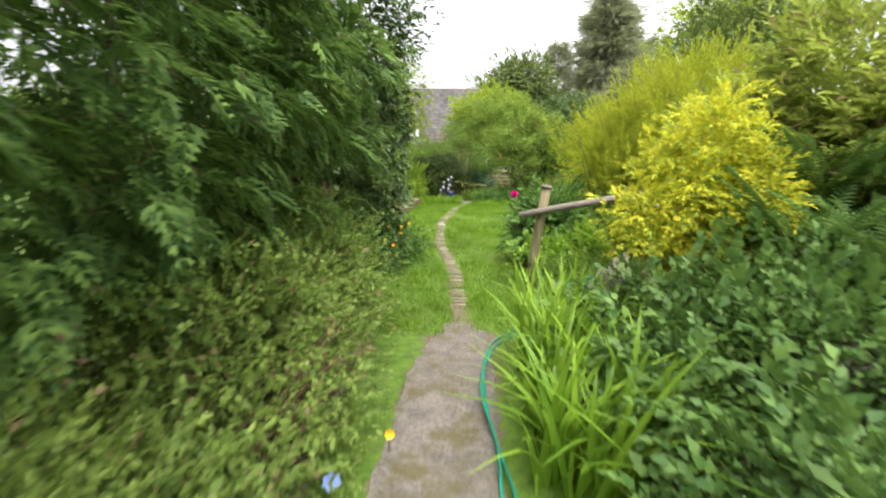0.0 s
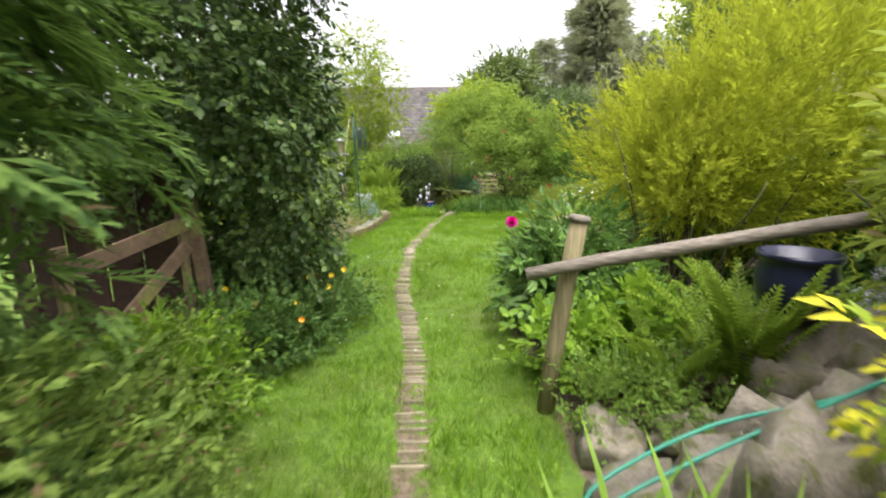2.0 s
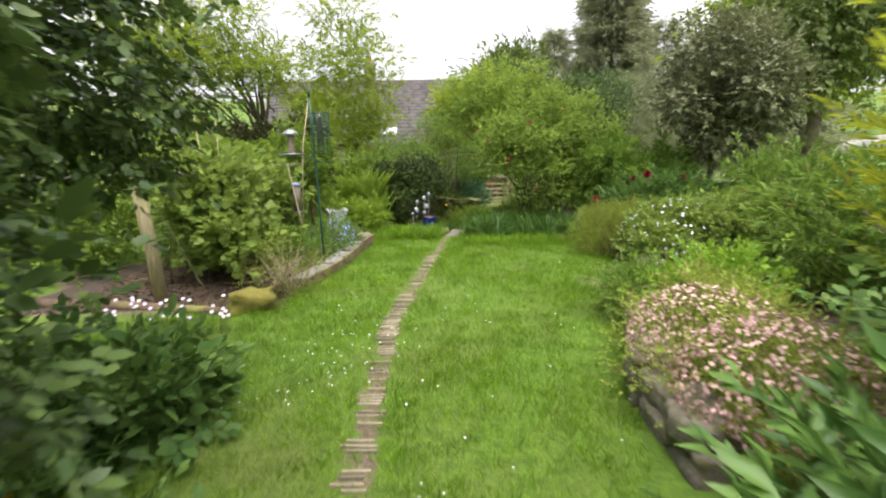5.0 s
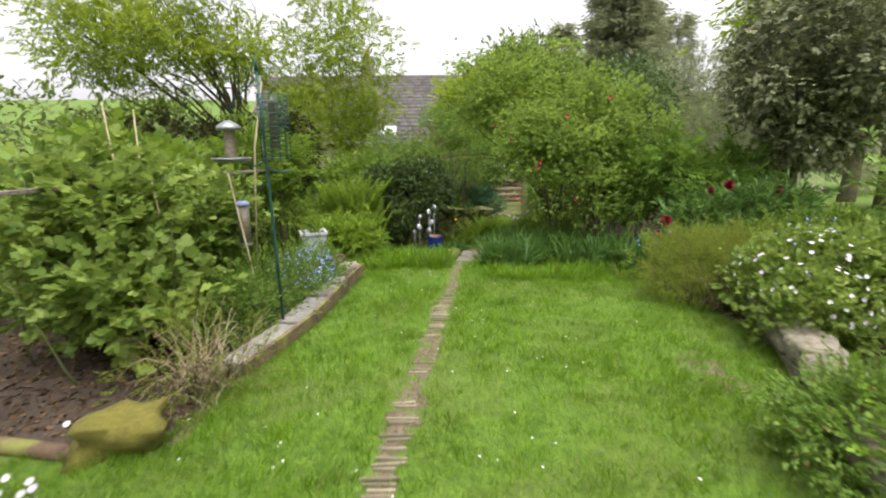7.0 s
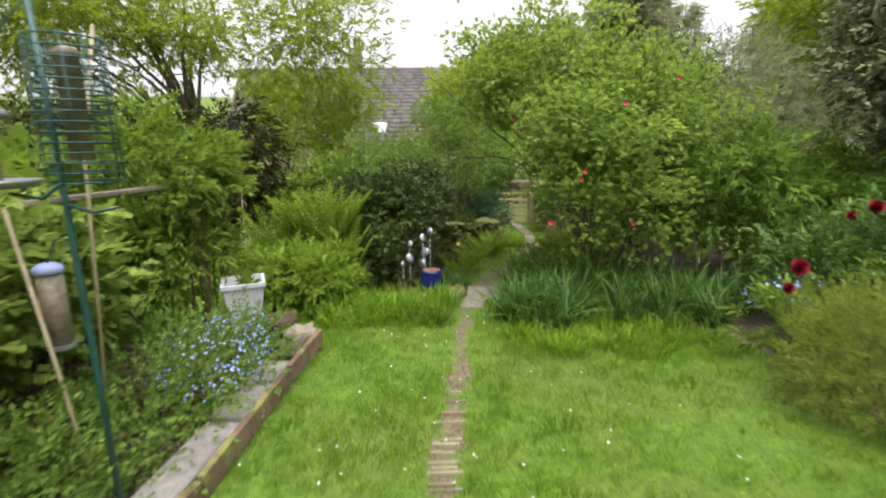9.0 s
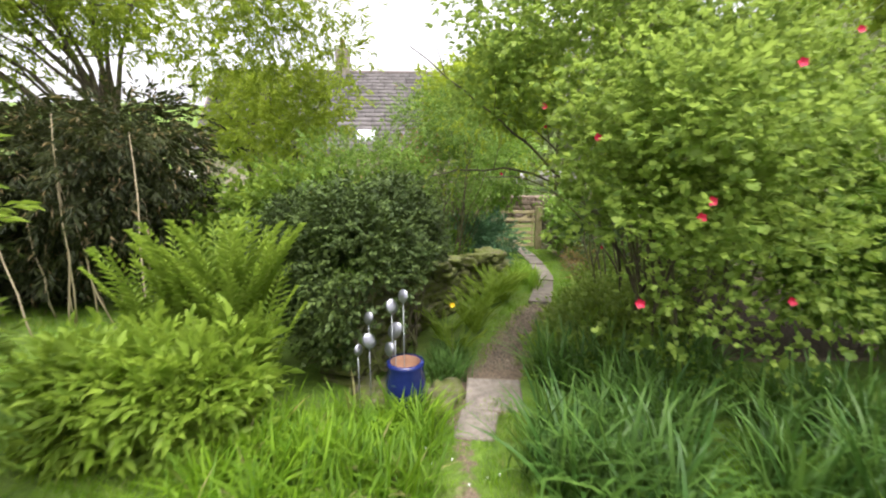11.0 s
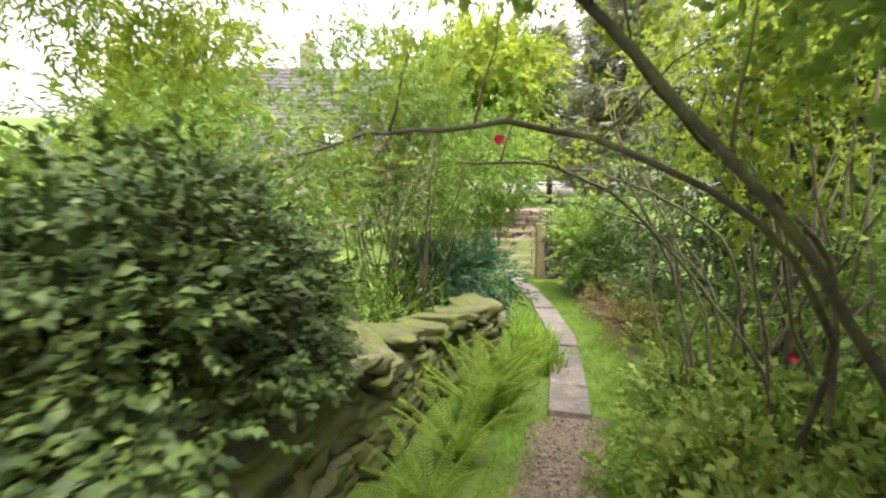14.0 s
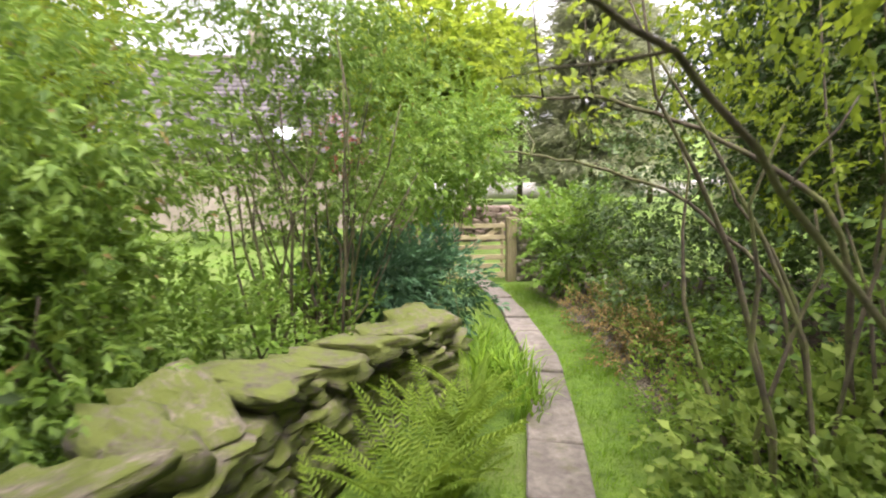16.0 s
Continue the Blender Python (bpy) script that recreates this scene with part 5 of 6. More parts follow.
arches = (((2.7, 17.2, -0.4), (2.4, 16.6, 0.6), (1.95, 16.45, 1.1), (1.37, 16.6, 1.38), (0.98, 16.6, 1.37), (0.72, 16.8, 1.36), (0.5, 16.9, 1.30)),
          ((2.9, 17.3, -0.4), (2.6, 17.2, 0.3), (2.33, 17.4, 0.72), (1.84, 17.3, 1.16), (1.5, 17.2, 1.27), (1.1, 17.2, 1.28)),
          ((2.8, 17.0, -0.4), (2.75, 17.0, 0.8), (2.38, 17.0, 1.17), (2.08, 17.0, 1.32), (1.6, 16.8, 1.7), (1.1, 16.6, 1.95)),
          ((3.2, 18.2, -0.3), (3.05, 18.3, 0.45), (2.66, 18.5, 0.85), (2.2, 18.6, 1.0), (1.9, 18.8, 1.05)),
          ((3.2, 18.0, -0.3), (2.9, 17.9, 0.8), (2.5, 18.1, 1.1), (2.15, 18.3, 1.24), (1.85, 18.5, 1.27)),
          ((2.7, 16.6, -0.35), (2.4, 16.3, 0.4), (1.91, 16.3, 1.06), (1.35, 16.3, 1.6), (0.97, 16.3, 1.9), (0.3, 16.7, 2.5)))
for i, pts in enumerate(arches):
    P = np.array(pts)
    f = np.linspace(0, len(P) - 1, 22)
    Q = np.column_stack([np.interp(f, np.arange(len(P)), P[:, j]) for j in range(3)])
    Q[1:-1] = (Q[:-2] + 2 * Q[1:-1] + Q[2:]) / 4
    leaf_part("branch", tube(Q, (0.015, 0.012, 0.018, 0.012, 0.014, 0.022)[i], 0.005, 7, 0.006), M_BARK, thorn, smooth=True)
    for j in range(10, 22, 3):
        e = Q[j] + rng.normal(0, 0.18, 3) + np.array([0, 0, 0.22])
        leaf_part("twig", tube(bow(Q[j], e, 0.02, 4, 0.02), 0.005, 0.002, 5), M_BARK, thorn)
for s in rising_stems(26, (3.05, 17.6), 0.35, 2.4, 0.25, 0.05):
    leaf_part("stem", tube(s, rng.uniform(0.007, 0.018), 0.004), M_BARK, thorn, smooth=True)
for x, y, z in ((1.16, 16.55, 1.33), (1.5, 16.3, 1.75), (2.2, 16.6, 0.6)):
    bloom(thorn, (x, y, z), 0.02, M_ROSERED, "single", facing=(-0.3, -0.9, 0.2))
tuft = [(1.2, 16.7, 1.45, 0.25, 0.2, 0.12), (0.75, 16.8, 1.45, 0.3, 0.2, 0.12), (1.7, 16.6, 1.5, 0.3, 0.25, 0.2), (2.2, 16.9, 1.4, 0.3, 0.3, 0.25), (1.5, 17.2, 1.35, 0.25, 0.2, 0.12), (2.0, 18.4, 1.3, 0.3, 0.2, 0.15)]
leaf_part("leafage", clumps(tuft, 330, SP_ROUND, 0.12, clump=0.12, depth=0.4, droop=0.2), M_TREE, thorn, kind="stuff")

shrub("willow_shrub", "airy many-stemmed willow with fresh narrow leaves behind the wall", "shrub",
      lump_set((0.85, 20.0, 1.5), (0.95, 0.7, 1.1), 11, 0.4, 61), 3100, SP_MED, 0.10, M_PRIVET_WILD, rising_stems(30, (0.75, 19.8), 0.42, 2.4, 0.16, 0.05), 0.015, clump=0.16, depth=0.35, droop=0.0, floor_z=0.3)
shrub("elder_bush", "soft green elder bush behind the mossy wall", "shrub", lump_set((-0.5, 18.6, 0.85), (0.95, 1.0, 1.1), 12, 0.42, 62), 3300, SP_MED, 0.11, M_PRIVET_WILD, rising_stems(6, (-0.4, 18.5), 0.3, 1.4, 0.2), 0.014, clump=0.15, depth=0.25, floor_z=0.05)
shrub("hazel_bush", "light green hazel bush over the garden's end", "shrub", lump_set((2.1, 22.2, 1.1), (0.6, 0.7, 1.1), 8, 0.45, 63), 1300, SP_ROUND, 0.19, M_LUSH, rising_stems(6, (1.9, 22), 0.25, 1.8, 0.1), 0.015, clump=0.15, depth=0.25, floor_z=0.1)
shrub("euphorbia", "blue-green euphorbia spilling behind the wall's end", "plant", [(1.25, 20.3, 0.05, 0.42, 0.35, 0.38), (1.65, 20.6, 0.0, 0.35, 0.3, 0.36)], 1100, SP_LANCE, 0.15, M_TEAL, clump=0.09, droop=-0.2, floor_z=0.0)
shrub("ivy_bank", "dark ivy and scrub on the bank beside the path", "shrub", [(4.0, 19.3, 0.0, 0.6, 0.9, 0.55), (4.2, 20.8, 0.0, 0.65, 0.9, 0.6), (4.3, 22.2, -0.1, 0.6, 0.9, 0.6), (4.6, 21, 0.8, 0.9, 1.6, 0.9)], 2600, SP_ROUND, 0.17, M_IVY, rising_stems(6, (4.4, 20.5), 0.3, 1.2, 0.4), 0.02, clump=0.14, droop=0.3, floor_z=0.0)
shrub("holly_bush", "tall dark green holly on the bank", "shrub", lump_set((5.0, 19.4, 2.0), (1.0, 1.6, 1.9), 16, 0.55, 67) + lump_set((4.35, 19.7, 2.3), (0.6, 0.8, 1.6), 10, 0.5, 68), 6500, SP_ROUND, 0.16, M_IVY, rising_stems(5, (4.9, 19.3), 0.25, 2.2, 0.3), 0.03, fill=500, clump=0.15, floor_z=0.1)
shrub("laurel_bush", "light green bush beside the gate pier", "shrub", [(3.95, 22.6, -0.1, 0.45, 0.5, 0.55), (4.1, 23.3, 0.2, 0.5, 0.5, 0.5)], 1000, SP_BIG, 0.14, M_LUSH, clump=0.12, droop=-0.1, floor_z=0.0)
# the yew shares the conifers' needle colour, lightened for haze
shrub("yew_tree", "yew behind the bank with haze-paled needles", "tree", lump_set((7.6, 21.0, 1.9), (1.5, 1.8, 1.7), 9, 0.9, 64), 2200, SP_FINE, 0.4, M_HAZECON, rising_stems(2, (7.6, 21), 0.2, 2.5, 0.1), 0.09, clump=0.25, floor_z=0.1)
shrub("bank_weeds", "low leafy weeds on the path's bank", "plant", [(2.75, 17.5, -0.45, 0.45, 0.6, 0.26), (2.3, 16.6, -0.4, 0.5, 0.6, 0.28), (3.2, 18.6, -0.35, 0.4, 0.5, 0.25), (1.95, 15.6, -0.3, 0.45, 0.45, 0.3), (1.95, 16.1, -0.25, 0.38, 0.5, 0.3), (2.1, 15.1, -0.2, 0.4, 0.4, 0.3), (2.4, 17.0, -0.3, 0.4, 0.5, 0.3)] + [(float(path_x(q)) + 1.2, q, float(land(float(path_x(q)) + 1.2, q)) + 0.05, 0.32, 0.4, 0.24) for q in (17.4, 18.1, 18.8, 19.5, 20.2, 21.0)] + [(float(path_x(q)) + 0.55, q, float(land(float(path_x(q)) + 0.5, q)) + 0.03, 0.25, 0.3, 0.2) for q in (15.7, 16.2, 16.7, 17.2)], 6400, SP_ROUND, 0.10, M_SHRUB, clump=0.1, droop=-0.1, floor_z=0.0)
shrub("path_nettles", "fresh light green nettles and weeds lining the lower path", "plant", [(1.75, 15.75, -0.22, 0.3, 0.3, 0.22), (1.95, 16.1, -0.2, 0.34, 0.34, 0.25), (2.15, 16.55, -0.22, 0.34, 0.34, 0.24), (2.3, 15.9, -0.1, 0.34, 0.34, 0.26), (2.4, 17.1, -0.28, 0.3, 0.4, 0.24), (1.7, 16.2, -0.3, 0.25, 0.3, 0.2), (2.7, 17.35, -0.22, 0.32, 0.32, 0.24), (3.05, 17.1, -0.18, 0.34, 0.34, 0.26), (2.75, 16.6, -0.2, 0.34, 0.34, 0.26), (2.8, 17.95, -0.3, 0.3, 0.34, 0.24), (3.3, 18.0, -0.2, 0.34, 0.34, 0.26)], 4600, SP_BIG, 0.10, M_RASP, clump=0.1, droop=-0.1, floor_z=0.0)
shrub("bank_bush", "loose light green bush on the bank among bare stems", "shrub", lump_set((3.9, 17.6, 0.5), (0.8, 0.9, 0.9), 9, 0.4, 66) + [(3.3, 17.2, -0.1, 0.4, 0.4, 0.35), (3.5, 18.6, 0.0, 0.4, 0.5, 0.4)], 1500, SP_ROUND, 0.15, M_PRIVET_WILD, rising_stems(8, (3.8, 17.6), 0.25, 1.3, 0.25), 0.012, clump=0.14, floor_z=0.0)
shrub("leaf_litter_bank", "brown dead leaves and ferns on the steep bank", "leaf litter", [(3.35, 19.6, -0.5, 0.25, 0.8, 0.3), (3.55, 21.0, -0.6, 0.25, 0.9, 0.3)], 900, SP_SMALL, 0.10, M_DRY, clump=0.08, droop=0.3, floor_z=0.0)

shrub("wall_undergrowth", "lush green undergrowth filling the ground behind the wall", "plant", [(0.2, 18.9, -0.1, 0.6, 0.7, 0.4), (0.6, 20.0, -0.2, 0.7, 0.8, 0.45), (-0.6, 20.2, -0.1, 0.9, 1.0, 0.6), (1.5, 21.4, -0.4, 0.7, 0.7, 0.5)], 2000, SP_ROUND, 0.14, M_LUSH, clump=0.12, droop=-0.1, floor_z=0.0)
shrub("boundary_hedge", "mixed green hedge along the garden's far side", "hedge", lump_set((-7.4, 13.0, 0.7), (1.3, 3.6, 1.2), 16, 0.9, 65) + lump_set((-6.0, 17.0, 1.0), (1.0, 2.0, 1.0), 12, 0.7, 165), 4800, SP_FAR, 0.26, M_FAR, clump=0.2, floor_z=0.0)

# ---------------------------------------------------------------- right-hand beds
shrub("saxifrage_mound", "mound of pinkish-brown saxifrage spilling over the wall", "plant", [(1.95, 8.05, 0.28, 0.45, 0.5, 0.30), (2.2, 8.6, 0.25, 0.4, 0.4, 0.3), (1.9, 7.5, 0.32, 0.45, 0.4, 0.3)], 2600, SP_SMALL, 0.09, M_HEATH, clump=0.07, droop=-0.2, floor_z=0.0)
fp, fn = blob_points([(1.95, 8.05, 0.30, 0.47, 0.52, 0.33), (1.9, 7.5, 0.34, 0.47, 0.42, 0.33)], 4200, 0.06, low=-0.7)
sax = bpy.data.objects["saxifrage_mound"]
leaf_part("blossom", place([leaf_shape(1, 0.9, 0.05)], fp, rng.normal(0, 1, fp.shape), fn, np.full(len(fp), 0.027)), M_PALEPINK, sax, "pale pink blossom", kind="stuff")
shrub("mantle_clump", "yellow-green round-leaved clump over the wall", "plant", [(2.35, 9.0, 0.3, 0.34, 0.4, 0.18), (2.8, 9.3, 0.33, 0.38, 0.4, 0.2)], 1100, SP_OVAL, 0.08, M_STRAP, clump=0.1, droop=-0.2, floor_z=0.0)
shrub("dwarf_box", "small rounded light green bush at the wall's foot", "shrub", [(2.15, 9.35, 0.17, 0.30, 0.32, 0.27), (2.4, 9.6, 0.15, 0.2, 0.25, 0.22)], 2200, SP_SMALL, 0.09, M_PRIVET_WILD, clump=0.06, droop=-0.2, floor_z=0.0)
shrub("heather_bush", "round yellow-green heather with a brown woody middle", "shrub", [(2.8, 12.15, 0.26, 0.36, 0.36, 0.32), (3.15, 12.0, 0.28, 0.38, 0.36, 0.34)], 3600, SP_FINE, 0.10, M_HEATH, rising_stems(16, (2.9, 12.0), 0.2, 0.5, 0.15), 0.007, stem_material=M_OLDWOOD, clump=0.08, droop=-0.5, floor_z=0.05)
heather = bpy.data.objects["heather_bush"]
for i in range(60):
    x, y = 2.95 + rng.normal(0, 0.12), 11.75 + rng.normal(0, 0.07)
    leaf_part("bare_twig", tube(bow((x, y, 0.0), (x + rng.normal(0, 0.13), y - rng.uniform(0.02, 0.2), rng.uniform(0.2, 0.42)), 0.02, 5, 0.012), 0.006, 0.002, 4), M_OLDWOOD if i % 3 else M_CANE, heather, "bare brown twig")
ger = shrub("geranium_mound", "green geranium mound with pale lilac flowers on the wall", "plant", [(3.3, 11.2, 0.38, 0.5, 0.5, 0.38), (3.0, 10.8, 0.3, 0.35, 0.35, 0.3), (3.9, 11.0, 0.45, 0.5, 0.5, 0.4)], 3600, SP_LOBED, 0.05, M_RASP, fill=400, clump=0.07, droop=-0.1, floor_z=0.0)
for i, (p, q) in enumerate(zip(*blob_points([(3.25, 11.15, 0.40, 0.52, 0.52, 0.40), (3.0, 10.8, 0.32, 0.37, 0.37, 0.32)], 150, 0.02, low=-0.2))):
    bloom(ger, tuple(p), 0.019, M_LILACPET if i % 2 else M_DAISY, "tiny", facing=tuple(q))
redp = shrub("red_peonies", "dark green peony clump with deep crimson double flowers", "shrub", [(4.5, 13.6, 0.4, 0.55, 0.45, 0.42), (3.9, 13.7, 0.35, 0.4, 0.4, 0.4)], 900, SP_LANCE, 0.2, M_PEONY, clump=0.1, droop=-0.1, floor_z=0.0)
for x, y, z, r in ((4.55, 13.4, 0.93, 0.075), (4.0, 13.5, 0.98, 0.075), (3.75, 13.45, 0.92, 0.05), (2.95, 12.95, 0.62, 0.075), (2.85, 12.9, 0.48, 0.05), (4.9, 13.5, 0.9, 0.06)):
    leaf_part("stem", tube(bow((x, y + 0.1, 0.0), (x, y, z), 0, 4, 0.01), 0.006, 0.004, 5), M_STEM, redp)
    bloom(redp, (x, y, z), r, M_CRIMSON, "double", facing=(-0.2, -0.8, 0.5))
blues = shrub("bluebell_patch", "scattered pale blue flowers among the peonies", "flowers", [(3.6, 12.9, 0.2, 0.9, 0.4, 0.25), (4.6, 12.7, 0.3, 0.8, 0.4, 0.3)], 1100, SP_LANCE, 0.15, M_SHRUB, clump=0.1, droop=-0.4, floor_z=0.0)
fp, fn = blob_points([(3.1, 13.2, 0.3, 0.4, 0.2, 0.2), (4.4, 12.6, 0.45, 0.6, 0.25, 0.25)], 260, 0.1, low=-0.2)
leaf_part("blossom", place([leaf_shape(1, 0.8, 0.05)], fp, rng.normal(0, 1, fp.shape), fn, np.full(len(fp), 0.03)), M_BLUE, blues, "pale blue blossom", kind="stuff")
shrub("perennial_bed", "tall mixed green perennials filling the back of the bed", "plant", lump_set((5.0, 11.4, 0.6), (1.0, 1.2, 0.7), 8, 0.45, 71) + lump_set((4.4, 9.6, 0.5), (1.1, 0.9, 0.7), 8, 0.42, 72), 2600, SP_LANCE, 0.2, M_PRIVET_WILD, clump=0.14, droop=-0.2, floor_z=0.0)
shrub("golden_elder", "yellow-green leafy bush at the back of the bed", "shrub", lump_set((4.4, 15.2, 0.8), (1.3, 0.6, 0.7), 9, 0.42, 73), 1700, SP_LANCE, 0.2, M_LUSH, clump=0.14, floor_z=0.0)
shrub("grey_holm_tree", "rounded grey-green evergreen tree on a short trunk", "tree", lump_set((5.9, 14.9, 2.55), (1.35, 1.2, 1.15), 13, 0.55, 74), 7000, SP_OVAL, 0.13, M_OLIVE, [bow((5.9, 14.9, -0.3), (5.85, 14.9, 2.2), 0, 6, 0.02)] + [bow((5.88, 14.9, 1.2), (5.9 + a, 14.9 + b, 2.6), 0, 5, 0.02) for a, b in ((0.7, 0.1), (-0.6, 0.3), (0.2, -0.6))], 0.09, clump=0.16, depth=0.2)

bed_wall = thing("bed_wall", (2.3, 9.6, 0), "low dry-laid grey stone wall edging the raised bed", "wall")
WX, WY = (1.45, 1.50, 1.95, 2.5, 2.82, 3.0), (7.2, 8.0, 9.0, 10.1, 10.95, 11.4)
GS = stone_set(5, 0.12)
y = 7.25
i = 0
while y < 11.3:
    L = rng.uniform(0.22, 0.36)
    x = float(np.interp(y + L / 2, WY, WX))
    a = math.atan2(float(np.interp(y + L, WY, WX)) - float(np.interp(y, WY, WX)), L)
    for c in range(2):
        stone_piece("stone", GS[i % 5], M_GREYSTONE, bed_wall, (x + 0.10 + rng.normal(0, 0.01), y + L / 2 + 0.06 * c, float(land(x, y)) + 0.05 + 0.13 * c), (0.26, L * 1.02, 0.155), (0, rng.normal(0, 0.04), -a))
        i += 1
    y += L * math.cos(a)

# ---------------------------------------------------------------- mossy dry-stone wall by the lower path
dry = thing("dry_stone_wall", (0.8, 18.0, -0.5), "tumbledown dry-stone wall thick with green moss", "wall")
LX, LY, LZ = (-0.15, 0.15, 0.48, 0.78, 0.98, 1.3, 1.82), (15.6, 16.6, 17.5, 18.05, 18.6, 19.2, 19.8), (0.0, 0.16, 0.17, 0.12, 0.07, 0.0, -0.10)
MS = stone_set(7, 0.2)
CS = stone_set(6, 0.26)
i = 0
for c in range(5):
    y = 15.6 + 0.1 * (c % 2)
    while y < 19.75:
        L = rng.uniform(0.22, 0.42)
        f = y + L / 2
        x, top = float(np.interp(f, LY, LX)), float(np.interp(f, LY, LZ)) - 0.06
        g = float(land(x + 0.1, f))
        h = (top - g) / 5
        a = math.atan2(float(np.interp(y + L, LY, LX)) - float(np.interp(y, LY, LX)), L)
        stone_piece("stone", MS[i % 7], M_STONE, dry, (x - 0.14 + 0.05 * (2 - c) * 0.4 + rng.normal(0, 0.02), f, g + h * (c + 0.5)), (rng.uniform(0.34, 0.44), L * 1.06, h * rng.uniform(1.05, 1.3)), (rng.normal(0, 0.06), rng.normal(0, 0.06), -a + rng.normal(0, 0.08)))
        i += 1
        y += L * math.cos(a)
y = 16.2
while y < 19.7:
    L = rng.uniform(0.22, 0.44)
    f = y + L / 2
    x, top = float(np.interp(f, LY, LX)), float(np.interp(f, LY, LZ))
    a = math.atan2(float(np.interp(y + L, LY, LX)) - float(np.interp(y, LY, LX)), L)
    stone_piece("capstone", CS[i % 6], M_STONE, dry, (x - 0.14 + rng.normal(0, 0.05), f, top - 0.03 + rng.normal(0, 0.02)), (rng.uniform(0.36, 0.54), L * 0.95, rng.uniform(0.11, 0.18)), (rng.normal(0, 0.14), 0.08 + rng.normal(0, 0.14), -a + rng.normal(0, 0.25)))
    i += 1
    y += L * math.cos(a) * 1.06
for x, y, n, L in ((1.15, 17.7, 18, 0.55), (1.35, 18.2, 20, 0.62), (1.6, 18.75, 18, 0.55), (0.95, 17.2, 16, 0.5), (0.62, 16.7, 14, 0.45), (0.72, 16.2, 14, 0.42), (0.98, 17.0, 12, 0.42), (1.8, 19.2, 14, 0.5), (1.55, 18.35, 14, 0.45)):
    fern((x, y), n, L, M_FERN, "bright green fern growing at the foot of the mossy wall", 0.9, "ferns under the wall")
spots = [(rng.uniform(1.9, 2.25), rng.uniform(19.0, 20.6)) for _ in range(24)]
strap_clump("tall_verge_grass", "tall feathery grass at the wall's end", "grass", spots, 22, 0.42, M_STRAP, 0.2)
spots = [(0.42 + rng.uniform(0, 0.32), rng.uniform(15.6, 16.3)) for _ in range(22)]
strap_clump("wall_foot_grass", "dark tufts of grass at the wall's foot", "grass", spots, 22, 0.3, M_IRIS, 0.4)
spots = [(float(path_x(y)) + 0.45 + rng.uniform(0, 0.4), y) for y in rng.uniform(15.6, 17.4, 22)]
strap_clump("path_side_grass", "green grass tufts beside the lower path", "grass", spots, 22, 0.26, M_STRAP, 0.4)
cup = thing("buttercup", (0.65, 15.9, -0.35), "single yellow buttercup on a tall stem", "flower")
leaf_part("stem", tube(bow((0.65, 15.92, -0.37), (0.65, 15.9, 0.23), 0.0, 5, 0.01), 0.003, 0.002, 5), M_STEM, cup)
bloom(cup, (0.65, 15.9, 0.24), 0.03, M_YELLOW, "poppy", facing=(0, -0.8, 0.6))

# the field gate
gate = thing("field_gate", (3.0, 24.5, -0.95), "weathered timber field gate with flat bars, closed", "gate")
GZ = float(land(3.0, 24.5))
for k, h in enumerate((0.12, 0.28, 0.44, 0.62, 0.80, 1.0)):
    plank("bar", (2.05, 24.5, GZ + h + 0.01), (3.47, 24.5, GZ + h), 0.095 if k < 3 else 0.075, 0.03, M_GATE, gate)
plank("brace", (2.1, 24.54, GZ + 0.1), (3.4, 24.54, GZ + 0.98), 0.08, 0.03, M_GATE, gate)
plank("stile", (3.42, 24.53, GZ + 0.05), (3.42, 24.53, GZ + 1.06), 0.08, 0.04, M_GATE, gate)
plank("stile", (2.1, 24.53, GZ + 0.05), (2.1, 24.53, GZ + 1.06), 0.08, 0.04, M_GATE, gate)
gp = thing("gate_post", (3.58, 24.5, GZ), "stout square timber gatepost", "post")
part("post", box_bm((0.17, 0.17, 1.3), 0.015, (3.58, 24.5, GZ + 0.5)), M_POST, gp)
gp2 = thing("gate_post", (1.92, 24.5, GZ), "stout square timber gatepost", "post")
part("post", box_bm((0.17, 0.17, 1.3), 0.015, (1.92, 24.5, GZ + 0.5)), M_POST, gp2)
pier = thing("stone_pier", (4.1, 24.6, GZ), "dry-stone field wall ending beside the gatepost", "wall")
i = 0
for c in range(8):
    x = 3.7 + 0.06 * (c % 2)
    while x < 5.6:
        L = rng.uniform(0.2, 0.36)
        stone_piece("stone", GS[i % 5], M_GREYSTONE, pier, (x + L / 2, 24.6 + rng.normal(0, 0.02), float(land(x, 24.6)) + 0.07 + 0.135 * c), (L * 1.03, 0.45, 0.15), (rng.normal(0, 0.05), rng.normal(0, 0.05), rng.normal(0, 0.08)))
        i += 1
        x += L
shrub("pier_ivy", "green ivy over the top of the field wall", "plant", [(4.5, 24.5, 0.2, 0.8, 0.4, 0.4), (5.2, 24.5, 0.0, 0.6, 0.4, 0.6)], 600, SP_BIG, 0.16, M_LUSH, clump=0.14, floor_z=0.0)

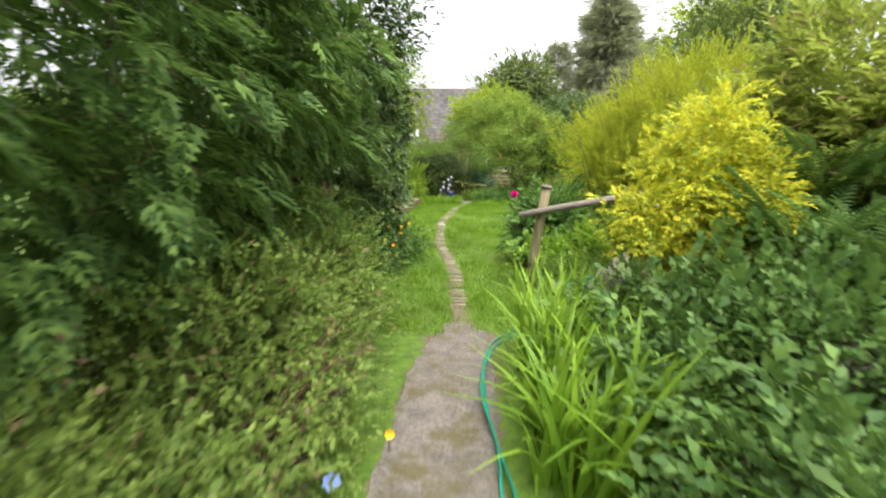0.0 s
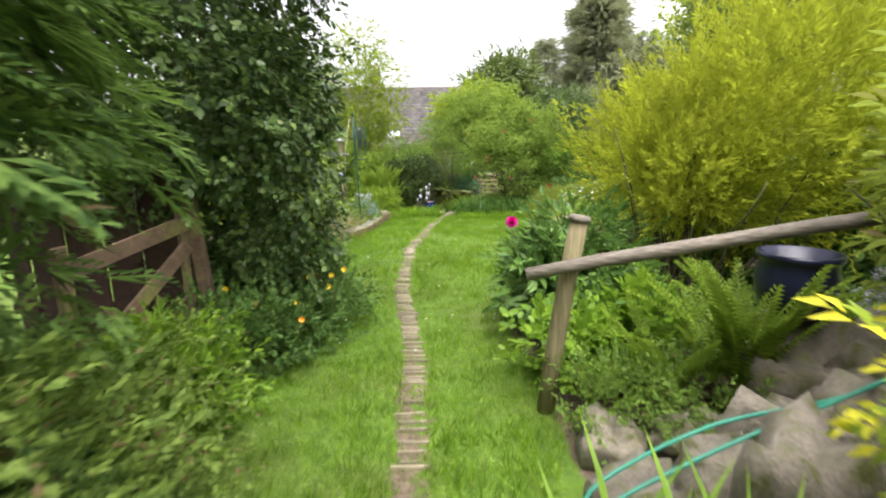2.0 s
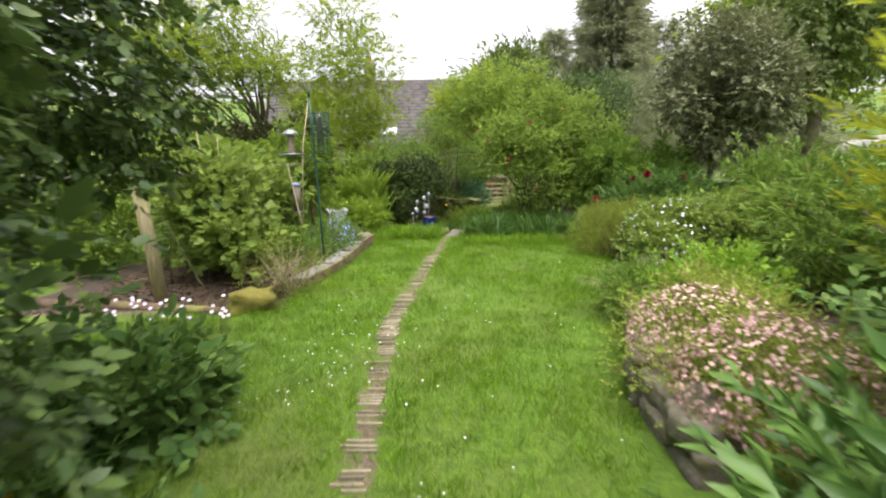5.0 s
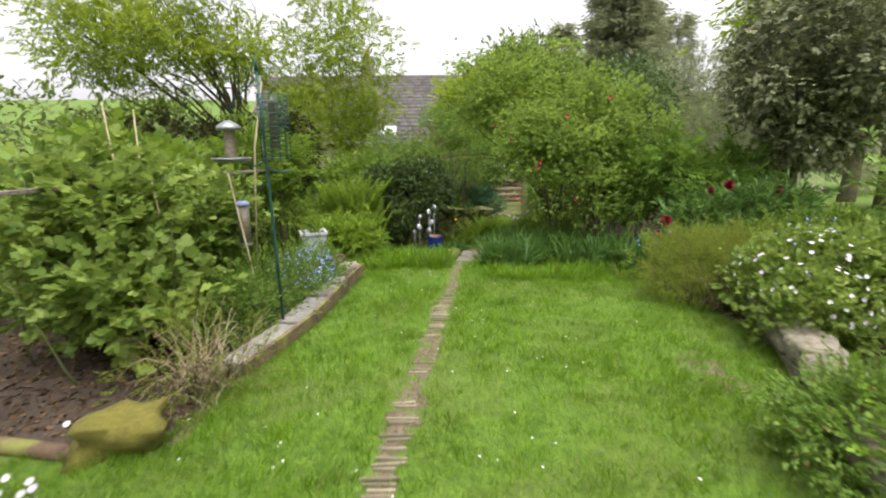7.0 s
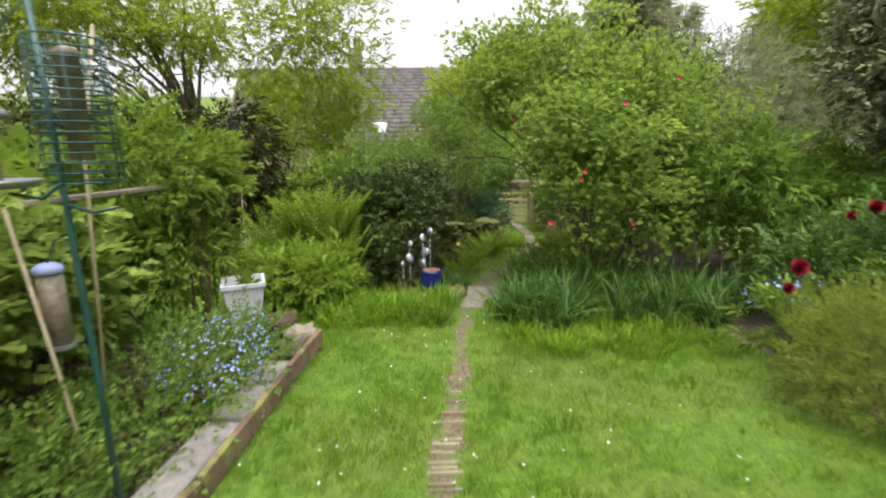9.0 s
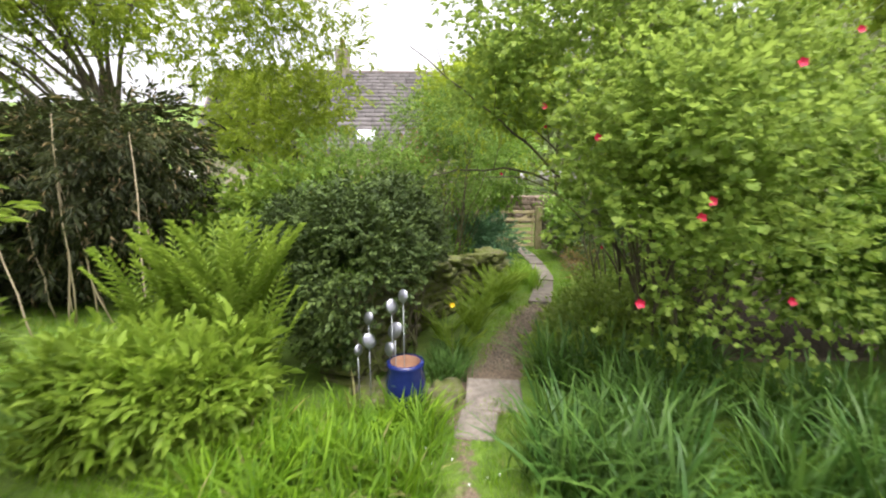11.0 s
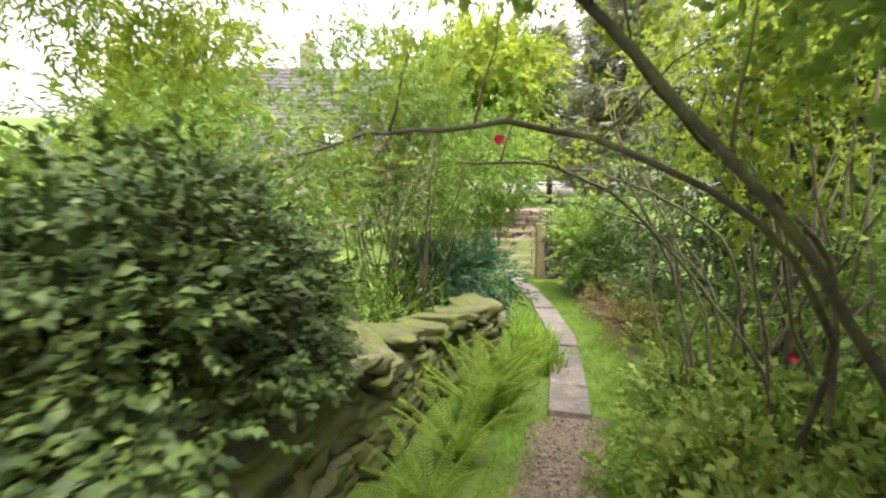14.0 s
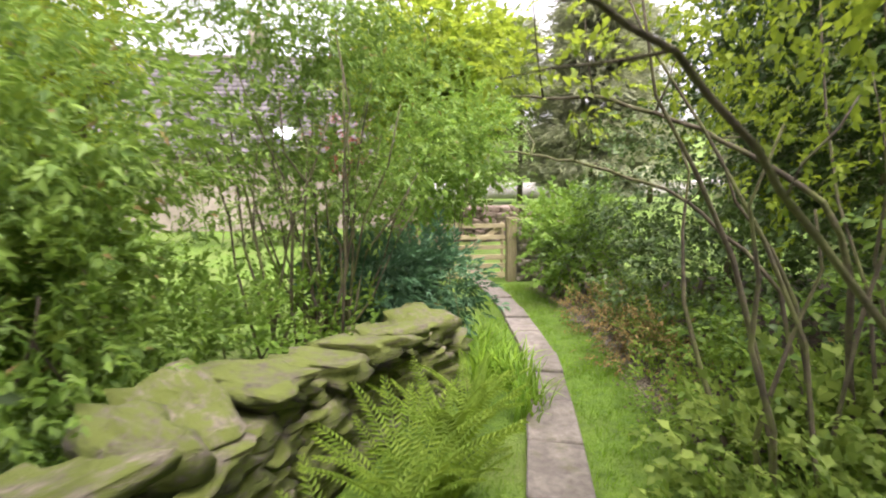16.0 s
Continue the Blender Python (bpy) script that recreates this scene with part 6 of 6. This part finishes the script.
# ---------------------------------------------------------------- behind the garden
shrub("bamboo_screen", "tall dark bamboo screen with drooping straw-tinted leaves", "bamboo", lump_set((-5.3, 18.4, 0.85), (3.2, 0.8, 1.35), 24, 0.7, 81), 13000, SP_HANG, 0.22, M_BAMBOO, rising_stems(24, (-4.4, 18.2), 0.2, 2.4, 0.9), 0.012, stem_material=M_CANE, clump=0.2, depth=0.2, droop=0.9, floor_z=0.05)
shrub("photinia_bush", "bush with reddish young leaves before the house", "shrub", lump_set((-1.6, 18.8, 0.6), (1.7, 0.7, 0.85), 13, 0.48, 82), 2100, SP_BIG, 0.18, M_SHRUB, rising_stems(5, (-1.2, 18.5), 0.3, 1.2, 0.3), 0.02, clump=0.14, droop=-0.1, floor_z=0.0)
shrub("red_barberry", "purple-red leafed shrub before the house", "shrub", lump_set((0.3, 30.0, 1.8), (0.9, 0.5, 0.9), 6, 0.45, 83), 350, SP_ROUND, 0.2, M_RED, clump=0.2, floor_z=0.0)


def tree(name, label, foot, height, crown, n, templates, size, material, r=0.14, limbs=7, seed=1, clump=0.3, depth=0.35, droop=0.15, per=12):
    """A tree: tapered trunk, limbs that reach into the crown, and a crown of leaf tufts."""
    z = float(land(foot[0], foot[1]))
    ob = thing(name, (foot[0], foot[1], z), label, "tree")
    leaf_part("trunk", tube(bow((foot[0], foot[1], z - 0.2), (foot[0] + 0.2, foot[1], z + height * 0.8), 0, 8, r * 0.25), r, r * 0.25, 9), M_BARK, ob, smooth=True)
    C = np.array(crown, float)
    for i in range(limbs):
        c = C[i % len(C)]
        h = z + height * rng.uniform(0.28, 0.6)
        e = c[:3] + rng.normal(0, 0.3, 3) * c[3:6]
        L = bow((foot[0] + 0.1, foot[1], h), e, 0.25, 8, 0.06)
        leaf_part("limb", tube(L, r * 0.45, r * 0.08, 6), M_BARK, ob, smooth=True)
        for j in (3, 5, 6):
            q = L[j] + rng.normal(0, 0.5, 3) * np.array([1, 1, 0.5]) + np.array([0, 0, 0.3])
            leaf_part("bough", tube(bow(L[j], q, 0.05, 5, 0.04), r * 0.16, r * 0.04, 5), M_BARK, ob)
    leaf_part("crown", clumps(crown, n, templates, size, clump=clump, per=per, depth=depth, droop=droop, seed=seed), material, ob, kind="stuff")
    return ob


tree("ash_tree", "broad open-crowned tree with fresh yellow-green leaves and dark limbs", (-4.9, 20.5), 5.2,
     lump_set((-6.6, 20.0, 4.3), (3.4, 1.8, 1.7), 17, 0.8, 91) + lump_set((-2.4, 20.4, 4.1), (1.6, 1.0, 2.0), 15, 0.6, 92) + lump_set((-1.9, 20.6, 2.5), (1.2, 0.8, 1.3), 11, 0.5, 93), 6500, SP_LANCE, 0.20, M_TREE, 0.11, 15, 5, 0.28, 0.4)
tree("field_ash", "small airy tree with yellow-green leaves before the house", (-2.6, 23.0), 3.6, lump_set((-2.4, 22.8, 2.6), (1.0, 0.8, 1.1), 8, 0.5, 94), 750, SP_LANCE, 0.2, M_TREE, 0.08, 6, 6, 0.22, 0.4)
tree("birch_tree", "pale airy birch before the house", (-4.4, 26.0), 4.4, lump_set((-4.6, 26.0, 2.8), (1.5, 0.8, 1.5), 12, 0.55, 99), 1300, SP_LANCE, 0.22, M_TREE, 0.08, 9, 11, 0.22, 0.4)
tree("garden_maple", "round-headed mid-green tree beyond the rose", (2.2, 27.5), 4.2, lump_set((2.6, 27.5, 3.0), (1.7, 1.5, 1.6), 11, 0.8, 95), 2600, SP_FAR, 0.36, M_TREE, 0.14, 6, 7, 0.3, 0.25)
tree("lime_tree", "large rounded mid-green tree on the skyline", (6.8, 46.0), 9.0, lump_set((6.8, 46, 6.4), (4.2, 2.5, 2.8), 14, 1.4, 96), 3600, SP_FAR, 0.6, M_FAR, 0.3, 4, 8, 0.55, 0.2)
tree("sycamore", "big dark green broadleaf tree over the garden's side", (15.0, 24.0), 9.5, lump_set((15.0, 24, 6.8), (4.2, 3.0, 3.4), 14, 1.6, 97), 3600, SP_FAR, 0.5, M_TREE, 0.3, 9, 9, 0.55, 0.25)
tree("copper_beech", "dark broadleaf tree at the boundary", (10.0, 17.5), 6.5, lump_set((10.0, 17.5, 4.4), (2.0, 2.0, 2.3), 10, 1.0, 98), 2200, SP_FAR, 0.36, M_FAR, 0.18, 6, 10, 0.35, 0.25)


def conifer(name, label, foot, height, width, n, material, seed):
    z = float(land(foot[0], foot[1]))
    ob = thing(name, (foot[0], foot[1], z), label, "tree")
    leaf_part("trunk", tube([(foot[0], foot[1], z - 0.2), (foot[0], foot[1], z + height * 0.5), (foot[0], foot[1], z + height)], width * 0.09, 0.03, 8), M_BARK, ob)
    f = rng.uniform(0.04, 1, n) ** 0.8
    rad = width * (1 - f) ** 0.6 * (0.75 + 0.25 * np.sin(f * 43 + seed)) * rng.uniform(0.55, 1.05, n) + 0.1
    a = rng.uniform(0, 6.283, n)
    p = np.column_stack([foot[0] + rad * np.cos(a), foot[1] + rad * np.sin(a), z + height * f])
    d = np.column_stack([np.cos(a), np.sin(a), rng.normal(-0.25, 0.25, n)])
    leaf_part("crown", place(SPRAY[2:] + SP_FINE[:2], p, d, np.tile((0, 0, 1.0), (n, 1)) + rng.normal(0, 0.3, (n, 3)), width * 0.36 * rng.uniform(0.6, 1.3, n)), material, ob, kind="stuff")
    return ob


# these conifers look hazy through their lightened needle colour alone
conifer("cypress_tree", "tall narrow conifer on the skyline, haze painted into its needles", (15.2, 46.0), 15.8, 4.0, 4200, M_HAZECON, 1)
conifer("cedar_tree", "layered cedar on the skyline, haze painted into its needles", (11.8, 51.0), 13.0, 2.6, 1600, M_HAZECON, 2)
conifer("spruce_tree", "thin pointed spruce on the skyline", (20.5, 48.0), 13.0, 2.4, 1300, M_HAZECON, 3)
conifer("fir_tree", "spreading fir behind the beds, haze painted into its needles", (20.0, 34.0), 11.5, 4.0, 2600, M_HAZECON, 4)

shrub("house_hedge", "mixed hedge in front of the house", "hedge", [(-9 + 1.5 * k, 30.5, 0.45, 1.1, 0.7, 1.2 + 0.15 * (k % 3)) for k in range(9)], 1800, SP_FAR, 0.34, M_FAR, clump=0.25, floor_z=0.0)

# the house beyond
house = thing("stone_house", (-3.0, 38.0, float(land(-3, 38))), "long stone house with a stone-slate roof, skylight and chimney", "house")
hz = float(land(-3, 38))
RX0, RX1, RY0, RY1, RZ0, RZ1 = -10.0, 3.2, 34.2, 38.0, 1.75, 5.85
part("wall", box_bm((RX1 - RX0 - 0.4, 7.2, RZ0 - hz + 0.1), 0, ((RX0 + RX1) / 2, 38.0, (RZ0 + hz) / 2)), M_HOUSE, house)
bm = bmesh.new()
for x in (RX0 + 0.2, RX1 - 0.2):
    a = [bm.verts.new(p) for p in ((x, RY0 + 0.3, RZ0), (x, 2 * RY1 - RY0 - 0.3, RZ0), (x, RY1, RZ1 - 0.25), (x + 0.3 * (1 if x < -5 else -1), RY0 + 0.3, RZ0), (x + 0.3 * (1 if x < -5 else -1), 2 * RY1 - RY0 - 0.3, RZ0), (x + 0.3 * (1 if x < -5 else -1), RY1, RZ1 - 0.25))]
    bm.faces.new(a[:3]), bm.faces.new(a[3:][::-1])
    for i in range(3):
        j = (i + 1) % 3
        bm.faces.new((a[i], a[j], a[3 + j], a[3 + i]))
part("gable", bm, M_HOUSE, house)
slope = math.atan2(RZ1 - RZ0, RY1 - RY0)
run = math.hypot(RZ1 - RZ0, RY1 - RY0)
for sgn, nm in ((1, "roof"), (-1, "back_roof")):
    yc = RY1 - sgn * (RY1 - RY0) / 2
    part(nm, box_bm((RX1 - RX0, run, 0.12), 0, ((RX0 + RX1) / 2, yc, (RZ0 + RZ1) / 2 - 0.1), Matrix.Rotation(sgn * slope, 4, "X")), M_ROOF, house)
rows = []
v = 0.0
while v < run - 0.1:
    step = 0.34 - 0.11 * v / run
    u = RX0 + rng.uniform(0, 0.2)
    while u < RX1 - 0.1:
        w = min(rng.uniform(0.5, 1.0), RX1 - u)
        t0, t1 = v / run, min(1, (v + step * 1.25) / run)
        th = rng.uniform(0.09, 0.12)
        up = np.array([0, -math.sin(slope), math.cos(slope)])
        A = np.array([u, RY0 + (RY1 - RY0) * t0, RZ0 + (RZ1 - RZ0) * t0])
        B = np.array([u, RY0 + (RY1 - RY0) * t1, RZ0 + (RZ1 - RZ0) * t1])
        X = np.array([w - 0.006, 0, 0])
        V = np.array([A, A + X, B + X, B, A + up * th, A + X + up * th, B + X + up * 0.02, B + up * 0.02])
        rows.append((V, np.array([(4, 5, 6), (4, 6, 7), (0, 1, 5), (0, 5, 4), (0, 4, 7), (0, 7, 3), (1, 2, 6), (1, 6, 5)])))
        u += w
    v += step
M_SLATES = solid_material("slate_courses", (0.135, 0.122, 0.118), (0.215, 0.198, 0.190), 4, 0.85, 0.5)
leaf_part("roof_covering", join(*rows), M_SLATES, house, "courses of brown-grey stone slates", kind="stuff")
part("ridge", box_bm((RX1 - RX0, 0.3, 0.14), 0.03, ((RX0 + RX1) / 2, RY1, RZ1)), M_ROOF, house)
for x, s in ((-2.1, 0.42),):
    t = 0.17
    at = (x, RY0 + (RY1 - RY0) * t, RZ0 + (RZ1 - RZ0) * t + 0.05)
    win = part("skylight", box_bm((0.9, 0.75, 0.12), 0.01, at, Matrix.Rotation(slope, 4, "X")), M_GREYMETAL, house, "pale roof window")
    up = Vector((0, -math.sin(slope), math.cos(slope))) * 0.07
    part("pane", box_bm((0.78, 0.63, 0.02), 0, Vector(at) + up, Matrix.Rotation(slope, 4, "X")), M_GLASS, win)
part("chimney", box_bm((0.7, 0.55, 1.5), 0.02, (-3.5, 38.0, 6.2)), M_GREYSTONE, house)
part("chimney_pot", lathe_bm([(0.12, 0), (0.15, 0.05), (0.12, 0.1), (0.11, 0.4), (0.14, 0.42), (0.14, 0.48), (0.09, 0.48)], (-3.5, 38.0, 6.95), 14), M_CLAY, house, smooth=True)

# distance: field walls, hedges and woods
far_wall = thing("field_wall", (12.0, 58.0, float(land(12, 58))), "long grey dry-stone wall across a distant field", "wall")
V, F = tube([(-30 + 3 * k, 58 + 0.4 * math.sin(k), float(land(-30 + 3 * k, 58)) + 0.6 + 0.08 * math.sin(k * 2.7)) for k in range(31)], 0.85, 0.85, 7)
leaf_part("wall_length", (V, F), solid_material("pale_field_stone", (0.30, 0.285, 0.26), (0.52, 0.50, 0.46), 3, 0.95, 0.6), far_wall)
lane_wall = thing("lane_wall", (4.0, 30.0, float(land(4, 30))), "low brown dry-stone wall across the lane beyond the gate", "wall")
M_BROWNSTONE = solid_material("brown_field_stone", (0.13, 0.095, 0.07), (0.30, 0.235, 0.18), 5, 0.95, 0.6, each=0.3)
LS = stone_set(4, 0.16)
for c in range(6):
    x = 1.6 + 0.1 * (c % 2)
    while x < 7.6:
        L = rng.uniform(0.25, 0.5)
        stone_piece("stone", LS[int(x * 13 + c) % 4], M_BROWNSTONE, lane_wall, (x + L / 2, 30.0 + rng.normal(0, 0.03), float(land(x, 30)) + 0.08 + 0.17 * c), (L * 1.04, 0.45, 0.19), (rng.normal(0, 0.05), rng.normal(0, 0.05), rng.normal(0, 0.06)))
        x += L
woods = []
for k in range(60):
    a = k * 2 * math.pi / 60 + rng.uniform(-0.04, 0.04)
    d = rng.uniform(85, 160)
    x, y = d * math.sin(a), 10 + d * math.cos(a)
    g = float(land(x, y))
    woods += [(x + rng.normal(0, 4), y + rng.normal(0, 3), g + rng.uniform(1, 4), rng.uniform(4, 8), rng.uniform(4, 7), rng.uniform(3, 6)) for _ in range(2)]
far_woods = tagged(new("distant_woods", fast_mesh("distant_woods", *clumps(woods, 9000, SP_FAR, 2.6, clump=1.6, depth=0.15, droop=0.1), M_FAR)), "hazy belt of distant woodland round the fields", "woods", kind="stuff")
behind = shrub("garden_hedge", "plain green hedge closing the garden behind", "hedge", [(-3 + 2.0 * k, -5.0, 1.2, 1.3, 0.8, 1.4) for k in range(5)], 1500, SP_FAR, 0.35, M_DEEP, clump=0.25, floor_z=0.0)

# ---------------------------------------------------------------- paths
bm = bmesh.new()
edge_l, edge_r = [], []
for y in np.arange(-3.0, 3.85, 0.12):
    x = float(path_x(y))
    z = float(land(x, y)) + 0.022
    worn = float(np.clip((y - 2.9) / 0.9, 0, 1)) * 0.17
    edge_l.append(bm.verts.new((x - 0.30 + worn + rng.normal(0, 0.012 + worn * 0.2), y, z - worn * 0.08)))
    edge_r.append(bm.verts.new((x + 0.29 - worn * 0.8 + rng.normal(0, 0.012 + worn * 0.2), y, z - worn * 0.08)))
for i in range(len(edge_l) - 1):
    bm.faces.new((edge_l[i], edge_r[i], edge_r[i + 1], edge_l[i + 1]))
g = bmesh.ops.extrude_face_region(bm, geom=list(bm.faces))
bmesh.ops.translate(bm, vec=(0, 0, -0.06), verts=[v for v in g["geom"] if isinstance(v, bmesh.types.BMVert)])
bmesh.ops.recalc_face_normals(bm, faces=bm.faces)
concrete = part("concrete_path", bm, M_CONC)
tagged(concrete, "worn concrete garden path with a broken end", "path", kind="structure")

slats = thing("slatted_path", (0.0, 7.0, 0.0), "narrow path of worn pale wooden slats half sunk in grass", "path", kind="structure")
slat_mesh = [bpy.data.meshes.new("slat") for _ in range(4)]
for k, me in enumerate(slat_mesh):
    b2 = box_bm((0.18 - 0.03 * (k % 2), 0.015, 0.03), 0.004)
    for vv in b2.verts:
        vv.co.z += 0.004 * math.sin(vv.co.x * 40 + k)
    b2.to_mesh(me)
    b2.free()
    me.materials.append(M_SLAT)
y = 4.35
i = 0
while y < 12.9:
    gone = 0.5 + 0.5 * math.sin(y * 2.4 + 1.5) + (0.3 if y > 10.2 else 0) + (0.45 if y > 10.8 else 0)
    if rng.uniform() > 0.12 + gone * 0.55:
        x = float(path_x(y)) + rng.normal(0, 0.01)
        s = new("slat", slat_mesh[i % 4])
        s.parent = slats
        s.location = Vector((x, y, float(land(x, y)) + 0.006)) - base_of(slats)
        s.scale = (rng.uniform(0.7, 1.08), rng.uniform(0.8, 1.15), 1)
        s.rotation_euler = (rng.normal(0, 0.04), rng.normal(0, 0.02), rng.normal(0, 0.03))
        i += 1
    y += 0.038 + rng.normal(0, 0.003)

flags = thing("flagged_path", (2.5, 20.5, -0.7), "narrow path of pale stone flags running down to the gate", "path", kind="structure")
y = 18.2
i = 0
while y < 24.0:
    L = rng.uniform(0.5, 0.75)
    x0, x1 = float(path_x(y)), float(path_x(y + L))
    a = math.atan2(x1 - x0, L)
    zc = float(land((x0 + x1) / 2, y + L / 2)) + 0.015
    pitch = math.atan2(float(land(x1, y + L)) - float(land(x0, y)), L)
    part("flagstone", box_bm((0.29 + rng.normal(0, 0.012), L - 0.015, 0.06), 0.008, ((x0 + x1) / 2, y + L / 2, zc), Matrix.Rotation(-a, 4, "Z") @ Matrix.Rotation(pitch, 4, "X")), M_FLAG, flags)
    y += L * math.cos(a)

# loose gravel on the lower path
n = 5200
yy = rng.uniform(15.8, 23.8, n)
xx = path_x(yy) + np.where(yy < 18.2, rng.normal(0, 0.14, n), 0.80 + rng.normal(0, 0.09, n))
pos = np.column_stack([xx, yy, land(xx, yy) + 0.004])
octa = (np.array([(0.5, 0, 0), (-0.5, 0, 0), (0, 0.5, 0), (0, -0.5, 0), (0, 0, 0.4), (0, 0, -0.4)], float), np.array([(0, 2, 4), (2, 1, 4), (1, 3, 4), (3, 0, 4), (2, 0, 5), (1, 2, 5), (3, 1, 5), (0, 3, 5)]))
M_GRAVEL = leaf_material("gravel_stones", (0.085, 0.078, 0.080), (0.215, 0.195, 0.200), 0.85, 0.0)
tagged(new("gravel", fast_mesh("gravel", *place([octa], pos, rng.normal(0, 1, (n, 3)), np.tile((0, 0, 1.0), (n, 1)) + rng.normal(0, 0.2, (n, 3)), rng.uniform(0.012, 0.032, n)), M_GRAVEL)), "loose grey gravel and chippings along the lower path", "gravel", kind="stuff")
n = 5000
yy, xx = rng.uniform(9.9, 13.4, n), rng.uniform(-3.4, -1.1, n)
keep = soil_mask(xx, yy) > 0.9
xx, yy = xx[keep], yy[keep]
pos = np.column_stack([xx, yy, land(xx, yy) + 0.006])
tagged(new("bark_mulch", fast_mesh("bark_mulch", *place([leaf_shape(1, 0.45, 0.2, 0.1)], pos, rng.normal(0, 1, (len(pos), 3)) * np.array([1, 1, 0.2]), np.tile((0, 0, 1.0), (len(pos), 1)) + rng.normal(0, 0.4, (len(pos), 3)), rng.uniform(0.02, 0.06, len(pos))), M_MULCH)), "brown bark mulch scattered over the bed", "mulch", kind="stuff")

# ---------------------------------------------------------------- turf
LEFT_Y, LEFT_X = (3.6, 5.0, 6.3, 7.1, 7.6, 9.4, 9.7, 9.8, 10.6, 11.5, 13.4, 13.7, 15.0, 15.2), (-0.6, -0.95, -0.6, -1.0, -2.8, -3.0, -2.0, -1.25, -1.05, -0.84, -0.66, -1.6, -1.6, 0.4)
RIGHT_Y, RIGHT_X = (3.6, 4.7, 6.0, 7.0, 8.0, 9.0, 10.1, 11.0, 12.0, 13.0, 14.2, 15.2), (0.62, 1.0, 1.05, 1.2, 1.5, 1.95, 2.5, 2.85, 2.75, 3.2, 3.2, 1.6)


def turf(n, y0, y1, x0, x1, inside, length, thin_on_track=True):
    x, y = rng.uniform(x0, x1, n), rng.uniform(y0, y1, n)
    ok = inside(x, y)
    if thin_on_track:
        off = np.abs(x - path_x(y))
        ok &= rng.uniform(0, 1, n) < np.clip((off - 0.01) / 0.12, 0.16, 1)
    x, y = x[ok], y[ok]
    tall = 0.85 + 0.15 * np.sin(x * 2.1 + 0.7) * np.sin(y * 1.7) + 0.3 * np.sin(x * 9.3 + 2 * np.sin(y * 7.1)) * np.sin(y * 11.7 + 2 * np.sin(x * 5.3))
    p = np.column_stack([x, y, land(x, y) - 0.004])
    d = np.column_stack([rng.normal(0, 0.5, len(x)), rng.normal(0, 0.5, len(x)), np.ones(len(x))])
    return place(BLADES, p, d, rng.normal(0, 1, p.shape) + np.array([0, 0, 0.3]), length * tall.clip(0.4, 1.5) * rng.uniform(0.6, 1.3, len(x)))


main_lawn = lambda x, y: (x > np.interp(y, LEFT_Y, LEFT_X)) & (x < np.interp(y, RIGHT_Y, RIGHT_X))
tagged(new("lawn_grass", fast_mesh("lawn_grass", *turf(330000, 3.6, 15.2, -3.0, 3.2, main_lawn, 0.064), M_GRASS)), "bright green mossy lawn grass with a worn track", "grass", kind="stuff")
low = lambda x, y: (x - path_x(y) > 0.13) & (x - path_x(y) < 0.72) | ((x - path_x(y) < -0.13) & (x - path_x(y) > -0.45))
tagged(new("verge_grass", fast_mesh("verge_grass", *turf(95000, 15.9, 24.2, 0.3, 4.0, low, 0.05, False), M_GRASS)), "bright green grass verge beside the lower path", "grass", kind="stuff")
beyond = lambda x, y: (x < -1.5)
tagged(new("side_lawn_grass", fast_mesh("side_lawn_grass", *turf(60000, 13.9, 18.5, -7.5, -1.4, beyond, 0.06, False), M_GRASS)), "mown lawn beside the bamboo", "grass", kind="stuff")
n = 170
yy = rng.uniform(5.5, 14.5, n)
xx = rng.normal(0.2, 0.9, n)
ok = main_lawn(xx, yy)
xx, yy = xx[ok], yy[ok]
cx, cy = rng.normal(-0.35, 0.28, 60), rng.normal(8.6, 0.4, 60)
xx, yy = np.concatenate([xx, cx]), np.concatenate([yy, cy])
pp = np.column_stack([xx, yy, land(xx, yy) + 0.05])
rosette = join(*[moved(leaf_shape(1, 0.5, 0.05), (0, 0, 0), (math.cos(a), math.sin(a), 0.15), (0, 0, 1), 1) for a in np.linspace(0, 5.6, 8)])
tagged(new("lawn_daisies", fast_mesh("lawn_daisies", *place([rosette], pp, np.tile((0, 1.0, 0), (len(pp), 1)) + rng.normal(0, 0.2, pp.shape), np.tile((0, 0, 1.0), (len(pp), 1)), np.full(len(pp), 0.009)), M_DAISY)), "small white daisies scattered in the lawn", "flowers", kind="stuff")
